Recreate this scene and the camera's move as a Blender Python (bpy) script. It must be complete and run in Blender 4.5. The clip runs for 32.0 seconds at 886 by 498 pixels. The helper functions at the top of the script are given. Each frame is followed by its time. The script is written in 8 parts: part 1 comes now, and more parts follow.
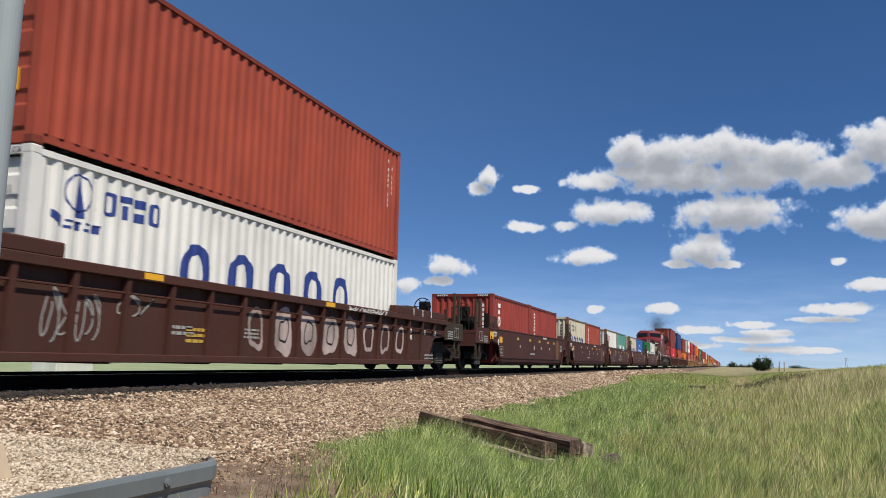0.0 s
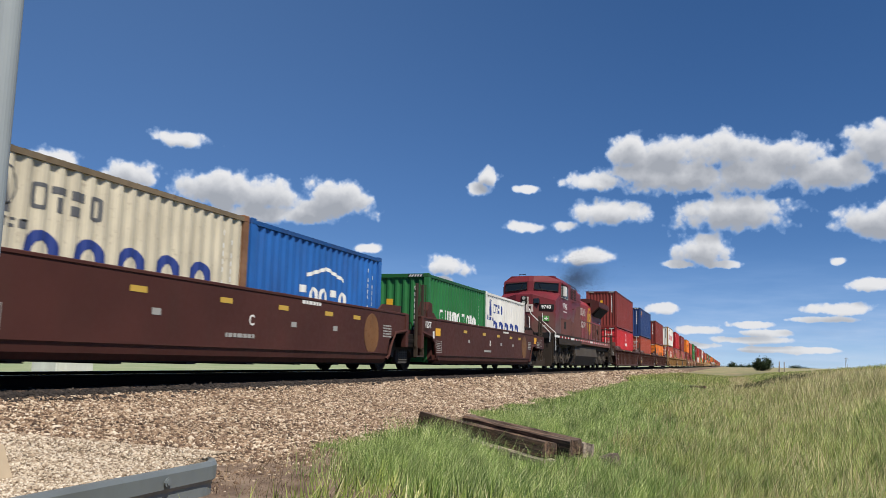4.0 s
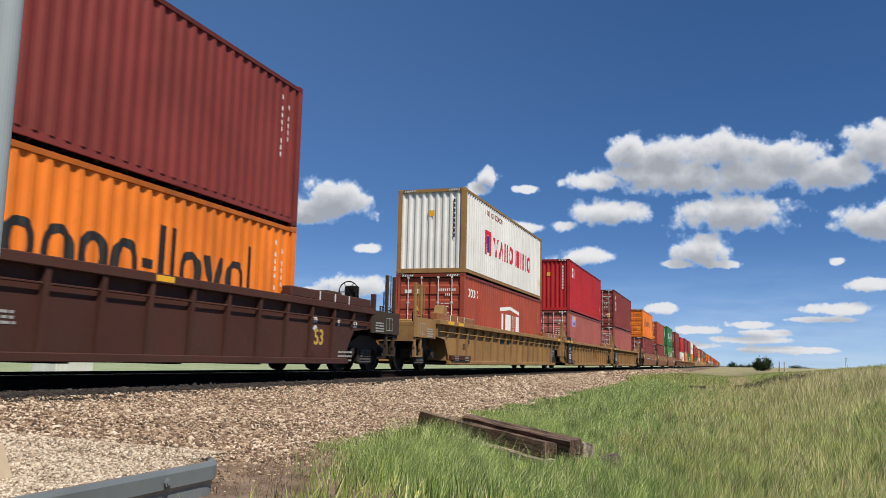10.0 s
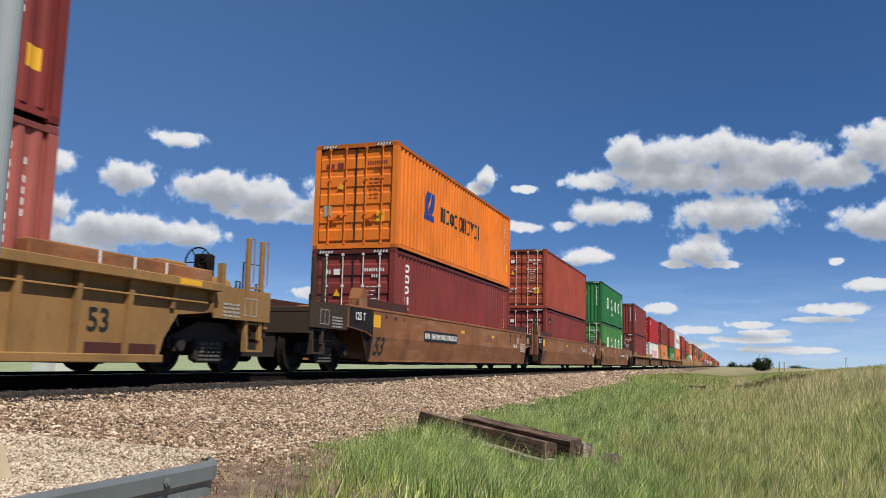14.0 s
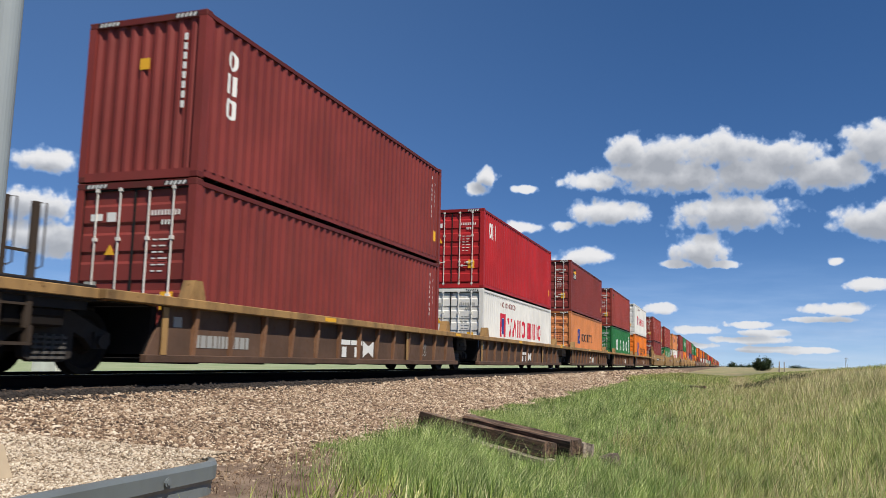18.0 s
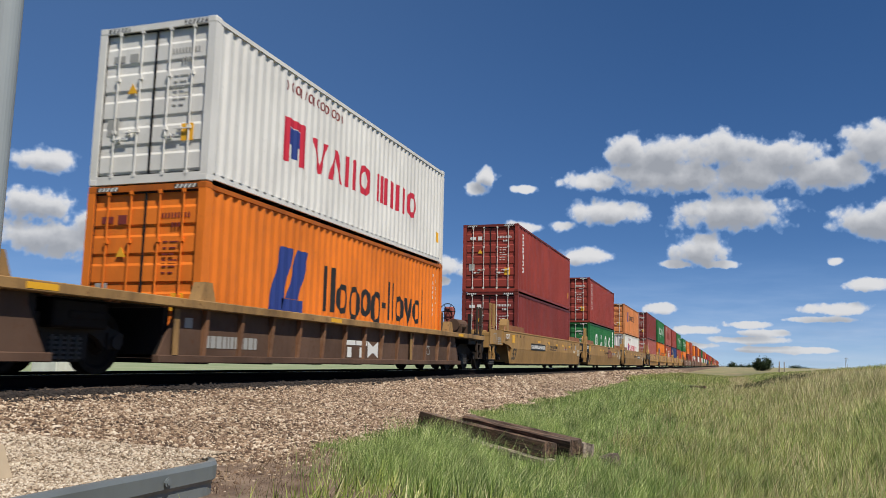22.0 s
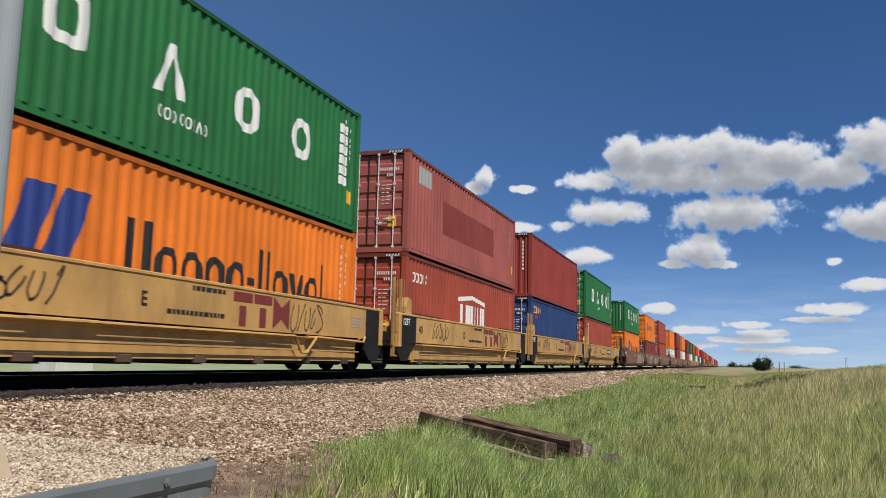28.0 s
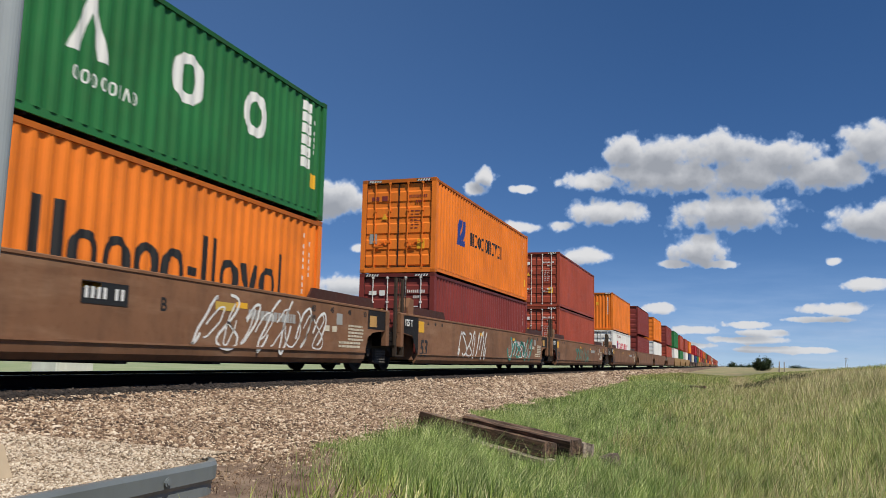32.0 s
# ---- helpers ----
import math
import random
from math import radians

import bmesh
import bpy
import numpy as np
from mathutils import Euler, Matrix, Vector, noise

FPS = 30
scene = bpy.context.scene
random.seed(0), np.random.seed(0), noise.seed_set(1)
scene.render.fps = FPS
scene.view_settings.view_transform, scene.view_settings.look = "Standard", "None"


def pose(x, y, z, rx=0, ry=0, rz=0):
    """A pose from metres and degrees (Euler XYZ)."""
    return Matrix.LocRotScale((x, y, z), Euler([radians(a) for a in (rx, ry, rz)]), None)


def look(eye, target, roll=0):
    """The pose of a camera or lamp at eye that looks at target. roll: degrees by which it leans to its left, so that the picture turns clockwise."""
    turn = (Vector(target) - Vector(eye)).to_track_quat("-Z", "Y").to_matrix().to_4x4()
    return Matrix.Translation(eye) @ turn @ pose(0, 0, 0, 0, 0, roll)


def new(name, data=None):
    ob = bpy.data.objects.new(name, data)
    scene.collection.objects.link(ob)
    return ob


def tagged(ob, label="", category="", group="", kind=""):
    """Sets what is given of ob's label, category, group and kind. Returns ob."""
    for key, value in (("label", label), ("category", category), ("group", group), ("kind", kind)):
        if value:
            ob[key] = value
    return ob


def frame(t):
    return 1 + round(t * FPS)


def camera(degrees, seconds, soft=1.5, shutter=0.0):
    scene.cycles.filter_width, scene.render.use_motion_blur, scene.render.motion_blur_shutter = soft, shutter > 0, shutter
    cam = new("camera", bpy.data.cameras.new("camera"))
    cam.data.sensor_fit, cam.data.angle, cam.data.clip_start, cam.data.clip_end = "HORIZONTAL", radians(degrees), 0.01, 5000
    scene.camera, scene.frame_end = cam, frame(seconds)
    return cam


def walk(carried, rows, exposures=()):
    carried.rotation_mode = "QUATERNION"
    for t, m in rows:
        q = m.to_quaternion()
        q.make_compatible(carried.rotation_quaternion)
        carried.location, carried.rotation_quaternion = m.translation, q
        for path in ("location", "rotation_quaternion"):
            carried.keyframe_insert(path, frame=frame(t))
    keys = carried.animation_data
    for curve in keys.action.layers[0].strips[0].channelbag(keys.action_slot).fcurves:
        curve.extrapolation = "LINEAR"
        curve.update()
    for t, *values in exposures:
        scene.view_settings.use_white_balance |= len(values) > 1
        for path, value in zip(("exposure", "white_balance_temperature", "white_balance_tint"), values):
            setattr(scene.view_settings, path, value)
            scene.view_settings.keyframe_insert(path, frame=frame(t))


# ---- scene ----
# ---------------------------------------------------------------- camera
# z = 0 is the top of the rails, the track runs along y, the camera stands on x = 0
SECONDS = 32.0
EYE = (0.0, 0.0, 0.312)
YAW, TILT, LEAN = radians(18.937), radians(7.687), 1.255
VIEW = (-math.sin(YAW) * math.cos(TILT), math.cos(YAW) * math.cos(TILT), math.sin(TILT))
cam = camera(56.6, SECONDS, soft=0.4, shutter=0.1)
STAND = look(EYE, [e + 10 * v for e, v in zip(EYE, VIEW)], LEAN)
walk(cam, [(0, STAND), (SECONDS, STAND)], exposures=[
    (0, 0.05), (1, 0.0), (3.5, 0.05), (6, 0.26), (7, 0.2), (9, 0.17), (10, 0.08), (11, -0.02), (12, 0.04), (14, 0.06), (17, 0.15), (18, 0.1),
    (19, 0.05), (20, 0.04), (22, -0.07), (23, 0.03), (24, 0.08), (25, 0.06), (28, -0.03), (29, 0.09), (30, 0.12), (31, 0.08), (SECONDS, -0.07)])

# ---------------------------------------------------------------- light
SUN_DIR = Vector((0.45, -0.34, 0.84)).normalized()
world = bpy.data.worlds.new("world")
scene.world = world
world.use_nodes = True
wn = world.node_tree.nodes
sky = wn.new("ShaderNodeTexSky")
sky.sky_type, sky.sun_disc = "NISHITA", False
sky.sun_elevation = math.asin(SUN_DIR.z)
sky.sun_rotation = math.atan2(SUN_DIR.x, SUN_DIR.y)
sky.altitude, sky.air_density, sky.dust_density, sky.ozone_density = 900, 0.4, 0.0, 3.0
wn["Background"].inputs["Strength"].default_value = 0.095
deep = wn.new("ShaderNodeHueSaturation")
deep.inputs["Saturation"].default_value = 1.47
deep.inputs["Hue"].default_value, deep.inputs["Value"].default_value = 0.508, 1.89
even = wn.new("ShaderNodeGamma")
even.inputs["Gamma"].default_value = 0.65
world.node_tree.links.new(sky.outputs[0], even.inputs["Color"])
world.node_tree.links.new(even.outputs[0], deep.inputs["Color"])
world.node_tree.links.new(deep.outputs[0], wn["Background"].inputs["Color"])
sun = new("sun", bpy.data.lights.new("sun", "SUN"))
sun.data.energy, sun.data.angle, sun.data.color = 5.2, radians(0.53), (1.0, 0.93, 0.82)
sun.matrix_world = look(SUN_DIR * 50, (0, 0, 0))

# ---------------------------------------------------------------- materials


def mat(name, base, rough=0.6, metal=0.0):
    m = bpy.data.materials.new(name)
    m.use_nodes = True
    b = m.node_tree.nodes["Principled BSDF"]
    b.inputs["Base Color"].default_value = (*base, 1)
    b.inputs["Roughness"].default_value, b.inputs["Metallic"].default_value = rough, metal
    return m


def nd(m, kind, **vals):
    n = m.node_tree.nodes.new("ShaderNode" + kind)
    for k, v in vals.items():
        n.inputs[k.replace("_", " ")].default_value = v
    return n


def ln(m, a, b):
    m.node_tree.links.new(a, b)


def bsdf(m):
    return m.node_tree.nodes["Principled BSDF"]


def coords(m, scale, kind="Object"):
    tc = nd(m, "TexCoord")
    mp = nd(m, "Mapping")
    mp.inputs["Scale"].default_value = scale
    ln(m, tc.outputs[kind], mp.inputs["Vector"])
    return mp.outputs[0]


def ramp(m, fac, stops):
    r = m.node_tree.nodes.new("ShaderNodeValToRGB")
    el = r.color_ramp.elements
    while len(el) < len(stops):
        el.new(0.5)
    for e, (p, c) in zip(el, stops):
        e.position, e.color = p, (*c, 1) if len(c) == 3 else c
    ln(m, fac, r.inputs[0])
    return r.outputs[0]


def mixc(m, fac, a, b, how="MIX"):
    n = m.node_tree.nodes.new("ShaderNodeMix")
    n.data_type, n.blend_type = "RGBA", how
    for sock, v in ((n.inputs[0], fac), (n.inputs[6], a), (n.inputs[7], b)):
        if hasattr(v, "links"):
            ln(m, v, sock)
        elif isinstance(v, (int, float)):
            sock.default_value = v
        else:
            sock.default_value = (*v, 1)
    return n.outputs[2]


def noise_of(m, vec, scale, detail=4, rough=0.6):
    n = nd(m, "TexNoise", Scale=scale, Detail=detail, Roughness=rough)
    if vec is not None:
        ln(m, vec, n.inputs["Vector"])
    return n.outputs["Fac"]


def bump(m, h, strength=0.3, dist=0.01):
    b = nd(m, "Bump", Strength=strength, Distance=dist)
    ln(m, h, b.inputs["Height"])
    ln(m, b.outputs[0], bsdf(m).inputs["Normal"])


def map_range(m, v, a, b, top):
    """Runs from top at a down to nothing at b, smoothly."""
    n = nd(m, "MapRange")
    n.interpolation_type = "SMOOTHSTEP"
    ln(m, v, n.inputs["Value"])
    for k, q in (("From Min", a), ("From Max", b), ("To Min", top), ("To Max", 0.0)):
        n.inputs[k].default_value = q
    return n.outputs[0]


def shade(c, k):
    return tuple(v * k for v in c)


def paint(name, c, rust=0.12, rough=0.5, dirt=0.22, fade=1.12, grime=None, scuff=0.0):
    """Worn paint on steel: faded patches, vertical dirt streaks, rust blooms."""
    m = mat(name, c, rough)
    bsdf(m).inputs["Specular IOR Level"].default_value = 0.22
    info = nd(m, "ObjectInfo")
    tc = nd(m, "TexCoord")
    add = m.node_tree.nodes.new("ShaderNodeVectorMath")
    add.operation = "ADD"
    ln(m, tc.outputs["Object"], add.inputs[0])
    sc = nd(m, "Math")
    sc.operation, sc.inputs[1].default_value = "MULTIPLY", 50
    ln(m, info.outputs["Random"], sc.inputs[0])
    ln(m, sc.outputs[0], add.inputs[1])
    mp = nd(m, "Mapping")
    mp.inputs["Scale"].default_value = (1.1, 1.1, 0.42)
    ln(m, add.outputs[0], mp.inputs["Vector"])
    big = noise_of(m, add.outputs[0], 0.55, 3)
    streak = noise_of(m, mp.outputs[0], 1.6, 5, 0.65)
    fine = noise_of(m, add.outputs[0], 9, 6, 0.7)
    col = mixc(m, ramp(m, big, [(0.35, (0, 0, 0)), (0.65, (1, 1, 1))]), shade(c, 0.88), shade(c, fade))
    col = mixc(m, ramp(m, streak, [(0.44, (0, 0, 0)), (0.76, (dirt,) * 3)]), col, (0.055, 0.038, 0.028))
    col = mixc(m, ramp(m, fine, [(0.58, (0, 0, 0)), (0.70, (rust,) * 3)]), col, (0.10, 0.040, 0.018))
    if scuff:
        # long pale scrapes and chalky patches along the side
        along = nd(m, "Mapping")
        along.inputs["Scale"].default_value = (1.0, 0.38, 1.9)
        ln(m, add.outputs[0], along.inputs["Vector"])
        rub = noise_of(m, along.outputs[0], 1.5, 6, 0.62)
        col = mixc(m, ramp(m, rub, [(0.50, (0, 0, 0)), (0.58, (scuff * 0.35,) * 3), (0.68, (scuff,) * 3)]), col, (0.46, 0.30, 0.19))
    if grime:
        # road grime thrown up from below, with a ragged upper edge
        sep = nd(m, "SeparateXYZ")
        ln(m, tc.outputs["Object"], sep.inputs[0])
        lift = nd(m, "Math")
        lift.operation, lift.inputs[1].default_value = "MULTIPLY_ADD", 2.6
        ln(m, big, lift.inputs[0])
        ln(m, sep.outputs["Z"], lift.inputs[2])
        col = mixc(m, map_range(m, lift.outputs[0], *grime), col, mixc(m, fine, (0.080, 0.045, 0.038), (0.140, 0.082, 0.068)))
    ln(m, col, bsdf(m).inputs["Base Color"])
    ln(m, ramp(m, fine, [(0.3, (rough - 0.08,) * 3), (0.8, (rough + 0.2,) * 3)]), bsdf(m).inputs["Roughness"])
    bump(m, fine, 0.12, 0.004)
    return m


P = {
    "maroon": paint("paint maroon", (0.215, 0.040, 0.034)),
    "redbrown": paint("paint red brown", (0.360, 0.070, 0.040)),
    "faded": paint("paint faded maroon", (0.370, 0.105, 0.085)),
    "red": paint("paint red", (0.43, 0.022, 0.026)),
    "coral": paint("paint bright red", (0.52, 0.030, 0.035)),
    "orange": paint("paint orange", (0.80, 0.205, 0.024)),
    "green": paint("paint green", (0.026, 0.165, 0.050)),
    "brick": paint("paint brick red", (0.30, 0.051, 0.038)),
    "amber": paint("paint faded orange", (0.64, 0.235, 0.085)),
    "teal": paint("paint sea green", (0.11, 0.31, 0.245)),
    "blue": paint("paint navy blue", (0.026, 0.054, 0.165)),
    "sky": paint("paint bright blue", (0.025, 0.13, 0.42)),
    "white": paint("paint white", (0.78, 0.77, 0.73), rust=0.12, dirt=0.14, fade=1.02),
    "cream": paint("paint cream", (0.66, 0.60, 0.46), rust=0.35, dirt=0.32, fade=1.05),
    "car_brown": paint("car brown", (0.072, 0.028, 0.021), rust=0.3, rough=0.62, dirt=0.5),
    "car_maroon": paint("car maroon", (0.072, 0.025, 0.020), rust=0.15, rough=0.62, dirt=0.25),
    "car_tan": paint("car tan", (0.31, 0.175, 0.066), rust=0.4, rough=0.62, dirt=0.42),
    "car_rust": paint("car rusted brown", (0.095, 0.056, 0.038), rust=0.6, rough=0.7, dirt=0.5, fade=1.5),
    "car_sand": paint("car sand", (0.40, 0.235, 0.085), rust=0.22, rough=0.58, dirt=0.42),
    "car_ochre": paint("car ochre", (0.56, 0.325, 0.11), rust=0.22, rough=0.58, dirt=0.38),
    "car_umber": paint("car umber", (0.28, 0.112, 0.046), rust=0.4, rough=0.6, dirt=0.55, scuff=0.4),
    "rail_worn": paint("worn cream rail", (0.20, 0.155, 0.10), rust=0.7, rough=0.7, dirt=0.6),
    "car_dusk": paint("car dull brown", (0.225, 0.112, 0.060), scuff=0.25, rust=0.3, rough=0.65, dirt=0.5),
    "car_black": paint("car black", (0.016, 0.014, 0.014), rust=0.2, rough=0.65, dirt=0.12),
    "patch_red": paint("paint patched red", (0.235, 0.050, 0.040)),
    "leaf_green": paint("paint faded green", (0.068, 0.225, 0.055)),
    "crest_gold": paint("crest gold", (0.52, 0.30, 0.035), rust=0.35, rough=0.6, dirt=0.5),
    "crest_faded": paint("faded crest", (0.15, 0.072, 0.030), rust=0.8, rough=0.65, dirt=0.8, fade=1.5),
    "loco_wing": paint("engine roof grime", (0.075, 0.018, 0.019), rust=0.25, rough=0.6, dirt=0.5),
    "loco_cast": paint("dusty cast steel", (0.080, 0.068, 0.057), rust=0.15, rough=0.8, dirt=0.55),
    # very dark: the shade on the engine's front is put into this colour
    "pilot": paint("shade-dark pilot", (0.027, 0.020, 0.015), rust=0.1, rough=0.85, dirt=0.3),
    "yellow_rail": paint("rail yellow", (0.36, 0.215, 0.085), rust=0.9, rough=0.6, dirt=0.8),
    "loco_red": paint("engine red", (0.165, 0.021, 0.030), rust=0.12, rough=0.5, dirt=0.4, grime=(3.5, 4.5, 0.92)),
    "loco_hood": paint("engine hood red", (0.30, 0.036, 0.042), rust=0.12, rough=0.5, dirt=0.5, grime=(2.6, 4.4, 0.75)),
    "loco_dirt": paint("engine grimy red", (0.160, 0.062, 0.052), rust=0.2, rough=0.7, dirt=0.5),
    "loco_grey": paint("engine grime", (0.034, 0.026, 0.021), rust=0.12, rough=0.78, dirt=0.3),
}
EDGE = {}
for body in ("maroon", "brick", "redbrown", "faded", "red", "coral", "orange", "amber", "green", "leaf_green", "blue", "teal", "sky"):
    base = bsdf(P[body]).inputs["Base Color"].default_value
    EDGE[body] = paint(f"{body} worn edge", tuple(0.6 * v for v in base[:3]), rust=0.45, dirt=0.5)
# near-black greasy steels; deep shade under the train is partly put into these colours
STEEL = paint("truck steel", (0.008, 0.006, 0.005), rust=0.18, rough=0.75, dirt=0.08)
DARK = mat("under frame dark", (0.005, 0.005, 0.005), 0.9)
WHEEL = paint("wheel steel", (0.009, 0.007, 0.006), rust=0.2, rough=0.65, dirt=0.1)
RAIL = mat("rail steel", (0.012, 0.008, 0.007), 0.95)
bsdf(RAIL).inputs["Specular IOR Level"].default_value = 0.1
SHINE = mat("rail head", (0.55, 0.53, 0.5), 0.25, 1.0)
MARK_WHITE = mat("marking white", (0.75, 0.75, 0.72), 0.6)
MARK_BLACK = mat("marking black", (0.015, 0.015, 0.015), 0.6)
MARK_BLUE = mat("marking blue", (0.02, 0.045, 0.22), 0.6)
MARK_RED = mat("marking red", (0.55, 0.02, 0.045), 0.6)
MARK_DKRED = mat("marking dark red", (0.20, 0.03, 0.025), 0.6)
MARK_YELLOW = mat("marking yellow", (0.80, 0.42, 0.02), 0.5)
MARK_GOLD = mat("marking gold", (0.55, 0.36, 0.06), 0.6)
MARK_GREY = mat("marking grey", (0.35, 0.35, 0.33), 0.6)
MARK_FADED = mat("marking faded black", (0.10, 0.105, 0.115), 0.7)
MARK_PURPLE = mat("marking violet", (0.35, 0.34, 0.62), 0.6)
MARK_WORN = paint("worn white lettering", (0.64, 0.54, 0.50), rust=0.2, dirt=0.5)
MARK_GREEN = mat("marking green", (0.06, 0.24, 0.05), 0.6)
MARK_TEAL = mat("marking teal", (0.02, 0.25, 0.20), 0.6)
GALV = paint("galvanised steel", (0.22, 0.25, 0.26), rust=0.08, rough=0.45, dirt=0.2, fade=1.1)
bsdf(GALV).inputs["Metallic"].default_value = 0.3
ZINC = paint("zinc rod", (0.74, 0.71, 0.66), rust=0.3, rough=0.45)
GLASS = mat("dark glass", (0.012, 0.016, 0.018), 0.08)
SOOT = mat("soot", (0.015, 0.014, 0.013), 0.9)

# ---------------------------------------------------------------- mesh tools


class MB:
    """Collects simple solids into one mesh."""

    def __init__(self):
        self.v, self.f = [], []

    def add(self, vs, fs):
        n = len(self.v)
        self.v += [tuple(p) for p in vs]
        self.f += [tuple(i + n for i in f) for f in fs]
        return self

    def box(self, x0, x1, y0, y1, z0, z1, ch=0.0):
        if ch <= 0:
            vs = [(x, y, z) for x in (x0, x1) for y in (y0, y1) for z in (z0, z1)]
            return self.add(vs, [(0, 1, 3, 2), (4, 6, 7, 5), (0, 4, 5, 1), (2, 3, 7, 6), (0, 2, 6, 4), (1, 5, 7, 3)])
        # a box with bevelled edges along its longest axis' neighbours
        bm = bmesh.new()
        bmesh.ops.create_cube(bm, size=1)
        for v in bm.verts:
            v.co = (x0 + (v.co.x + 0.5) * (x1 - x0), y0 + (v.co.y + 0.5) * (y1 - y0), z0 + (v.co.z + 0.5) * (z1 - z0))
        bmesh.ops.bevel(bm, geom=bm.edges[:], offset=ch, segments=1, affect="EDGES")
        bm.verts.ensure_lookup_table()
        self.add([v.co[:] for v in bm.verts], [[v.index for v in f.verts] for f in bm.faces])
        bm.free()
        return self

    def prism(self, poly, a0, a1, axis="x"):
        """Extrudes a polygon along an axis; its two coordinates are the other axes in order."""
        def put(p, a):
            if axis == "x":
                return (a, p[0], p[1])
            return (p[0], a, p[1]) if axis == "y" else (p[0], p[1], a)
        n = len(poly)
        vs = [put(p, a0) for p in poly] + [put(p, a1) for p in poly]
        fs = [tuple(range(n)), tuple(range(2 * n - 1, n - 1, -1))]
        fs += [(i, i + n, (i + 1) % n + n, (i + 1) % n) for i in range(n)]
        return self.add(vs, fs)

    def cyl(self, c, r, length, axis="x", n=12, r2=None):
        r2 = r if r2 is None else r2
        pts = []
        for rr, a in ((r, -length / 2), (r2, length / 2)):
            for i in range(n):
                s, k = math.sin(2 * math.pi * i / n) * rr, math.cos(2 * math.pi * i / n) * rr
                pts.append({"x": (c[0] + a, c[1] + s, c[2] + k), "y": (c[0] + s, c[1] + a, c[2] + k), "z": (c[0] + s, c[1] + k, c[2] + a)}[axis])
        fs = [tuple(range(n)), tuple(range(2 * n - 1, n - 1, -1))]
        fs += [(i, i + n, (i + 1) % n + n, (i + 1) % n) for i in range(n)]
        return self.add(pts, fs)

    def tube(self, path, r, n=5):
        path = [Vector(p) for p in path]
        rings = []
        for i, p in enumerate(path):
            d = (path[min(i + 1, len(path) - 1)] - path[max(i - 1, 0)]).normalized()
            a = d.orthogonal().normalized()
            b = d.cross(a)
            rings.append([p + (a * math.cos(2 * math.pi * k / n) + b * math.sin(2 * math.pi * k / n)) * r for k in range(n)])
        vs = [v for ring in rings for v in ring]
        fs = []
        for i in range(len(rings) - 1):
            for k in range(n):
                fs.append((i * n + k, i * n + (k + 1) % n, (i + 1) * n + (k + 1) % n, (i + 1) * n + k))
        fs += [tuple(range(n - 1, -1, -1)), tuple(range((len(rings) - 1) * n, len(rings) * n))]
        return self.add(vs, fs)

    def ring(self, c, r, thick, axis="x", n=18):
        pts = []
        for i in range(n + 1):
            s, k = math.sin(2 * math.pi * i / n) * r, math.cos(2 * math.pi * i / n) * r
            pts.append((c[0], c[1] + s, c[2] + k) if axis == "x" else (c[0] + s, c[1], c[2] + k) if axis == "y" else (c[0] + s, c[1] + k, c[2]))
        return self.tube(pts, thick)

    def mesh(self, name, smooth=False):
        me = bpy.data.meshes.new(name)
        me.from_pydata(self.v, [], self.f)
        bm = bmesh.new()
        bm.from_mesh(me)
        bmesh.ops.recalc_face_normals(bm, faces=bm.faces)
        bm.to_mesh(me)
        bm.free()
        if smooth:
            me.shade_auto_smooth(radians(35)) if hasattr(me, "shade_auto_smooth") else None
        return me


CACHE = {}


def kept(key, make):
    if key not in CACHE:
        CACHE[key] = make()
    return CACHE[key]


def part(name, mesh, material, parent, label="", at=None):
    if isinstance(mesh, MB):
        mesh = mesh.mesh(name)
    ob = new(name, mesh)
    if not mesh.materials:
        mesh.materials.append(material)
    ob.material_slots[0].link = "OBJECT"
    ob.material_slots[0].material = material
    ob.parent = parent
    if at is not None:
        ob.matrix_basis = at if isinstance(at, Matrix) else Matrix.Translation(at)
    return tagged(ob, label) if label else ob


def thing(name, label, category, group="", kind="", at=None):
    ob = new(name)
    ob.empty_display_size = 0.2
    if at is not None:
        ob.matrix_basis = Matrix.Translation(at)
    return tagged(ob, label, category, group, kind)


def solid(name, mesh, material, label="", category="", group="", kind="", at=None):
    if isinstance(mesh, MB):
        mesh = mesh.mesh(name)
    ob = new(name, mesh)
    if not mesh.materials:
        mesh.materials.append(material)
    if at is not None:
        ob.matrix_basis = at if isinstance(at, Matrix) else Matrix.Translation(at)
    return tagged(ob, label, category, group, kind)


def raw_mesh(name, verts, faces):
    """A mesh from number arrays of equal-sided faces."""
    me = bpy.data.meshes.new(name)
    k = faces.shape[1]
    me.vertices.add(len(verts))
    me.vertices.foreach_set("co", verts.astype(np.float32).ravel())
    me.loops.add(faces.size)
    me.loops.foreach_set("vertex_index", faces.astype(np.int32).ravel())
    me.polygons.add(len(faces))
    me.polygons.foreach_set("loop_start", np.arange(0, faces.size, k, dtype=np.int32))
    me.update(calc_edges=True)
    return me

# ---------------------------------------------------------------- ground
XC = -9.34          # middle of the track
TOP = -0.19         # crest of the ballast
PROFILE_X = (-3000, -60, -20, -14.5, -12.4, -6.0, -4.3, -3.4, -2.2, -1.2, 0.4, 1.6, 3.0, 5.0, 8.0, 12.0, 25.0, 80.0, 3000)
PROFILE_Z = (-1.2, -1.0, -0.75, -0.75, -0.70, -0.66, -0.69, -0.76, -0.87, -0.97, -1.10, -0.99, -0.62, -0.20, 0.06, 0.12, -0.05, -0.4, -1.0)


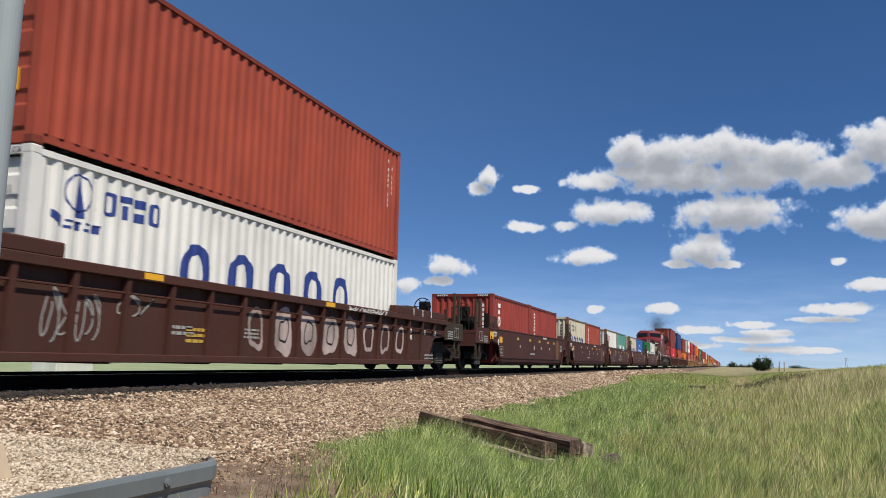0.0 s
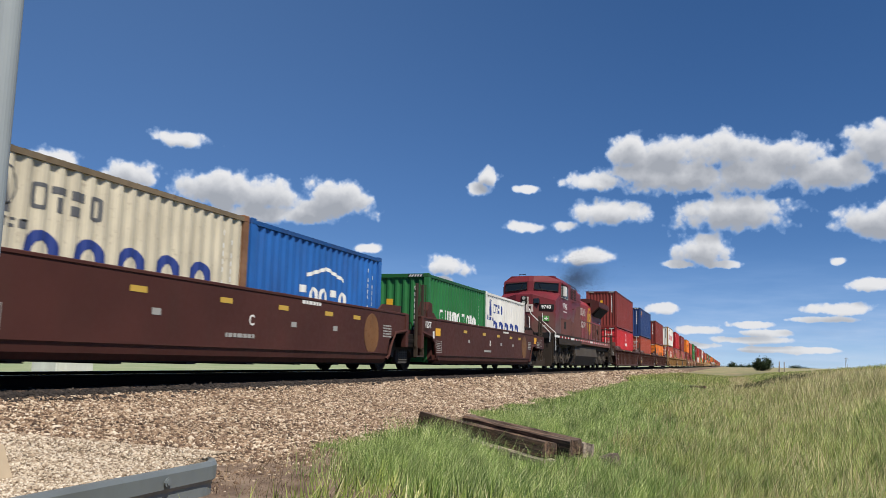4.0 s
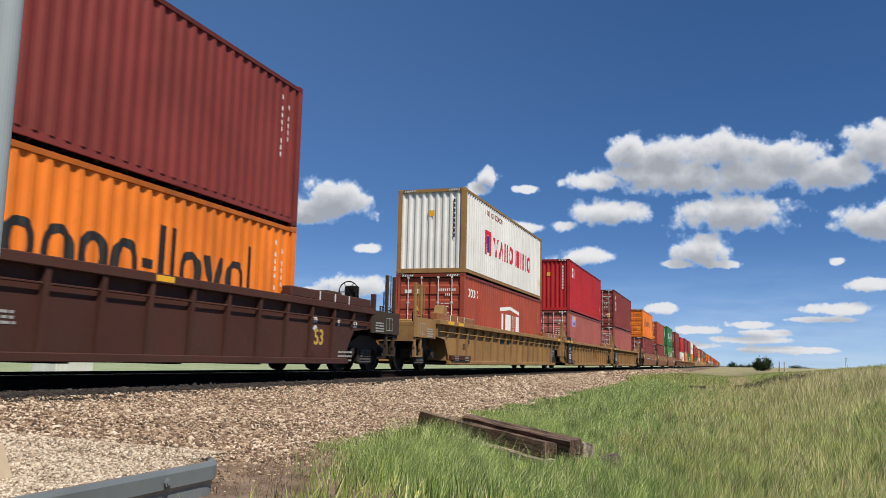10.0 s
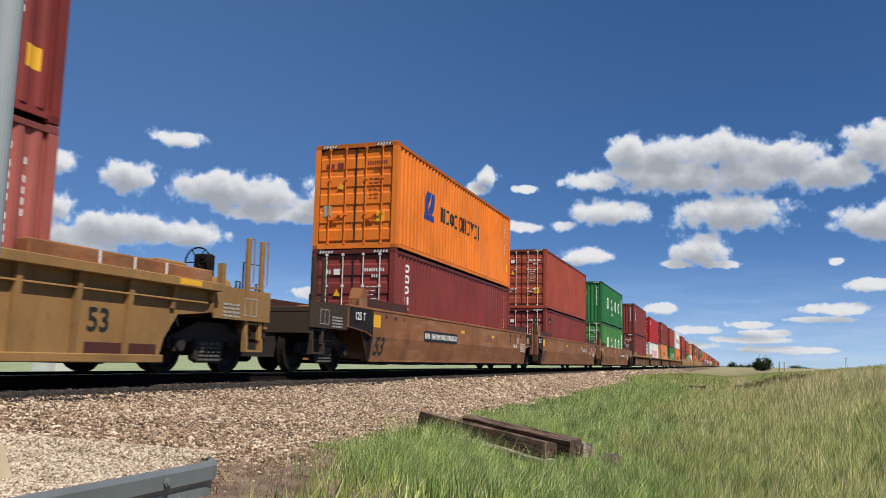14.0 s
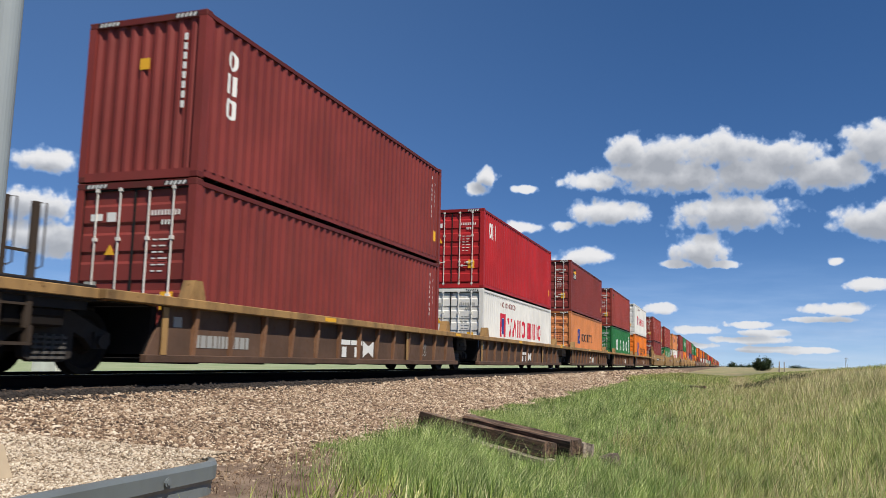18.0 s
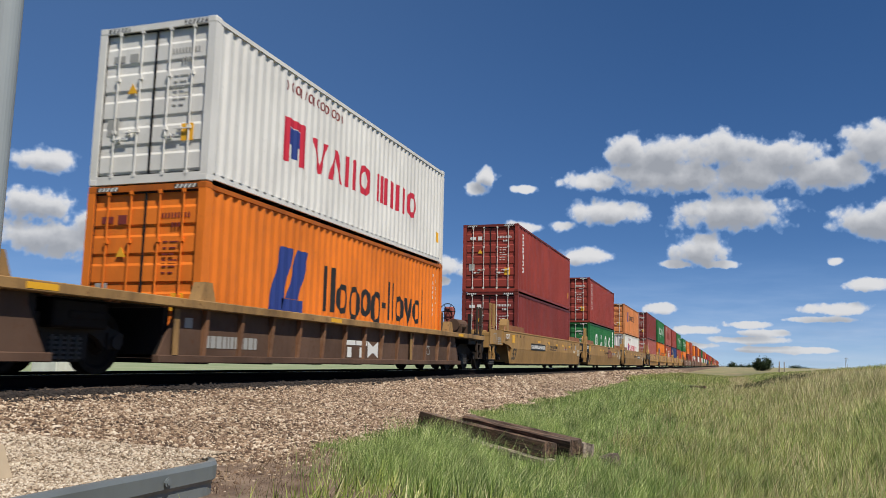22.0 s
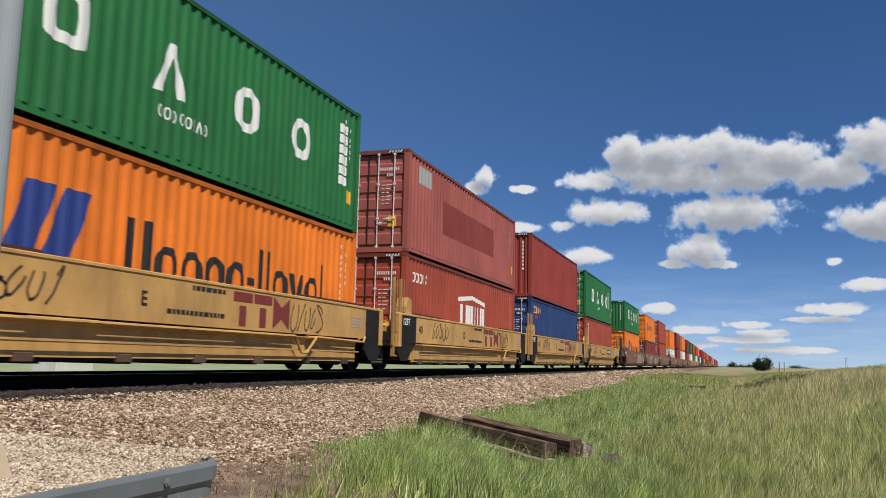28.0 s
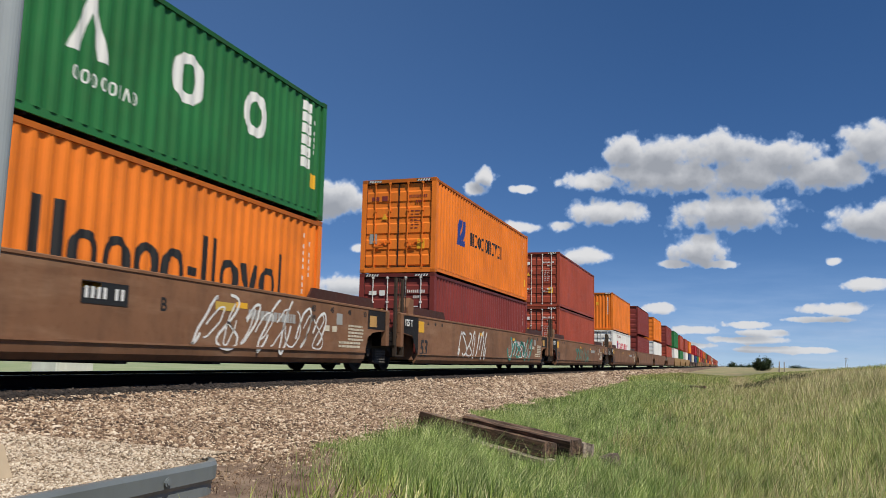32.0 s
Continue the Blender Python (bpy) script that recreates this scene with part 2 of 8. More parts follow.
def ground_z(x, y):
    """Height of the ground, for arrays."""
    x, y = np.asarray(x, float), np.asarray(y, float)
    z = np.interp(x, PROFILE_X, PROFILE_Z)
    far = np.clip((y - 60) / 120, 0, 1)
    flat = np.interp(x, (-3000, -60, -12, -4, 2, 3000), (-1.2, -1.0, -0.7, -0.62, -0.6, -0.8))
    z = z * (1 - far) + flat * far
    wob = 0.05 * np.sin(x * 0.9 + 1.3 * np.sin(y * 0.23)) * np.sin(y * 0.41 + 0.7) + 0.03 * np.sin(x * 2.3 + y * 1.1) * np.sin(y * 1.7 - x)
    return z + wob * np.clip((x + 5.5) / 2, 0, 1) * (1 - far * 0.5)


def toe_x(y):
    """Foot of the ballast slope, where the grass begins."""
    return -4.25 - 1.1 * np.clip((np.asarray(y, float) - 10) / 40, 0, 1) + 0.22 * np.sin(np.asarray(y) * 1.1) + 0.12 * np.sin(np.asarray(y) * 2.7 + 1)


def axis_steps(stops):
    out = []
    for (a, b, n) in stops:
        out += list(np.linspace(a, b, n, endpoint=False))
    return np.array(out + [stops[-1][1]])


def grid_mesh(name, xs, ys, height):
    gx, gy = np.meshgrid(xs, ys)
    v = np.stack([gx.ravel(), gy.ravel(), height(gx, gy).ravel()], 1)
    n, k = len(xs), len(ys)
    i = (np.arange(k - 1)[:, None] * n + np.arange(n - 1)[None, :]).ravel()
    me = raw_mesh(name, v, np.stack([i, i + 1, i + n + 1, i + n], 1))
    me.polygons.foreach_set("use_smooth", np.ones(len(me.polygons), bool))
    return me


def grass_ground():
    m = mat("grass soil", (0.08, 0.1, 0.03), 0.9)
    c = coords(m, (1, 1, 1))
    big = noise_of(m, c, 0.12, 4)
    mid = noise_of(m, c, 1.3, 5)
    fine = noise_of(m, c, 14, 6, 0.7)
    col = mixc(m, ramp(m, big, [(0.4, (0, 0, 0)), (0.62, (1, 1, 1))]), (0.085, 0.095, 0.035), (0.15, 0.125, 0.058))
    col = mixc(m, ramp(m, mid, [(0.42, (0, 0, 0)), (0.65, (0.8, 0.8, 0.8))]), col, (0.06, 0.08, 0.024))
    col = mixc(m, ramp(m, fine, [(0.5, (0, 0, 0)), (0.72, (0.7, 0.7, 0.7))]), col, (0.075, 0.06, 0.032))
    sep = nd(m, "SeparateXYZ")
    ln(m, c, sep.inputs[0])
    far = map_range(m, sep.outputs["Y"], 150.0, 75.0, 0.85)
    col = mixc(m, far, col, mixc(m, ramp(m, big, [(0.4, (0, 0, 0)), (0.6, (1, 1, 1))]), (0.36, 0.29, 0.17), (0.22, 0.23, 0.10)))    # ripe fields farther off
    ln(m, col, bsdf(m).inputs["Base Color"])
    bump(m, fine, 0.6, 0.05)
    return m


GRASS_SOIL = grass_ground()
xs = axis_steps([(-2500, -300, 6), (-300, -40, 10), (-40, -14, 10), (-14, 14, 90), (14, 60, 16), (60, 400, 10), (400, 2500, 6)])
ys = axis_steps([(-400, -20, 6), (-20, 0, 10), (0, 60, 150), (60, 200, 40), (200, 800, 20), (800, 4500, 10)])
ground = solid("ground", grid_mesh("ground", xs, ys, ground_z), GRASS_SOIL, "grassy prairie soil running to the horizon", "ground", kind="structure")


def ballast_mat():
    m = mat("ballast", (0.3, 0.25, 0.2), 0.9)
    c = coords(m, (1, 1, 1))
    v = nd(m, "TexVoronoi", Scale=17.0)
    ln(m, c, v.inputs["Vector"])
    col = ramp(m, v.outputs["Color"], [(0.0, (0.04, 0.026, 0.017)), (0.35, (0.10, 0.065, 0.042)), (0.6, (0.18, 0.125, 0.082)), (1.0, (0.30, 0.225, 0.15))])
    big = noise_of(m, c, 0.5, 3)
    col = mixc(m, ramp(m, big, [(0.4, (0, 0, 0)), (0.7, (0.5, 0.5, 0.5))]), col, (0.14, 0.10, 0.07))
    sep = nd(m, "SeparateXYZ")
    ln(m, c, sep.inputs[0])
    col = mixc(m, map_range(m, sep.outputs["X"], -7.45, -7.15, 0.92), col, (0.020, 0.016, 0.014))    # much darker close to the rails
    ln(m, col, bsdf(m).inputs["Base Color"])
    bump(m, v.outputs["Distance"], 0.9, 0.03)
    return m


BALLAST = ballast_mat()


def bed_z(x, y):
    toe = toe_x(y)
    t = np.clip((x + 7.55) / (toe + 0.5 + 7.55), 0, 1)
    near = TOP + (ground_z(toe + 0.5, y) - 0.03 - TOP) * t ** 0.92
    far = TOP + (-0.95 - TOP) * np.clip((-11.15 - x) / 1.9, 0, 1)
    z = np.where(x > -7.55, near, np.where(x < -11.15, far, TOP))
    return z + 0.02 * np.sin(x * 3.1 + y * 0.7) * np.sin(y * 2.2) * (x > -7.3)


xs = axis_steps([(-13.05, -11.15, 3), (-11.15, -7.55, 4), (-7.55, -3.4, 26)])
ys = axis_steps([(-60, 0, 20), (0, 60, 160), (60, 300, 60), (300, 2500, 30)])
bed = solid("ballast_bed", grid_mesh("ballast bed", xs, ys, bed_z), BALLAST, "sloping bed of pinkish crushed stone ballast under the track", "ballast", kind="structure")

# ---------------------------------------------------------------- track


def rail_profile(x):
    return [(x - 0.075, -0.17), (x + 0.075, -0.17), (x + 0.075, -0.158), (x + 0.012, -0.14), (x + 0.012, -0.045), (x + 0.036, -0.035),
            (x + 0.036, -0.006), (x + 0.028, 0.0), (x - 0.028, 0.0), (x - 0.036, -0.006), (x - 0.036, -0.035), (x - 0.012, -0.045), (x - 0.012, -0.14), (x - 0.075, -0.158)]


track = thing("railway_track", "single railway track of rusty steel rails on wooden ties", "railway track", kind="structure")
for side in (-1, 1):
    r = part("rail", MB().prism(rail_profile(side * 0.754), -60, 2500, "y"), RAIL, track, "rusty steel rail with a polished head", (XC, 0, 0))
    part("rail_head", MB().box(side * 0.754 - 0.024, side * 0.754 + 0.024, -60, 2500, 0.0, 0.002), SHINE, r)


def timber(name, c, dark):
    m = mat(name, c, 0.85)
    v = coords(m, (14, 1.2, 14))
    n = noise_of(m, v, 2.2, 6, 0.7)
    wide = noise_of(m, coords(m, (5, 0.7, 5)), 1.6, 4, 0.6)
    col = ramp(m, n, [(0.36, dark), (0.52, c), (0.70, shade(c, 2.4))])
    col = mixc(m, ramp(m, wide, [(0.45, (0, 0, 0)), (0.65, (0.75, 0.75, 0.75))]), col, mixc(m, n, shade(c, 0.5), tuple(1.1 * v + 0.10 for v in c)))
    ln(m, col, bsdf(m).inputs["Base Color"])
    bump(m, n, 0.7, 0.012)
    return m


WOOD = timber("creosoted wood", (0.105, 0.063, 0.040), (0.010, 0.006, 0.004))
GREYWOOD = timber("weathered wood", (0.30, 0.245, 0.19), (0.04, 0.028, 0.02))
tie_mesh = MB().box(-1.3, 1.3, -0.115, 0.115, -0.19, 0, 0.012).mesh("tie")
for k in range(150):
    part("tie", tie_mesh, WOOD, track, at=(XC + random.uniform(-0.04, 0.04), -8 + k * 0.53, -0.168 + random.uniform(-0.006, 0.004)))

# pale field beyond the track


def field_mat():
    m = mat("pale field", (0.25, 0.30, 0.15), 0.9)
    c = coords(m, (1, 1, 1))
    n, f = noise_of(m, c, 0.25, 4), noise_of(m, c, 5.0, 5)
    col = mixc(m, ramp(m, n, [(0.35, (0, 0, 0)), (0.65, (1, 1, 1))]), (0.20, 0.27, 0.12), (0.34, 0.36, 0.21))
    col = mixc(m, ramp(m, f, [(0.45, (0, 0, 0)), (0.7, (0.5, 0.5, 0.5))]), col, (0.14, 0.18, 0.07))
    ln(m, col, bsdf(m).inputs["Base Color"])
    return m


solid("field", grid_mesh("field", axis_steps([(-300, -40, 10), (-40, -14.2, 10)]), axis_steps([(-100, 200, 40), (200, 1500, 20)]), lambda x, y: ground_z(x, y) + 0.012), field_mat(), "pale green young crop field beyond the track", "field", kind="structure")


def earth_mat():
    m = mat("bare earth", (0.16, 0.11, 0.075), 0.95)
    c = coords(m, (1, 1, 1))
    n, f = noise_of(m, c, 2.5, 5), noise_of(m, c, 30, 5)
    col = mixc(m, ramp(m, n, [(0.4, (0, 0, 0)), (0.62, (1, 1, 1))]), (0.13, 0.085, 0.06), (0.27, 0.20, 0.145))
    col = mixc(m, ramp(m, f, [(0.5, (0, 0, 0)), (0.7, (0.6, 0.6, 0.6))]), col, (0.07, 0.05, 0.035))
    ln(m, col, bsdf(m).inputs["Base Color"])
    bump(m, f, 0.6, 0.02)
    return m


solid("bare_earth", grid_mesh("bare earth", axis_steps([(-4.4, -2.55, 20)]), axis_steps([(4.5, 8.5, 30)]), lambda x, y: ground_z(x, y) + 0.01 - 0.05 * np.clip(np.hypot((x + 3.5) / 0.95, (y - 6.6) / 1.9) - 0.85, 0, 1)), earth_mat(), "bare brown earth with dead stalks beside the ballast", "earth", kind="structure")

# ---------------------------------------------------------------- containers
CW = 1.219           # half width
PITCH, DEPTH = 0.278, 0.036


def wave(d, depth=DEPTH, pitch=PITCH):
    """How far a corrugated wall stands back at the distance d along it."""
    a = (d / pitch) % 1.0
    if a < 0.26:
        return 0.0
    if a < 0.5:
        return depth * (a - 0.26) / 0.24
    if a < 0.76:
        return depth
    return depth * (1 - (a - 0.76) / 0.24)


def breaks(length, pitch=PITCH):
    out, k = [0.0], 0
    while True:
        for a in (0.0, 0.26, 0.5, 0.76):
            d = (k + a) * pitch
            if 1e-6 < d < length - 1e-6:
                out.append(d)
            if d >= length:
                return out + [length]
        k += 1


def corrugated(length, z0, z1, depth=DEPTH, pitch=PITCH):
    """A wall along +y from 0, its face towards +x."""
    b = breaks(length, pitch)
    mb = MB()
    vs = [(-wave(d, depth, pitch), d, z) for d in b for z in (z0, z1)]
    return mb.add(vs, [(2 * i, 2 * i + 2, 2 * i + 3, 2 * i + 1) for i in range(len(b) - 1)])


def container_set(L, H):
    """The meshes of one size of container, standing on z = 0 with its leading end at y = 0."""
    s = {}
    s["side"] = corrugated(L - 0.34, 0.16, H - 0.11).mesh("side wall")
    s["roof"] = MB().add([(x, d, H - 0.012 - wave(d, 0.02, 0.21)) for d in breaks(L - 0.3, 0.21) for x in (-CW + 0.06, CW - 0.06)],
                         [(2 * i, 2 * i + 2, 2 * i + 3, 2 * i + 1) for i in range(len(breaks(L - 0.3, 0.21)) - 1)]).mesh("roof")
    s["front"] = corrugated(2 * CW - 0.26, 0.16, H - 0.12, 0.046, 0.25).mesh("front wall")
    prof = [(L - 0.12, 0.15), (0.12, 0.15), (0.12, 0.1)]
    for k in range(1, int(L / 0.6)):
        prof += [(k * 0.6, 0.1), (k * 0.6, 0.02), (k * 0.6 + 0.05, 0.02), (k * 0.6 + 0.05, 0.1)]
    mb = MB().prism(prof + [(L - 0.12, 0.1)], -CW + 0.05, CW - 0.05, "x")
    s["floor"] = mb.mesh("floor")
    s["top_rail"] = MB().box(-0.06, 0.0, 0.15, L - 0.15, H - 0.115, H - 0.035).mesh("top rail")
    s["bottom_rail"] = MB().box(-0.07, -0.028, 0.15, L - 0.15, 0.055, 0.17).mesh("bottom rail")
    s["post"] = MB().prism([(0, 0), (0, 0.165), (-0.05, 0.165), (-0.05, 0.06), (-0.15, 0.06), (-0.15, 0)], 0.11, H - 0.11, "z").mesh("corner post")
    s["casting"] = MB().box(-0.162, 0.004, -0.004, 0.178, 0, 0.118, 0.014).mesh("corner casting")
    s["header"] = MB().box(-CW + 0.15, CW - 0.15, 0.0, 0.06, H - 0.12, H - 0.01).mesh("end header")
    s["sill"] = MB().box(-CW + 0.15, CW - 0.15, 0.0, 0.08, 0.01, 0.16).mesh("end sill")
    # door leaf: y = 0 is its outer face, x from 0 to its width
    w = CW - 0.145
    prof = [(0.06, 0.17), (0.03, 0.17)]
    for k in range(5):
        za = 0.24 + k * (H - 0.44) / 5
        zb = za + (H - 0.44) / 5 * 0.55
        prof += [(0.03, za - 0.045), (0.006, za), (0.006, zb), (0.03, zb + 0.045)]
    mb = MB().prism(prof + [(0.03, H - 0.14), (0.06, H - 0.14)], 0.0, w - 0.014, "x")
    s["door"] = mb.mesh("door")
    rod = MB().cyl((0, -0.025, H / 2), 0.015, H - 0.2, "z", 8)
    for z in (0.16, H * 0.33, H * 0.66, H - 0.14):
        rod.box(-0.034, 0.034, -0.045, 0.012, z - 0.03, z + 0.03)
    s["rod"] = rod.mesh("lock rod")
    seal = MB()
    for x0 in (-CW + 0.150, 0.004):
        x1 = x0 + w - 0.014
        seal.box(x0 - 0.012, x0 + 0.012, 0.028, 0.046, 0.165, H - 0.135).box(x1 - 0.012, x1 + 0.012, 0.028, 0.046, 0.165, H - 0.135)
        seal.box(x0 + 0.012, x1 - 0.012, 0.028, 0.046, 0.16, 0.185).box(x0 + 0.012, x1 - 0.012, 0.028, 0.046, H - 0.155, H - 0.13)
    s["seal"] = seal.mesh("door seal")
    s["handle"] = MB().box(-0.02, 0.30, -0.05, -0.03, 0, 0.022).box(0.06, 0.13, -0.04, 0.02, -0.03, 0.05).mesh("handle")
    return s


SIDE0 = 0.17        # where the corrugation starts from the end
CX = CW - 0.012     # outer plane of the corrugation


def side_trap(mb, y0, y1, a0, a1, b0, b1, lift=0.003):
    """A painted patch that follows the corrugation of the near side, from a0..a1 high at y0 to b0..b1 high at y1."""
    if y1 - y0 < 1e-5:
        return
    cuts = [y0] + [d + SIDE0 for d in breaks(50 * PITCH) if y0 + 1e-4 < d + SIDE0 < y1 - 1e-4] + [y1]
    vs = []
    for y in cuts:
        x = CX - wave(max(y - SIDE0, 0)) + lift
        k = (y - y0) / (y1 - y0)
        vs += [(x, y, a0 + (b0 - a0) * k), (x, y, a1 + (b1 - a1) * k)]
    mb.add(vs, [(2 * i, 2 * i + 2, 2 * i + 3, 2 * i + 1) for i in range(len(cuts) - 1)])


def side_patch(mb, y0, y1, z0, z1, slant=0.0, lift=0.003):
    """An upright painted patch on the near side; slant lifts its far end."""
    k = slant * (y1 - y0)
    side_trap(mb, y0, y1, z0, z1, z0 + k, z1 + k, lift)


def side_lean(mb, y, w, z0, z1, lean, lift=0.003):
    """A leaning bar, w wide, whose head stands off its foot by lean."""
    a, b = sorted((y, y + lean)), sorted((y + w, y + w + lean))
    h = (z1 - z0) / abs(lean)
    up = lean > 0
    if up:
        cut = sorted([y, min(y + w, y + lean), max(y + w, y + lean), y + w + lean])
        top = lambda q: z0 + min(q - y, lean) * h
        low = lambda q: z0 + max(q - y - w, 0) * h
    else:
        cut = sorted([y + lean, min(y, y + w + lean), max(y, y + w + lean), y + w])
        top = lambda q: z0 + min(y + w - q, -lean) * h
        low = lambda q: z0 + max(y - q, 0) * h
    for p, q in zip(cut, cut[1:]):
        side_trap(mb, p, q, low(p), top(p), low(q), top(q), lift)


# plain shapes that stand for trade marks: rings, frames, wedges, posts and slabs, as shares of a cell
SLABS = {"n": ((0, 0.30, 0, 1), (0.66, 0.96, 0, 1)), "m": ((0, 0.22, 0, 1), (0.36, 0.60, 0, 1), (0.74, 0.96, 0, 1)),
         "e": ((0, 1, 0.62, 1), (0, 0.75, 0, 0.40)), "l": ((0.1, 0.9, 0, 1),), "t": ((0, 1, 0.72, 1), (0.32, 0.68, 0, 0.60))}


def ring_shape(y, z, w, h, s, n=2.4):
    """A round-cornered ring with the stroke s."""
    cy, cz, ri = y + w / 2, z + h / 2, w / 2 - s
    half = lambda d, r, k: k * max(0.0, 1 - (abs(d) / r) ** n) ** (1 / n) if abs(d) < r else 0.0
    cut = [w / 2 * q for q in (-1, -0.96, -0.86)] + [ri * q for q in (-1, -0.9, -0.6, 0, 0.6, 0.9, 1)] + [w / 2 * q for q in (0.86, 0.96, 1)]
    cut = sorted(cut)
    out = []
    for p, q in zip(cut, cut[1:]):
        op, oq, ip, iq = half(p, w / 2, h / 2), half(q, w / 2, h / 2), half(p, ri, h / 2 - s * 0.8), half(q, ri, h / 2 - s * 0.8)
        if ip + iq < 1e-6:
            out.append((cy + p, cy + q, cz - op, cz + op, cz - oq, cz + oq))
        else:
            out += [(cy + p, cy + q, cz + ip, cz + op, cz + iq, cz + oq), (cy + p, cy + q, cz - op, cz - ip, cz - oq, cz - iq)]
    return out


def wedge_shape(y, z, w, h, s, flip=False):
    """A gable of two leaning strokes."""
    m, r = w / 2, w / 2 - s
    cut = sorted({-m, -r, -s * 0.3, 0.0, s * 0.3, r, m})
    top = lambda d: h * min(1.0, (m - abs(d)) / (m - s * 0.3))
    low = lambda d: 0.74 * h * max(0.0, 1 - abs(d) / r)
    out = []
    for p, q in zip(cut, cut[1:]):
        v = [low(p), top(p), low(q), top(q)]
        v = [h - v[1], h - v[0], h - v[3], h - v[2]] if flip else v
        out.append((y + m + p, y + m + q, *(z + k for k in v)))
    return out


def glyph(kind, y, z, w, h, s):
    """Pieces of one plain shape, w wide and h high: two sides and the heights at both."""
    s = 0.26 * w
    if kind in "ocz":
        return ring_shape(y, z, w, h, s)
    if kind in "ub":
        return ring_shape(y, z, w, h, s, 6)
    if kind in "av":
        return wedge_shape(y, z, w, h, s)
    if kind == "y":
        return wedge_shape(y, z, w, h, s, True)
    if kind == "x":
        return [(y, y + w / 2, z, z + h, z + 0.32 * h, z + 0.68 * h), (y + w / 2, y + w, z + 0.32 * h, z + 0.68 * h, z, z + h)]
    return [(y + a * w, y + b * w, z + c * h, z + d * h, z + c * h, z + d * h) for a, b, c, d in SLABS.get(kind, ((0, 1, 0, 1),))]


def word(mb, kinds, y, z, h, w, gap, s, put):
    for k in kinds:
        if k != " ":
            ww = w * (0.45 if k == "l" else 1)
            for r in glyph(k, y, z, ww, h, s):
                put(mb, *r)
            y += ww + gap
        else:
            y += w * 0.6
    return y


def side_word(kinds, y, z, h, w, gap, s):
    mb = MB()
    word(mb, kinds, y, z, h, w, gap, s, side_trap)
    return mb


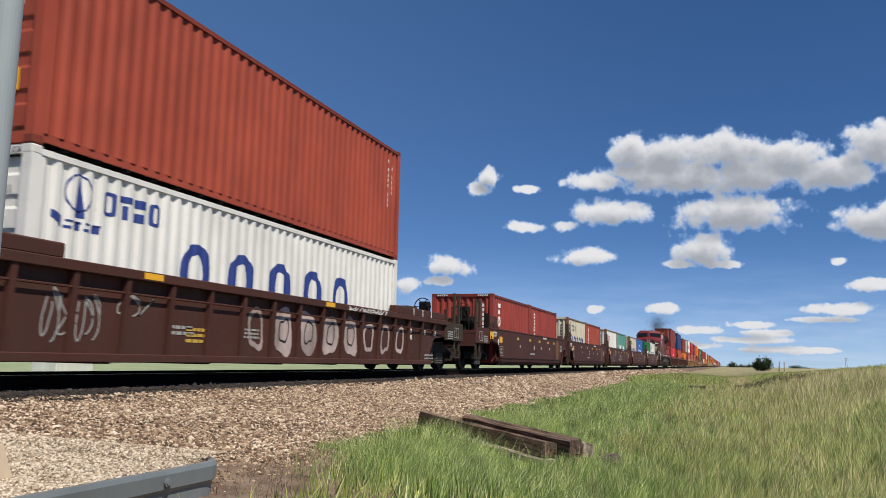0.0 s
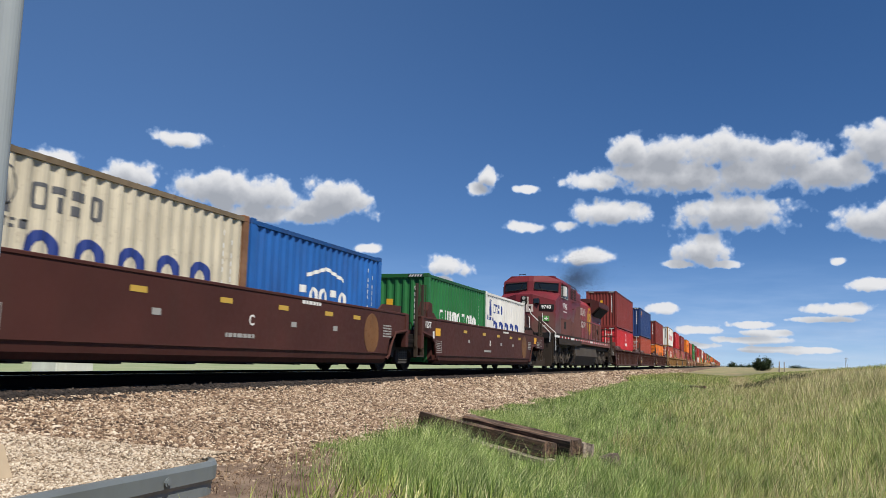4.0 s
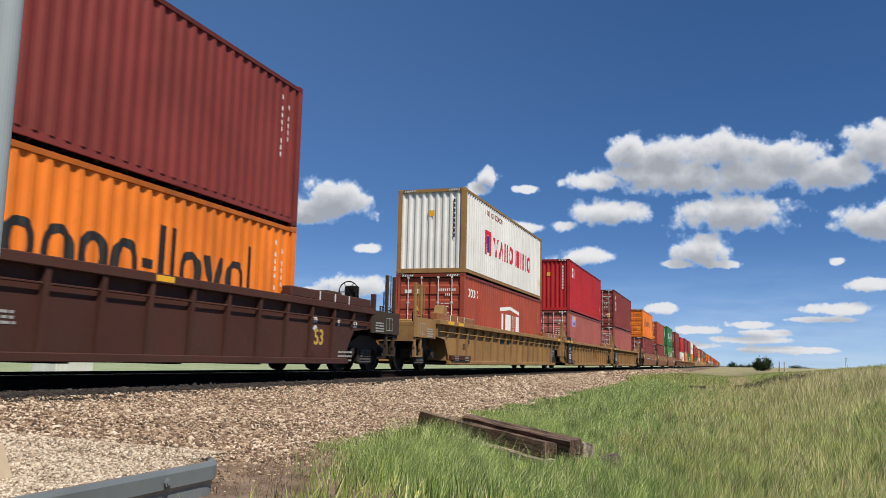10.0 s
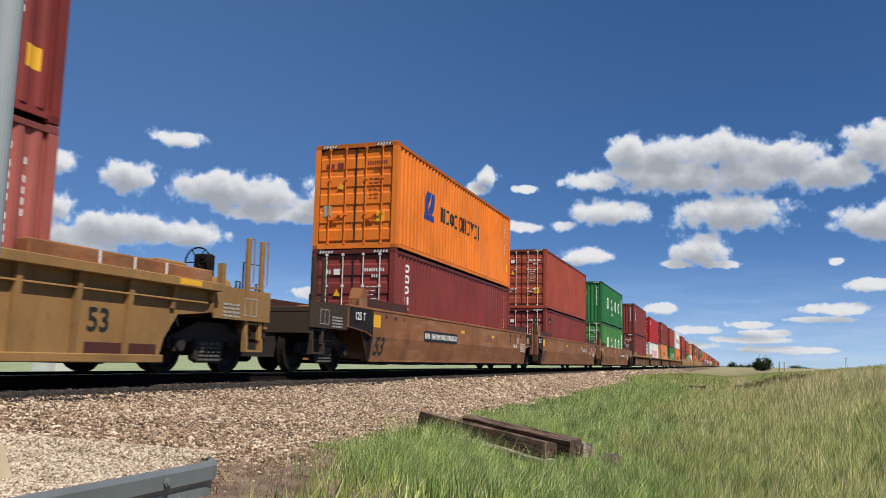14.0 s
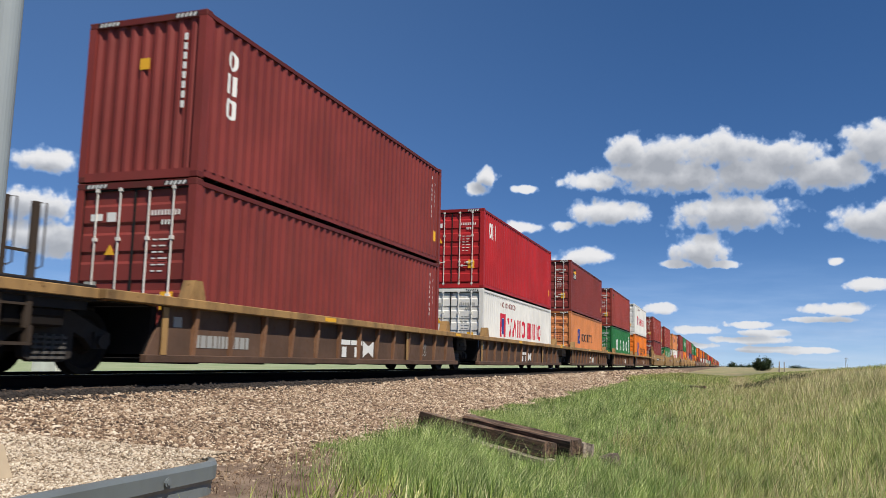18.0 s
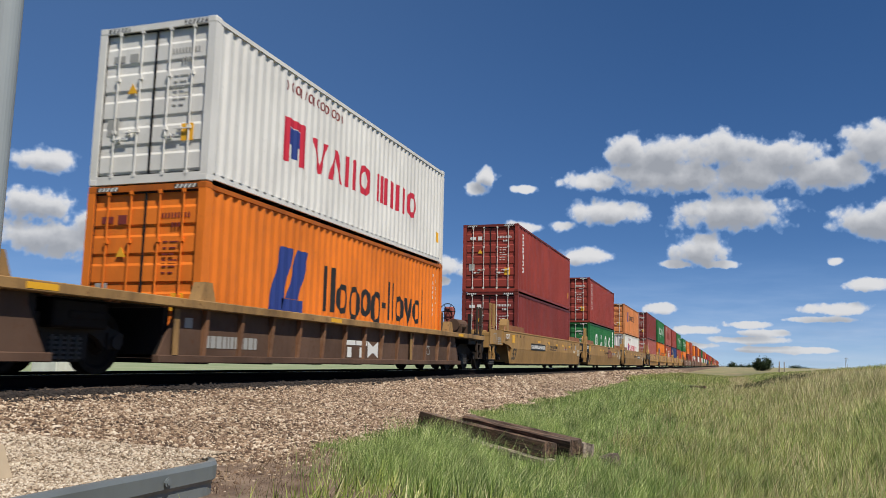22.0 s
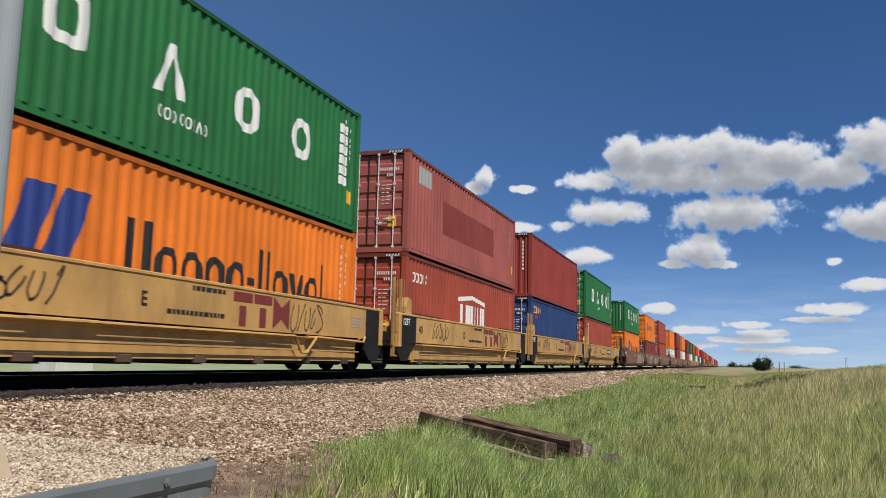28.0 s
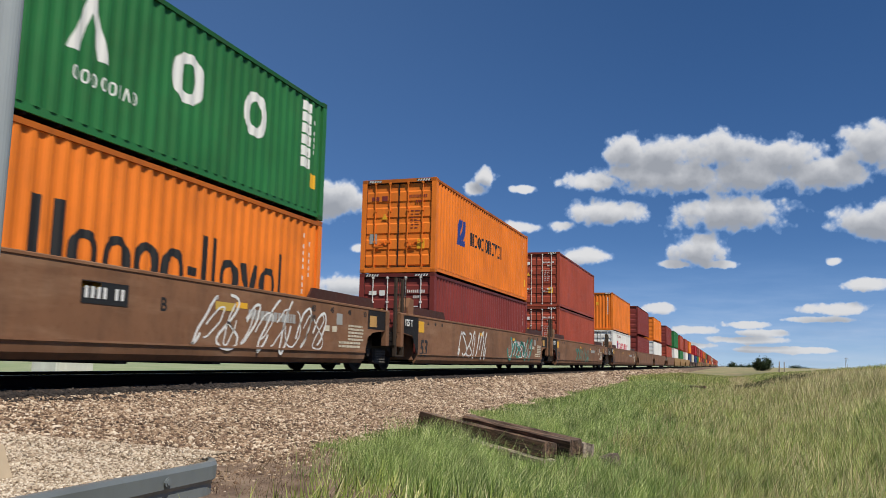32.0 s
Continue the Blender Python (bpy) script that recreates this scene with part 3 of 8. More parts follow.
def marks_for(style, L, H):
    """List of (part name, mesh, material, label) painted on the near side."""
    out = []

    def put(name, mb, m, label=""):
        out.append((name, mb.mesh(name), m, label))

    def small(y, m=MARK_WHITE, n=7, z=None):
        mb = MB()
        zz = (H - 0.35) if z is None else z
        for _ in range(n):
            hh = 0.09
            side_patch(mb, y, y + 0.036, zz - hh, zz)
            zz -= hh + (0.05 if _ % 4 else 0.14)
        put("code_mark", mb, m, "small painted code marks")
    E = L - 0.17
    if style not in ("none",):
        small(E - 0.55, n=int(6 * H / 2.9) + 3)
        small(E - 0.30, n=5, z=H - 0.5)
        if style not in ("white20", "plain"):
            mb = MB()
            side_patch(mb, E - 0.45, E - 0.2, 0.62, 0.92)
            put("placard", mb, MARK_YELLOW, "small yellow warning placard")
    if style in ("wide_white", "wide_bar"):       # four wide-spaced white shapes and a ladder of white boxes
        mb = MB()
        for g, y in (("u", 2.6), ("v", 4.78), ("z", 6.98), ("o", 9.02)):
            for r in glyph(g, y, 1.12, 0.80, 0.84, 0.2):
                side_trap(mb, *r)
        put("lettering", mb, MARK_WHITE, "four wide-set white blocks")
        mb = MB()
        if style == "wide_bar":
            side_patch(mb, 10.4, 10.56, 1.1, 2.3)
        else:
            for k in range(6):
                side_patch(mb, 11.2, 11.55, 1.0 + k * 0.24, 1.2 + k * 0.24)
        put("side_panel_mark", mb, MARK_WHITE, "upright white bar")
        mb = MB()
        word(mb, "ooooolao", 4.9, 0.72, 0.2, 0.13, 0.05, 0.04, side_trap)
        put("small_lettering", mb, MARK_WHITE)
    elif style == "blue_orange":    # dark blue emblem with a black word
        mb = MB()
        side_lean(mb, 2.15, 0.5, 0.85, 2.15, 0.42)
        side_lean(mb, 2.85, 0.5, 1.15, 2.15, 0.36)
        side_patch(mb, 2.66, 3.5, 0.86, 1.14)
        put("emblem", mb, MARK_BLUE, "dark blue slanted emblem")
        mb = MB()
        y = 4.4
        for g, w, z, h in (("n", 0.62, 1.0, 0.98), ("o", 0.56, 1.0, 0.66), ("o", 0.58, 0.88, 0.78), ("o", 0.56, 1.0, 0.66), ("o", 0.58, 0.84, 0.82), ("-", 0.26, 1.28, 0.14),
                           ("l", 0.50, 1.0, 0.98), ("l", 0.42, 1.0, 0.98), ("o", 0.58, 1.0, 0.66), ("y", 0.58, 0.86, 0.80), ("o", 0.56, 1.0, 0.66), ("l", 0.40, 1.0, 0.98)):
            w_ = w * 0.45 if g == "l" else w
            for r in glyph(g, y, z, w_, h, 0.15):
                side_trap(mb, *r)
            y += w_ + 0.07
        put("lettering", mb, MARK_BLACK, "black block lettering")
    elif style == "blue_orange_up":
        mb = MB()
        side_lean(mb, 2.1, 0.34, 1.15, 2.0, 0.28)
        side_lean(mb, 2.55, 0.34, 1.35, 2.0, 0.24)
        side_patch(mb, 2.44, 2.98, 1.15, 1.34)
        put("emblem", mb, MARK_BLUE, "dark blue slanted emblem")
        put("lettering", side_word("nooo", 3.7, 1.3, 0.46, 0.36, 0.07, 0.1), MARK_BLACK, "black block lettering")
        put("lettering", side_word("olloyol", 5.45, 1.3, 0.50, 0.36, 0.07, 0.1), MARK_BLACK, "black block lettering")
    elif style == "red_white":      # red emblem with a red word
        mb = MB()
        side_patch(mb, 2.45, 2.68, 0.95, 1.85)
        side_patch(mb, 3.15, 3.38, 0.95, 1.85)
        side_patch(mb, 2.68, 3.15, 1.68, 1.85)
        put("emblem", mb, MARK_RED, "red square emblem frame")
        mb = MB()
        side_patch(mb, 2.68, 3.15, 1.32, 1.66)
        side_patch(mb, 2.82, 3.02, 1.05, 1.32)
        put("emblem", mb, MARK_BLUE, "blue emblem centre")
        put("lettering", side_word("yvno", 3.68, 1.0, 0.72, 0.68, 0.10, 0.18), MARK_RED, "red block lettering")
        put("lettering", side_word("mlno", 7.1, 1.0, 0.7, 0.68, 0.14, 0.18), MARK_RED, "red block lettering")
        mb = MB()
        word(mb, "ooolaolooolooo", 2.46, H - 0.5, 0.2, 0.15, 0.06, 0.05, side_trap)
        put("small_lettering", mb, MARK_DKRED)
    elif style == "white_peak":     # white gabled emblem over three blocks
        mb = MB()
        word(mb, "nmm", 4.9, 1.05, 0.80, 0.92, 0.06, 0.25, side_trap)
        side_patch(mb, 4.75, 6.3, 1.92, 2.06, 0.09)
        side_patch(mb, 6.3, 7.9, 2.06, 2.20, -0.09)
        put("emblem", mb, MARK_WHITE, "white gabled block emblem")
        put("small_lettering", side_word("ooole", 0.55, 2.15, 0.28, 0.2, 0.08, 0.06), MARK_WHITE)
    elif style == "three_white":    # large white shapes near the leading end
        put("lettering", side_word("onl", 0.72, H - 0.98, 0.58, 0.36, 0.06, 0.1), MARK_WHITE, "white block lettering")
    elif style == "column":         # upright column of white shapes
        mb = MB()
        for k, g in enumerate("ouonou"):
            for r in glyph(g, 0.78, H - 0.55 - k * 0.29, 0.3, 0.22, 0.06):
                side_trap(mb, *r)
        put("lettering", mb, MARK_WHITE, "upright column of white blocks")
    elif style == "column3":
        mb = MB()
        for k, g in enumerate("onu"):
            for r in glyph(g, 0.72, H - 0.8 - k * 0.44, 0.3, 0.36, 0.07):
                side_trap(mb, *r)
        put("lettering", mb, MARK_WHITE, "upright column of white blocks")
    elif style == "column2":
        mb = MB()
        for k, g in enumerate("eo"):
            for r in glyph(g, 0.72, H - 0.72 - k * 0.48, 0.36, 0.4, 0.09):
                side_trap(mb, *r)
        side_patch(mb, 0.72, 0.76, 0.9, 1.4)
        put("lettering", mb, MARK_WHITE, "upright column of white blocks")
    elif style == "seaside":        # yellow word with a violet one below
        put("lettering", side_word("oonoo", 0.55, H - 0.68, 0.32, 0.25, 0.07, 0.07), MARK_YELLOW, "yellow block lettering")
        put("small_lettering", side_word("oooolo", 0.8, H - 0.9, 0.12, 0.12, 0.05, 0.04), MARK_RED)
    elif style == "globe":          # white round emblem over a white word
        mb = MB()
        for k in range(12):
            a0, a1 = math.pi * k / 6, math.pi * (k + 1) / 6
            ya, za, yb = 6.38 + 0.27 * math.cos(a0), 2.26 + 0.27 * math.sin(a0), 6.38 + 0.27 * math.cos(a1)
            side_patch(mb, min(ya, yb) - 0.035, max(ya, yb) + 0.035, za - 0.05, za + 0.05)
        side_patch(mb, 6.32, 6.44, 2.02, 2.46)
        put("emblem", mb, MARK_WHITE, "white round emblem")
        put("lettering", side_word("nuoollun", 5.45, 1.55, 0.26, 0.2, 0.06, 0.05), MARK_WHITE, "white block lettering")
    elif style == "beacon":
        mb = MB()
        side_patch(mb, 0.8, 2.02, 2.06, 2.64)
        put("sign_panel", mb, MARK_PURPLE, "pale violet painted sign panel")
        mb = MB()
        for k in range(3):
            side_patch(mb, 1.15, 1.95, 2.44 + k * 0.06, 2.47 + k * 0.06, 0.04, 0.006)
        put("sign_ray", mb, MARK_YELLOW)
        mb = MB()
        word(mb, "nouoon", 0.92, 2.12, 0.2, 0.13, 0.04, 0.035, lambda b, *r: side_trap(b, *r, lift=0.006))
        put("small_lettering", mb, MARK_BLUE)
    elif style == "sign":
        mb = MB()
        side_patch(mb, 0.72, 1.8, H - 1.02, H - 0.42)
        put("sign_panel", mb, MARK_BLACK, "black painted sign panel")
        mb = MB()
        side_trap(mb, 0.95, 1.78, H - 0.66, H - 0.58, H - 0.70, H - 0.48, 0.006)
        put("sign_ray", mb, MARK_YELLOW, "yellow light beam on the sign")
        mb = MB()
        word(mb, "bbvobn", 0.80, H - 0.96, 0.22, 0.13, 0.03, 0.035, lambda b, *r: side_trap(b, *r, lift=0.006))
        put("small_lettering", mb, MARK_WHITE)
    elif style == "label":
        mb = MB()
        side_patch(mb, 0.7, 1.25, H - 0.75, H - 0.4)
        put("sign_panel", mb, MARK_BLACK)
        put("small_lettering", (lambda b: (word(b, "ooo", 0.75, H - 0.68, 0.12, 0.1, 0.05, 0.03, lambda q, *r: side_trap(q, *r, lift=0.006)), b)[1])(MB()), MARK_YELLOW)
    elif style == "patch":
        mb = MB()
        side_patch(mb, 3.0, 9.0, 0.95, 1.98)
        put("paint_patch", mb, P["patch_red"], "darker repainted patch")
        mb = MB()
        side_patch(mb, 0.8, 2.0, 2.1, 2.6)
        put("sign_panel", mb, MARK_GREY, "pale worn sign panel")
    elif style == "blue_word":      # blue ship emblem and blue words on white
        long = L > 10
        ey, ez = (0.87, H - 0.5) if long else (0.68, H - 0.55)
        mb = MB()
        for piece in ring_shape(ey - 0.24, ez - 0.24, 0.48, 0.54, 0.028, 2.0):
            side_trap(mb, *piece)
        side_trap(mb, ey - 0.05, ey + 0.02, ez - 0.30, ez - 0.22, ez - 0.30, ez + 0.32)
        side_trap(mb, ey + 0.02, ey + 0.12, ez - 0.30, ez + 0.32, ez - 0.30, ez - 0.24)
        side_trap(mb, ey - 0.46, ey - 0.26, ez - 0.36, ez - 0.26, ez - 0.47, ez - 0.31)
        for k in range(4):
            side_patch(mb, ey - 0.22 + k * 0.17, ey - 0.10 + k * 0.17, ez - 0.47, ez - 0.43 + 0.07 * (k % 2))
            side_patch(mb, ey - 0.20 + k * 0.17, ey - 0.08 + k * 0.17, ez - 0.38, ez - 0.35)
        put("emblem", mb, MARK_BLUE, "thin painted ship emblem")
        mb = MB()
        word(mb, "uteb", ey + 0.46, ez - 0.18, 0.34, 0.25, 0.08, 0.05, side_trap)
        put("small_lettering", mb, MARK_BLUE, "four small square painted shapes")
        if long:
            mb = side_word("oozoo", 3.15, 0.82, 0.98, 0.80, 0.54, 0.2)
        else:
            mb = side_word("oozoo", 1.05, 0.92, 0.68, 0.6, 0.24, 0.15)
        put("lettering", mb, MARK_BLUE, "large blue block lettering")
    elif style == "red_word":
        put("lettering", side_word("oool", 0.78, 1.78, 0.34, 0.3, 0.04, 0.09), MARK_RED, "red block lettering")
    elif style == "white_word":
        put("lettering", side_word("unlbozolo", 1.1, 1.1, 0.5, 0.36, 0.12, 0.1), MARK_WHITE, "white block lettering")
    elif style == "wave":
        mb = MB()
        word(mb, "eozeo", 1.9, 1.15, 0.4, 0.36, 0.1, 0.1, side_trap)
        side_patch(mb, 2.2, 3.1, 1.72, 1.8, 0.25)
        side_patch(mb, 3.1, 4.0, 1.95, 2.03, -0.2)
        put("lettering", mb, MARK_WHITE, "white wave emblem and letter blocks")
    return out


DOOR_STYLE = {}


def door_marks(parent, H, body, dx):
    """White data lines and placards on the door end."""
    light = body in ("white", "cream", "orange", "amber")
    ink = MARK_DKRED if body in ("orange", "amber") else MARK_GREY if light else MARK_WHITE
    mb = MB()
    for k in range(9):
        mb.box(0.34 + k * 0.066, 0.372 + k * 0.066, 0.031, 0.040, H - 0.60, H - 0.51)
    for k in range(4):
        mb.box(0.55 + k * 0.066, 0.582 + k * 0.066, 0.031, 0.040, H - 0.76, H - 0.68)
    part("code_mark", kept(("dm1", H), lambda: mb.mesh("code marks")), ink, parent, "small painted code marks")["kind"] = "stuff"
    mb = MB()
    for k in range(6):
        z = H - 1.02 - k * 0.105
        mb.box(0.40, 0.49 - 0.02 * (k % 2), 0.031, 0.040, z, z + 0.024)
        mb.box(0.53, 0.70 - 0.04 * (k % 3), 0.031, 0.040, z, z + 0.024)
    part("data_panel", kept(("dm2", H), lambda: mb.mesh("data lines")), ink, parent, "rows of small painted data lines")["kind"] = "stuff"
    mb = MB().box(-0.90, -0.66, 0.031, 0.040, H - 0.66, H - 0.54).box(-0.56, -0.38, 0.031, 0.040, H - 0.68, H - 0.52)
    part("emblem", kept(("dm3", H), lambda: mb.mesh("emblem")), ink, parent)
    part("placard", kept(("dm4", H), lambda: MB().box(0.62, 0.86, 0.031, 0.040, 0.72, 1.02).mesh("placard")), MARK_YELLOW, parent, "yellow warning placard")
    part("placard", kept(("dm6", H), lambda: MB().prism([(-0.56, H - 1.25), (-0.36, H - 1.25), (-0.46, H - 1.07)], 0.031, 0.040, "y").mesh("placard")), MARK_YELLOW, parent, "yellow warning triangle")
    mb = MB().box(-0.94, -0.7, 0.031, 0.040, 0.9, 1.2)
    part("placard", kept(("dm5", H), lambda: mb.mesh("placard")), MARK_GREY, parent, "grey data plate")


def stripes(parent, H):
    def make():
        mb = MB()
        for s in (-1, 1):
            for k in range(5):
                x = s * (CW - 0.25) - s * k * 0.085
                mb.prism([(x - 0.035, H - 0.1), (x + 0.01, H - 0.1), (x + 0.05, H - 0.035), (x + 0.005, H - 0.035)], -0.005, 0.002, "y")
        return mb.mesh("hazard stripes")
    part("stripe_band", kept(("sb", H), lambda: MB().box(-CW + 0.18, -CW + 0.64, -0.0025, 0.002, H - 0.104, H - 0.03).box(CW - 0.64, CW - 0.18, -0.0025, 0.002, H - 0.104, H - 0.03).mesh("stripe band")), MARK_BLACK, parent)["kind"] = "stuff"
    part("hazard_stripe", kept(("st", H), make), MARK_WHITE, parent, "white slanted hazard stripes")["kind"] = "stuff"


COLOUR_WORDS = {"maroon": "maroon", "brick": "brick-red", "redbrown": "red-brown", "faded": "faded dull red", "red": "red", "coral": "bright red", "orange": "orange", "amber": "faded orange", "green": "dark green", "leaf_green": "faded leaf-green",
                "teal": "sea-green", "blue": "navy blue", "sky": "bright blue", "white": "white", "cream": "rust-stained cream"}
movers = []


def container(u, z, L, H, body, doors=True, style="plain", near=True, post=None):
    """One shipping container with its leading end at u along the train and its floor at z."""
    s = kept(("set", L, H), lambda: container_set(L, H))
    size = "forty-foot" if L > 10 else "twenty-foot"
    ends = "door bars" if doors else "a ribbed end wall"
    lab = f"{COLOUR_WORDS[body]} corrugated steel {size} shipping container with {ends}"
    c = thing("shipping_container", lab, "shipping container", "containers on the train")
    m, edge = P[body], P[post or body]
    flip = Matrix.Rotation(math.pi, 4, "Z")
    part("side_wall", s["side"], m, c, at=(CX, SIDE0, 0))
    part("side_wall", s["side"], m, c, at=Matrix.Translation((-CX, L - SIDE0, 0)) @ flip)
    part("roof", s["roof"], m, c, at=(0, 0.15, 0))
    if near:
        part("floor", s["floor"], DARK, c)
    if near:
        for k, (x, f) in enumerate(((CW, 0), (-CW, 1))):
            at = (x, 0, 0) if not f else Matrix.Translation((x, L, 0)) @ flip
            part("top_rail", s["top_rail"], P["rail_worn"] if body == "cream" else EDGE.get(post or body, edge), c, at=at)
            part("bottom_rail", s["bottom_rail"], m if body == "cream" else edge, c, at=at)
    turn = Matrix.Rotation(-math.pi / 2, 4, "Z")
    mir = Matrix.Diagonal((-1, 1, 1, 1))
    for f in (0, 1):
        base = Matrix.Identity(4) if not f else Matrix.Translation((0, L, 0)) @ flip
        for mm in (Matrix.Translation((CW, 0, 0)), Matrix.Translation((-CW, 0, 0)) @ mir):
            part("corner_post", s["post"], edge, c, at=base @ mm)
            if near:
                part("corner_casting", s["casting"], EDGE.get(post or body, edge), c, at=base @ mm)
                part("corner_casting", s["casting"], EDGE.get(post or body, edge), c, at=base @ mm @ Matrix.Translation((0, 0, H - 0.118)))
        if near or not f:
            part("end_header", s["header"], m if body == "cream" else EDGE.get(post or body, edge), c, at=base)
            part("end_sill", s["sill"], edge, c, at=base)
        if (f == 0) == doors:
            for k in (0, 1):
                at = base @ Matrix.Translation((0.004 if k else -CW + 0.150, 0.035, 0))
                d = part("door", s["door"], m, c, at=at)
                if near and not f:
                    rodm = ZINC if body not in ("orange", "white", "cream") else (P["orange"] if body == "orange" else P["white"])
                    for x in (0.30, 0.78):
                        part("lock_rod", s["rod"], rodm, d, "pale upright lock rod", at=(x if k else x, 0, 0))
                        part("handle", s["handle"], rodm, d, at=(x if x < 0.5 else x - 0.28, 0, 0.8 + (0.12 if x > 0.5 else 0)))
            if near and f == 0:
                part("door_seal", s["seal"], DARK, c, "black rubber door seal")
                door_marks(c, H, body, 0)
        else:
            part("front_wall", s["front"], m, c, at=base @ Matrix.Translation((-CW + 0.13, 0.03, 0)) @ turn)
            if near and f == 0:
                mb = MB()
                for k in range(8):
                    mb.box(0.78, 0.85, 0.020, 0.026, H - 0.5 - k * 0.17, H - 0.38 - k * 0.17)
                part("code_mark", kept(("fm", H), lambda: mb.mesh("code marks")), MARK_WHITE if body not in ("white", "cream") else MARK_BLACK, c, "upright row of code marks")["kind"] = "stuff"
                if body != "cream":
                    part("placard", kept(("fp", H), lambda: MB().box(-0.1, 0.1, 0.020, 0.026, H - 0.95, H - 0.75).mesh("placard")), MARK_YELLOW, c)
    if near:
        if body != "cream":
            stripes(c, H)
        for name, me, mm, label in kept(("marks", style, L, H), lambda: marks_for(style, L, H)):
            worn = body == "cream" and name in ("emblem", "small_lettering")
            tagged(part(name, me, MARK_FADED if worn else mm, c, label), kind="stuff")
    movers.append((c, u, z))
    return c

# ---------------------------------------------------------------- well cars
ON_SIDE = Matrix(((0, 0, 1, 0), (1, 0, 0, 0), (0, 1, 0, 0), (0, 0, 0, 1)))     # lettering laid on the near side, reading along +y
ON_FRONT = Matrix(((1, 0, 0, 0), (0, 0, -1, 0), (0, 1, 0, 0), (0, 0, 0, 1)))


def text_mesh(s, size, slope=0.0):
    def make():
        cu = bpy.data.curves.new("lettering", "FONT")
        cu.body, cu.size, cu.extrude, cu.resolution_u, cu.offset, cu.shear = s, size, 0.002, 3, size * 0.02, slope
        ob = bpy.data.objects.new("lettering", cu)
        me = bpy.data.meshes.new_from_object(ob)
        bpy.data.objects.remove(ob)
        return me
    return kept(("text", s, size, slope), make)


def bars(rows, w, h, gap):
    """Unreadable lines of writing as plain bars in the y-z plane."""
    mb = MB()
    rnd = random.Random(rows * 31 + int(w * 100))
    for k in range(rows):
        y, z = 0.0, -k * (h + gap)
        while y < w - 0.03:
            d = min(rnd.uniform(0.05, 0.16), w - y)
            mb.box(-0.001, 0.003, y, y + d, z, z + h)
            y += d + 0.03
    return mb


def scrawl(seed, w, h, n, r=0.018, curl=2.4):
    """Sprayed loops and strokes as thin flat ribbons in the y-z plane."""
    rnd = random.Random(seed)
    mb = MB()
    for k in range(n):
        cy, cz = (k + 0.5) * w / n, h / 2
        a, b = w / n * rnd.uniform(0.35, 0.62), h * rnd.uniform(0.32, 0.5)
        ph, f = rnd.uniform(0, 6.3), rnd.choice((1, 1, 2))
        pts = []
        for i in range(22):
            q = i / 21 * rnd.uniform(4.2, 6.6) if i == 0 else i / 21 * (4.4 + curl * rnd.random() * 0.2)
            pts.append((cy + a * math.sin(q * f + ph) + 0.05 * a * math.sin(5 * q), cz + b * math.cos(q + ph * 0.6)))
        vs = []
        for i, p in enumerate(pts):
            q0, q1 = pts[max(i - 1, 0)], pts[min(i + 1, len(pts) - 1)]
            d = Vector((q1[0] - q0[0], q1[1] - q0[1]))
            nrm = Vector((-d.y, d.x)).normalized() * r
            vs += [(0.003, p[0] + nrm.x, p[1] + nrm.y), (0.003, p[0] - nrm.x, p[1] - nrm.y)]
        mb.add(vs, [(2 * i, 2 * i + 2, 2 * i + 3, 2 * i + 1) for i in range(len(pts) - 1)])
    return mb


WR = 0.46


def wheel_mesh(r=WR):
    def make():
        prof = [(-0.07, 0.10), (-0.07, r * 0.72), (-0.075, r * 0.8), (-0.075, r + 0.028), (-0.045, r + 0.028), (-0.035, r), (0.055, r - 0.004), (0.06, r * 0.82), (0.025, r * 0.72), (0.02, r * 0.4), (0.07, 0.14), (0.075, 0.10)]
        n, mb, vs, fs = 24, MB(), [], []
        for i in range(n):
            a = 2 * math.pi * i / n
            vs += [(x, rr * math.sin(a), rr * math.cos(a)) for x, rr in prof]
        k = len(prof)
        for i in range(n):
            for j in range(k):
                fs.append((i * k + j, ((i + 1) % n) * k + j, ((i + 1) % n) * k + (j + 1) % k, i * k + (j + 1) % k))
        mb.add(vs, fs)
        mb.cyl((0.0, 0, 0), 0.1, 0.2, "x", 10)
        for i in range(3):
            a = 2 * math.pi * i / 3
            mb.box(0.07, 0.085, 0.06 * math.sin(a) - 0.018, 0.06 * math.sin(a) + 0.018, 0.06 * math.cos(a) - 0.018, 0.06 * math.cos(a) + 0.018)
        return mb.mesh("wheel")
    return kept(("wheel", r), make)


wheels = []


TRUCK_PAINT = paint("truck casting", (0.036, 0.031, 0.028), 0.2, 0.75)
GRIMY = paint("oily car end", (0.050, 0.036, 0.026), rust=0.3, rough=0.75, dirt=0.5)
SPRING_PAINT = paint("spring steel", (0.10, 0.093, 0.086), 0.2, 0.6)


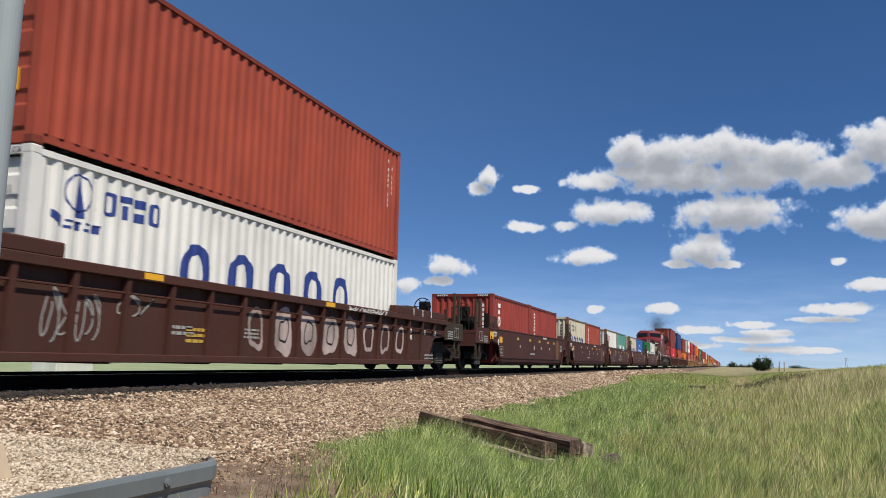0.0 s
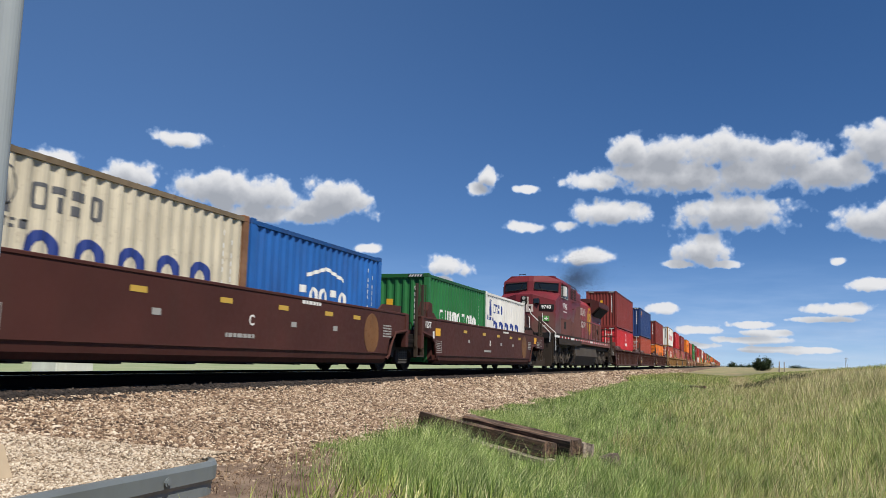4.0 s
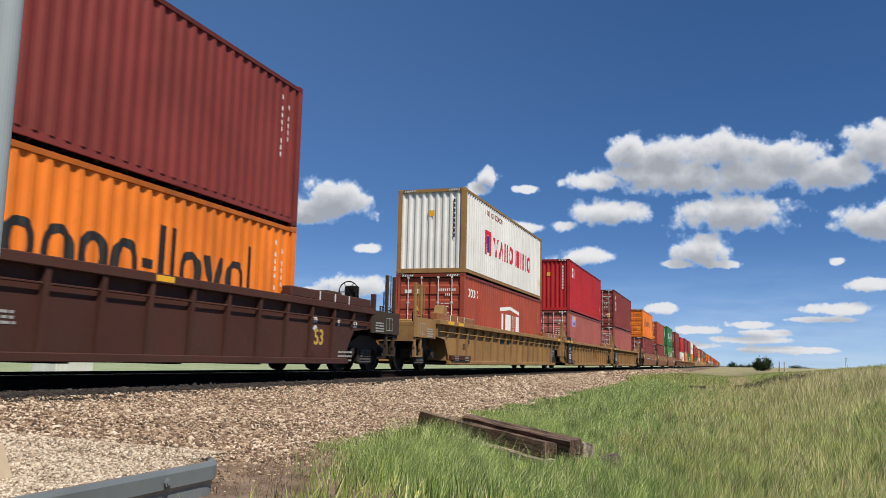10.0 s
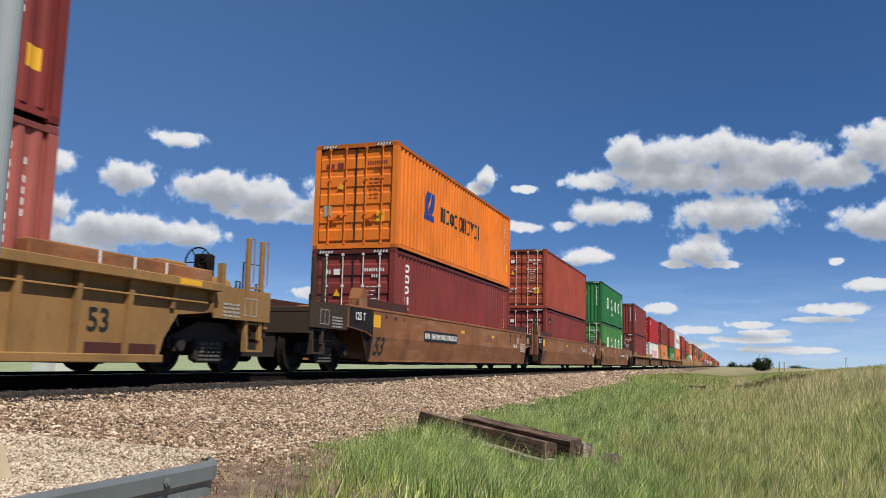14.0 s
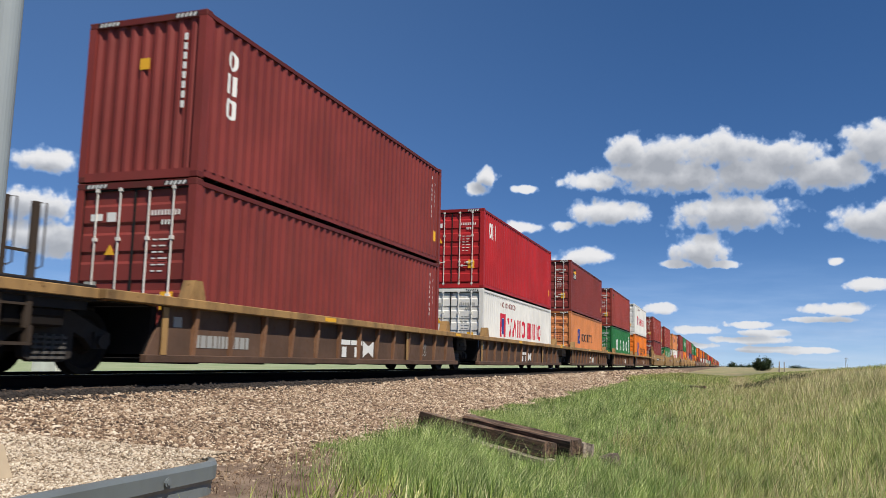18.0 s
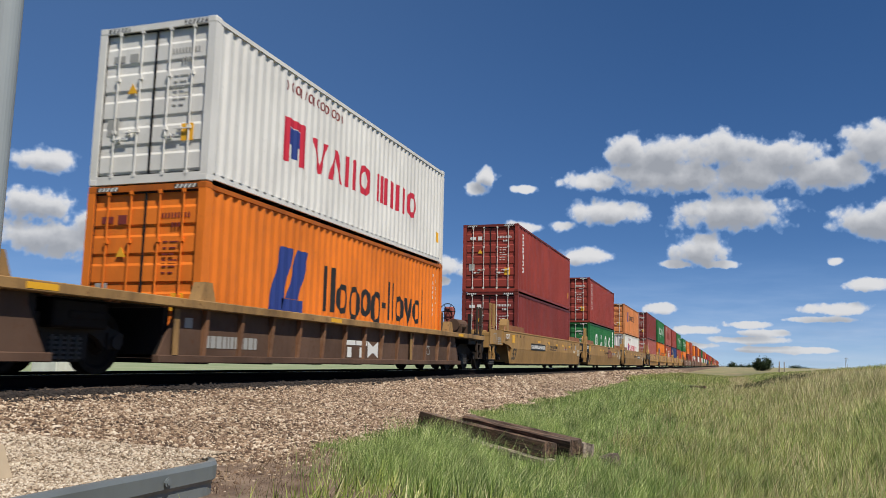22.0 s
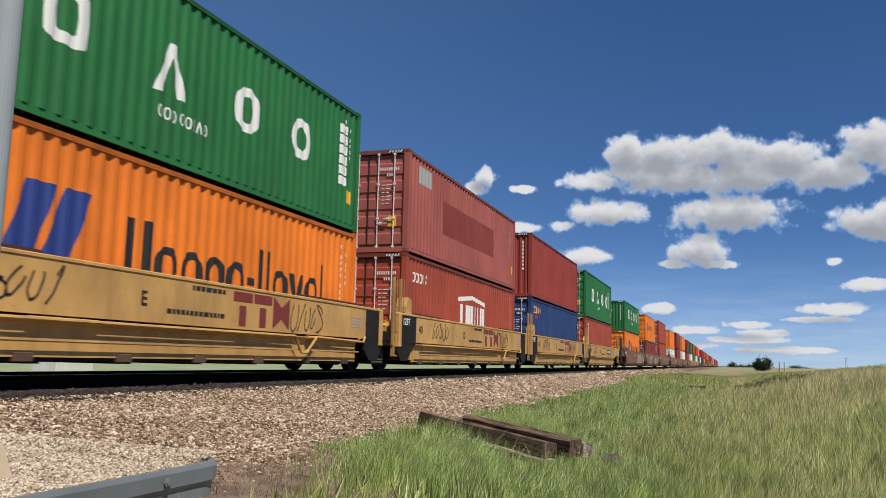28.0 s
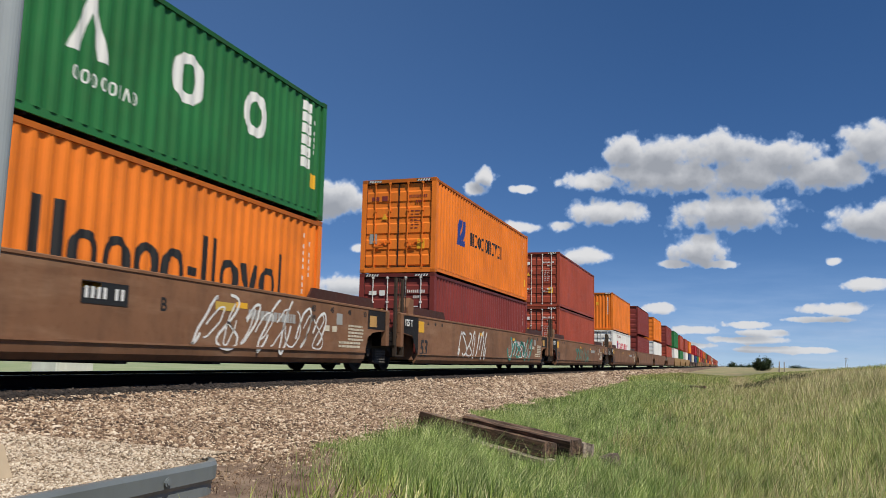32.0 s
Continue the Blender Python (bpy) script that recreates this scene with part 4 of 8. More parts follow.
def truck(parent, y, near=True):
    """A two-axle truck under a car: part with its wheels."""
    def frame_mesh():
        mb = MB()
        for s in (-1, 1):
            x0, x1 = (s * 1.02 - 0.06, s * 1.02 + 0.06)
            mb.prism([(-1.12, 0.42), (-1.12, 0.58), (-0.85, 0.66), (-0.35, 0.86), (0.35, 0.86), (0.85, 0.66), (1.12, 0.58), (1.12, 0.42), (0.78, 0.36), (0.62, 0.5),
                      (0.42, 0.58), (0.40, 0.24), (0.25, 0.18), (-0.25, 0.18), (-0.40, 0.24), (-0.42, 0.58), (-0.62, 0.5), (-0.78, 0.36)], x0, x1, "x")
            for ya in (-0.89, 0.89):
                mb.cyl((s * 1.12, ya, WR), 0.10, 0.12, "x", 10)
                mb.box(s * 1.08 - 0.05, s * 1.08 + 0.05, ya - 0.13, ya + 0.13, WR - 0.10, WR + 0.13)
        # the long inner block is added to close the view and keep the underside dark
        mb.box(-1.0, 1.0, -0.2, 0.2, 0.5, 0.72).box(-0.62, 0.62, -1.3, 1.3, 0.30, 0.95)
        return mb.mesh("truck frame")

    def spring_mesh():
        mb = MB()
        for k in range(5):
            z = 0.235 + k * 0.065
            mb.cyl((0, 0, z), 0.078, 0.034, "z", 10)
        mb.cyl((0, 0, 0.37), 0.035, 0.34, "z", 6)
        return mb.mesh("spring")
    t = part("truck", kept("truckframe", frame_mesh), TRUCK_PAINT, parent, "grimy cast steel two-axle truck", (0, y, 0))
    for ya in (-0.89, 0.89):
        if near:
            part("axle", kept("axle", lambda: MB().cyl((0, 0, 0), 0.08, 1.9, "x", 8).mesh("axle")), STEEL, t, at=(0, ya, WR))
        for s in (-1, 1):
            at = Matrix.Translation((s * 0.79, ya, WR)) @ (Matrix.Identity(4) if s > 0 else Matrix.Rotation(math.pi, 4, "Z"))
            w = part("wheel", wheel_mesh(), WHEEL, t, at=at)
            if near and s > 0:
                wheels.append((w, s * 0.79, ya, WR, WR))
    if near:
        sp = kept("spring", spring_mesh)
        for ya in (-0.22, -0.07, 0.07, 0.22):
            part("spring", sp, SPRING_PAINT, t, at=(1.06, ya, 0))
    return t


def side_poly(a, b, top, low):
    return [(-a, low), (a, low), (a + 0.12, low + 0.35), (a + 0.42, 0.92), (b, 1.0), (b, top), (-b, top), (-b, 1.0), (-a - 0.42, 0.92), (-a - 0.12, low + 0.35)]


def ladder(tall):
    """Two tall posts with rungs, a hanging step and thin grab irons."""
    def make():
        mb = MB()
        for y in (0, 0.46):
            mb.box(-0.035, 0.035, y - 0.05, y + 0.05, 0.58, tall - 0.06, 0.01)
            mb.tube([(0.0, y, tall - 0.08), (0.05, y + 0.12, tall - 0.06), (0.05, y + 0.12, tall - 0.85), (0.0, y + 0.04, tall - 0.9)], 0.012)
        for k in range(3):
            mb.box(-0.02, 0.03, 0.0, 0.46, 0.86 + k * 0.32, 0.89 + k * 0.32)
        mb.prism([(-0.05, 0.38), (0.51, 0.38), (0.51, 0.62), (0.44, 0.62), (0.44, 0.42), (0.02, 0.42), (0.02, 0.66), (-0.05, 0.66)], -0.03, 0.06, "x")
        return mb.mesh("ladder")
    return kept(("ladder", tall), make)


def brake_wheel(parent, y, m, x=0.55):
    def make():
        mb = MB().ring((0, 0, 0), 0.27, 0.016, "y", 20)
        for k in range(3):
            a = math.pi * k / 3
            mb.tube([(0.27 * math.cos(a), 0, 0.27 * math.sin(a)), (-0.27 * math.cos(a), 0, -0.27 * math.sin(a))], 0.012)
        return mb.mesh("brake wheel")
    part("brake_housing", kept("bh", lambda: MB().box(-0.16, 0.16, -0.12, 0.12, -0.35, 0.2, 0.03).box(-0.06, 0.06, -0.05, 0.05, -0.9, -0.3).mesh("brake housing")), m, parent, at=(x, y, 1.95))
    part("brake_wheel", kept("bw", make), STEEL, parent, "round hand brake wheel", (x, y - 0.2, 1.98))


def coupler(parent, y, s):
    def make():
        mb = MB().box(-0.09, 0.09, 0.0, 0.75, 0.76, 0.92)
        mb.prism([(-0.16, 0.7), (0.16, 0.7), (0.2, 0.9), (0.1, 1.06), (-0.02, 0.98), (-0.12, 1.0)], 0.68, 1.0, "z")
        mb.tube([(0.3, 0.0, 0.7), (0.32, 0.4, 0.42), (0.2, 0.8, 0.36), (0.1, 1.05, 0.45)], 0.03, 6)
        return mb.mesh("coupler")
    part("coupler", kept("coupler", make), STEEL, parent, at=Matrix.Translation((0, y, 0)) @ (Matrix.Identity(4) if s > 0 else Matrix.Rotation(math.pi, 4, "Z")))


CAR_WORDS = {"car_brown": "dark brown", "car_maroon": "maroon-brown", "car_tan": "weathered tan", "car_rust": "rusted dark brown", "car_sand": "sand-coloured",
             "car_ochre": "ochre yellow", "car_umber": "umber brown"}


def well_car(center, pitch, kind, colour, first=False, last=False, near=True, top_m=None, number=0):
    """One unit of an articulated double-stack well car; y = 0 is its middle."""
    rib = kind == "ribbed"
    top = 1.48 if colour != "car_rust" else 1.16
    low = 0.19
    a, b = pitch / 2 - 1.75, pitch / 2 - 0.42
    c = thing("well_car", f"{CAR_WORDS[colour]} steel container well car with {'ribbed' if rib else 'smooth'} sides", "railway car", "well cars of the train")
    m = P[colour]
    dm = P["car_black"] if colour == "car_rust" else m
    tm = P[top_m] if top_m else m
    key = (pitch, rib, top, colour == "car_ochre", colour == "car_tan")
    crease = colour == "car_sand" or (colour == "car_umber" and P["car_umber"] is not P["car_dusk"])
    key += (crease,)
    rib_m = P["car_dusk"] if colour == "car_rust" else m
    for s in (1, -1):
        fl = Matrix.Identity(4) if s > 0 else Matrix.Rotation(math.pi, 4, "Z")

        def plate():
            mb = MB()
            if rib and colour == "car_rust":
                mb.prism([(-a - 0.3, low), (a + 0.3, low), (a - 0.08, 0.88), (a - 0.08, top - 0.1), (0.08 - a, top - 0.1), (0.08 - a, 0.88)], 1.36, 1.40, "x")
            elif rib:
                mb.prism(side_poly(a, b, top - 0.1, low), 1.36, 1.40, "x")
            elif colour == "car_ochre":
                mb.prism(side_poly(a, b, top, 0.72)[:2] + side_poly(a, b, top, 0.72)[4:8], 1.40, 1.46, "x")
                mb.prism([(1.46, 0.76), (1.46, 0.70), (1.38, 0.64), (1.38, 0.24), (1.30, 0.24), (1.30, 0.76)], -a, a, "y")
            elif crease:
                mb.prism([(-a, 0.82), (a, 0.82), (a + 0.40, 0.92), (b, 1.0), (b, top), (-b, top), (-b, 1.0), (-a - 0.40, 0.92)], 1.40, 1.46, "x")
                mb.prism([(1.46, 0.83), (1.37, 0.24), (1.2, 0.24), (1.2, 0.83)], -a - 0.06, a + 0.06, "y")
                for e in (-1, 1):
                    mb.prism([(e * (a + 0.06), 0.24), (e * (a + 0.42), 0.93), (e * (a + 0.06), 0.93)], 1.34, 1.37, "x")
            else:
                mb.prism(side_poly(a, b, top, 0.45), 1.40, 1.46, "x")
                mb.prism([(1.46, 0.46), (1.43, 0.30), (1.36, low + 0.02), (1.2, low + 0.02), (1.2, 0.46)], -a, a, "y")
            return mb.mesh("side sill")
        part("side_sill", kept(("plate",) + key, plate), m, c, at=fl)
        part("top_chord", kept(("chord",) + key, lambda: MB().box(1.34 if rib else 1.36, (1.575 if colour in ("car_tan", "car_rust") else 1.52) if rib else 1.475, -b, b, top - 0.14 if rib else top - 0.04, top + (0.0 if rib else 0.02), 0.012).mesh("top chord")), tm, c, at=fl)
        if rib:
            part("bottom_chord", kept(("bot",) + key, lambda: MB().box(1.34, 1.47, -a - (0.05 if top > 1.3 else 0.3), a + (0.05 if top > 1.3 else 0.3), low - 0.01, low + 0.11, 0.012).mesh("bottom chord")), m, c, at=fl)
            n = int(round(2 * b / 1.02))
            rm = kept(("ribm",) + key, lambda: MB().prism([(1.40, low + 0.1), (1.44, low + 0.1), (1.50, top - 0.14), (1.40, top - 0.14)], -0.045, 0.045, "y").mesh("rib"))
            rs = kept(("ribs",) + key, lambda: MB().prism([(1.40, 1.0), (1.44, 1.0), (1.50, top - 0.14), (1.40, top - 0.14)], -0.045, 0.045, "y").mesh("rib"))
            if near:
                for k in range(n + 1):
                    y = -b + 0.1 + k * (2 * b - 0.2) / n
                    part("rib", rm if abs(y) < a else rs, rib_m, c, at=fl @ Matrix.Translation((0, y, 0)))
                if s > 0 and top > 1.3:
                    rr = kept(("rrod",) + key, lambda: MB().cyl((1.462, 0, top - 0.34), 0.016, 2 * b - 0.5, "y", 6).mesh("grab rod"))
                    part("grab_rod", rr, P["car_sand"] if colour == "car_tan" else m, c, "thin pale grab rod across the ribs")
                    for e in (-1, 1):
                        gm = kept(("guard",) + key, lambda: MB().box(1.22, 1.44, -1.9, 1.9, 0.0, 0.2, 0.02).mesh("end guard"))
                        g = part("end_guard", gm, P["car_brown"] if colour == "car_brown" else P["car_umber"], c, "raised steel guide beam", at=(0, e * (b - 2.0), top + 0.002))
                        for q in (-0.7, 0.0, 0.7):
                            part("tick", kept("tick", lambda: MB().box(1.441, 1.445, -0.02, 0.02, -0.12, 0.19).mesh("tick")), MARK_WHITE, g, at=(0, q, 0))
        else:
            if near:
                if s > 0 and colour == "car_maroon":
                    for e in (-1, 1):
                        part("arch_pipe", kept(("arch", e) + key, lambda: MB().tube([(1.47, e * (a - 0.1), low + 0.12), (1.48, e * (a + 0.06), low + 0.2), (1.48, e * (a + 0.16), low + 0.42), (1.48, e * (a + 0.46), 0.97), (1.48, e * (b - 0.12), 1.05), (1.47, e * (b - 0.06), 1.2)], 0.036, 6).mesh("arch pipe")), m, c, "bent pipe round the truck opening")
                sm = kept(("lip",) + key, lambda: (MB().box(1.36, 1.395, -a, a, 0.24, 0.285) if crease else MB().box(1.46, 1.475, -a, a, 0.44, 0.47)).mesh("lip"))
                part("lip", sm, m, c, at=fl)
                for e in (-1, 1):
                    pl = kept(("raise",) + key, lambda: MB().prism([(-1.7, 0.0), (1.7, 0.0), (1.5, 0.24 if colour != "car_ochre" else 0.07), (-1.5, 0.24 if colour != "car_ochre" else 0.07)], 1.30, 1.34, "x").mesh("end plate"))
                    if colour == "car_maroon":
                        pl = kept(("raise low", e), lambda: MB().prism([(-0.75, 0.0), (0.75, 0.0), (0.45, 0.17), (-0.75, 0.2)] if e < 0 else [(-0.75, 0.0), (0.75, 0.0), (0.75, 0.2), (-0.45, 0.17)], 1.30, 1.34, "x").mesh("end plate"))
                    part("end_plate", pl, P["car_brown"] if colour != "car_sand" else P["car_umber"], c, "raised brown steel end plate", at=fl @ Matrix.Translation((0, e * (b - (0.95 if colour == "car_maroon" else 2.3)), top + 0.01)))
    # platforms over the trucks, well ends and floor

    def deck():
        return MB().prism([(-1.34, 1.0), (-0.35, 1.0), (-0.35, 0.72), (0.35, 0.72), (0.35, 1.0), (1.34, 1.0), (1.34, 1.12), (-1.34, 1.12)], a + 0.15, b + 0.02, "y").mesh("end deck")
    for e in (0, 1):
        part("end_deck", kept(("deck",) + key, deck), dm, c, at=Matrix.Identity(4) if e else Matrix.Rotation(math.pi, 4, "Z"))
    for e in (-1, 1):
        part("well_end", kept(("wend",) + key, lambda: MB().box(-1.34, 1.34, -0.06, 0.06, 0.3, 1.15).mesh("well end")), dm, c, at=(0, e * (a + 0.04), 0))

    def cross():
        prof = [(-a, low + 0.05), (-a, low)]
        for k in range(7):
            y = -a + (k + 0.5) * 2 * a / 7
            prof += [(y - 0.12, low), (y - 0.12, low - 0.03), (y + 0.12, low - 0.03), (y + 0.12, low)]
        return MB().prism(prof + [(a, low), (a, low + 0.05)], -1.34, 1.34, "x").mesh("well floor")
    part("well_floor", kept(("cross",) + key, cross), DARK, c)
    truck(c, -pitch / 2, near)
    if last:
        truck(c, pitch / 2, near)
    for e, on in ((-1, first), (1, last)):
        if on:
            y0, y1 = sorted((e * b, e * (b + 1.75)))
            if colour in ("car_maroon", "car_brown", "car_tan") or not rib:
                def bed():
                    mb = MB().box(-1.40, 1.40, y0, y1, 1.22, 1.34, 0.015).box(-0.4, 0.4, y0, y1, 0.66, 1.22).box(-1.39, 1.39, *sorted((e * (b + 1.63), e * (b + 1.75))), 0.8, 1.22)
                    for x in (-1.43, 1.40):
                        mb.prism([(y0, 1.46), (y1, 1.46), (y1, 0.92), (y1 - 0.3 * e, 0.92), (y0, 0.92)] if e > 0 else [(y0, 1.46), (y1, 1.46), (y1, 0.92), (y0, 0.92)], x, x + 0.03, "x")
                    return mb.mesh("platform")
                part("platform", kept(("plat", e) + key, bed), GRIMY if colour == "car_brown" or (e < 0 and colour not in ("car_maroon", "car_tan", "car_sand")) else m, c, "deep end platform over the truck")
                if colour == "car_maroon":
                    part("air_reservoir", kept("ares", lambda: MB().cyl((0.75, 0, 1.66), 0.24, 1.3, "y", 14).box(0.5, 1.0, -0.45, -0.35, 1.34, 1.6).box(0.5, 1.0, 0.35, 0.45, 1.34, 1.6).mesh("air reservoir")), STEEL, c, "dark air reservoir lying on the platform", (0, e * (b + 0.75), 0))
                    part("brake_pipe", kept("bpipe", lambda: MB().tube([(0.3, -0.6, 1.34), (0.3, -0.6, 1.7), (1.1, -0.2, 1.8), (1.2, 0.4, 1.5), (1.2, 0.6, 1.34)], 0.025).box(-0.4, 0.1, -0.3, 0.3, 1.34, 1.8, 0.04).box(1.2, 1.38, 0.78, 0.9, 1.0, 2.0).mesh("brake pipes")), STEEL, c, at=(0, e * (b + 0.75), 0))
                for q in (0.85, 1.5):
                    part("hoop", kept("hoop", lambda: MB().tube([(1.3, -0.06, 1.34), (1.3, -0.06, 1.6), (1.3, 0.06, 1.6), (1.3, 0.06, 1.34)], 0.018).mesh("hoop")), STEEL, c, at=(0, e * (b + q), 0))
                part("outline_mark", kept("omark", lambda: MB().box(1.431, 1.434, -0.2, 0.2, 1.30, 1.315).box(1.431, 1.434, -0.2, 0.2, 1.0, 1.015).box(1.431, 1.434, -0.2, -0.185, 1.015, 1.3).box(1.431, 1.434, 0.185, 0.2, 1.015, 1.3).box(1.431, 1.434, 0.0, 0.012, 1.015, 1.3).mesh("outline mark")), MARK_GREY, c, "white outlined square stencil", (0, e * (b + 1.1), 0))
                car_bars(c, 4, 0.5, 0.035, 0.03, e * (b + 0.5) - 0.25, 1.15, MARK_GREY, 1.434)
                if colour == "car_maroon" and e < 0:
                    brake_wheel(c, -b - 1.55, STEEL, 0.95)
                if colour == "car_maroon":
                    square(c, e * (b - 0.2) - 0.25, 1.1, 0.46, 0.26, MARK_YELLOW, "orange-yellow placard")
            else:
                part("platform", kept(("plat", e) + key, lambda: MB().box(-1.42, 1.42, y0, y1, 0.98, 1.2, 0.015).box(-0.4, 0.4, y0, y1, 0.66, 1.0).box(-1.36, 1.36, y0 + 0.1, y1 - 0.1, 0.86, 1.0).box(-1.4, 1.4, *(sorted((e * (b + 1.62), e * (b + 1.75)))), 0.62, 1.0).mesh("platform")), dm, c, "flat end platform over the truck")
                if near and colour == "car_rust":
                    part("platform_rim", kept(("rim", e) + key, lambda: MB().box(1.40, 1.46, y0, y1, 1.02, 1.16, 0.01).mesh("platform rim")), tm, c, "rusty yellow deck edge")
            coupler(c, e * (b + 1.75), e)
            if near and e > 0 and colour != "car_maroon":
                brake_wheel(c, e * (b + 1.25), P["faded"] if colour.endswith(("sand", "rust")) else STEEL, 0.3)
                part("deck_box", kept("dbox", lambda: MB().box(-0.9, 0.2, -0.45, 0.35, 1.2, 1.95, 0.03).cyl((0.85, 0.0, 1.48), 0.2, 1.0, "y", 14).box(0.6, 1.1, -0.4, -0.32, 1.2, 1.5).box(0.6, 1.1, 0.32, 0.4, 1.2, 1.5).mesh("deck box")), m if colour != "car_brown" else GRIMY, c, "low equipment box and air reservoir", (0, e * (b + 0.55), 0))
                for x in (-1.3, 1.3):
                    part("handrail", kept(("hr", e, b, x), lambda: MB().tube([(x, e * (b + 1.6), 1.1), (x, e * (b + 1.6), 1.95), (x, e * (b + 1.0), 1.95), (x, e * (b + 1.0), 1.1)], 0.016).mesh("handrail")), STEEL, c)
                part("grab_post", kept(("gp", e, b), lambda: MB().box(1.28, 1.38, e * (b + 0.3) - 0.05, e * (b + 0.3) + 0.05, 1.1, 1.85).mesh("grab post")), dm, c)
    if near:
        if colour != "car_rust":
            part("end_post", kept("epost", lambda: MB().prism([(-0.2, 1.1), (0.2, 1.1), (0.2, 1.9), (-0.05, 1.95), (-0.2, 1.7)], 1.08, 1.38, "x").mesh("end post")), m, c, "upright steel box beside the ladder", (0, -b + 0.95, 0))
        for e in (-1, 1):
            if colour != "car_rust" and not (last if e > 0 else first):
                part("side_post", kept(("spost", top), lambda: MB().box(1.36, 1.5, -0.09, 0.09, 0.62, top, 0.012).mesh("side post")), m, c, at=(0, e * (b - 0.1), 0))
        part("skirt", kept("skirt", lambda: MB().box(0.6, 1.3, -0.5, 0.5, 0.62, 1.0, 0.03).cyl((1.2, 0.1, 0.8), 0.12, 0.7, "y", 10).mesh("skirt")), STEEL, c, "dark brake gear under the deck", (0, -pitch / 2 + 0.05 if not first else -b - 0.9, 0))
        lm = P["car_sand"] if colour == "car_ochre" else m if colour in ("car_tan", "car_sand") else GRIMY
        if first or colour != "car_rust":
            part("ladder", ladder(2.45 if colour != "car_rust" else 2.2), lm, c, "upright end ladder with grab irons", (1.36, -b - (1.55 if first else 0.1), 0))
        if last:
            part("ladder", ladder(2.45 if colour != "car_rust" else 2.2), lm, c, "upright end ladder with grab irons", (1.36, b + 1.05, 0))
        if colour != "car_rust":
            part("brake_box", kept("bbox", lambda: MB().box(-0.3, 0.3, -0.25, 0.25, 1.12, 1.5, 0.03).tube([(0.3, 0.1, 1.2), (0.6, 0.2, 1.35), (0.8, 0.0, 1.0)], 0.02).mesh("brake box")), dm, c, at=(0.3, -b + 0.5, 0))
        part("hose", kept("hose", lambda: MB().tube([(0.4, -0.5, 1.0), (0.5, -0.2, 0.85), (0.55, 0.1, 0.8), (0.5, 0.5, 1.0)], 0.03).mesh("hose")), DARK, c, at=(0.5, -pitch / 2, 0))
    movers.append((c, center, 0.0))
    c["half"] = b
    c["crease"] = crease
    return c


def car_text(c, s, size, y, z, m, x=1.462, slope=0.0):
    part("lettering", text_mesh(s, size, slope), m, c, at=Matrix.Translation((x, y, z)) @ ON_SIDE)


def car_bars(c, rows, w, h, gap, y, z, m, x=1.462):
    part("lettering", kept(("bars", rows, w, h, gap), lambda: bars(rows, w, h, gap).mesh("lettering")), m, c, "unreadable small stencilled lines", at=(x, y, z))


def car_panel(c, y0, y1, z0, z1, m, label, x=1.461):
    part("panel", MB().box(-0.002, 0.001, y0, y1, z0, z1), m, c, label, at=(x, 0, 0))


def car_scrawl(c, seed, y, z, w, h, n, m, x=1.463, r=0.018):
    part("graffiti", kept(("scr", seed, w, h, n, r), lambda: scrawl(seed, w, h, n, r).mesh("graffiti")), m, c, "sprayed looping graffiti strokes", at=(x, y, z))["kind"] = "stuff"


def square(c, y, z, w, h, m, label="", x=1.463):
    part("placard", kept(("sq", w, h), lambda: MB().box(-0.002, 0.002, 0, w, 0, h).mesh("placard")), m, c, label, at=(x, y, z))


# ---------------------------------------------------------------- the train, in order
L4, L2 = 12.192, 6.058
HC, ST = 2.896, 2.591
SPEED = 17.35
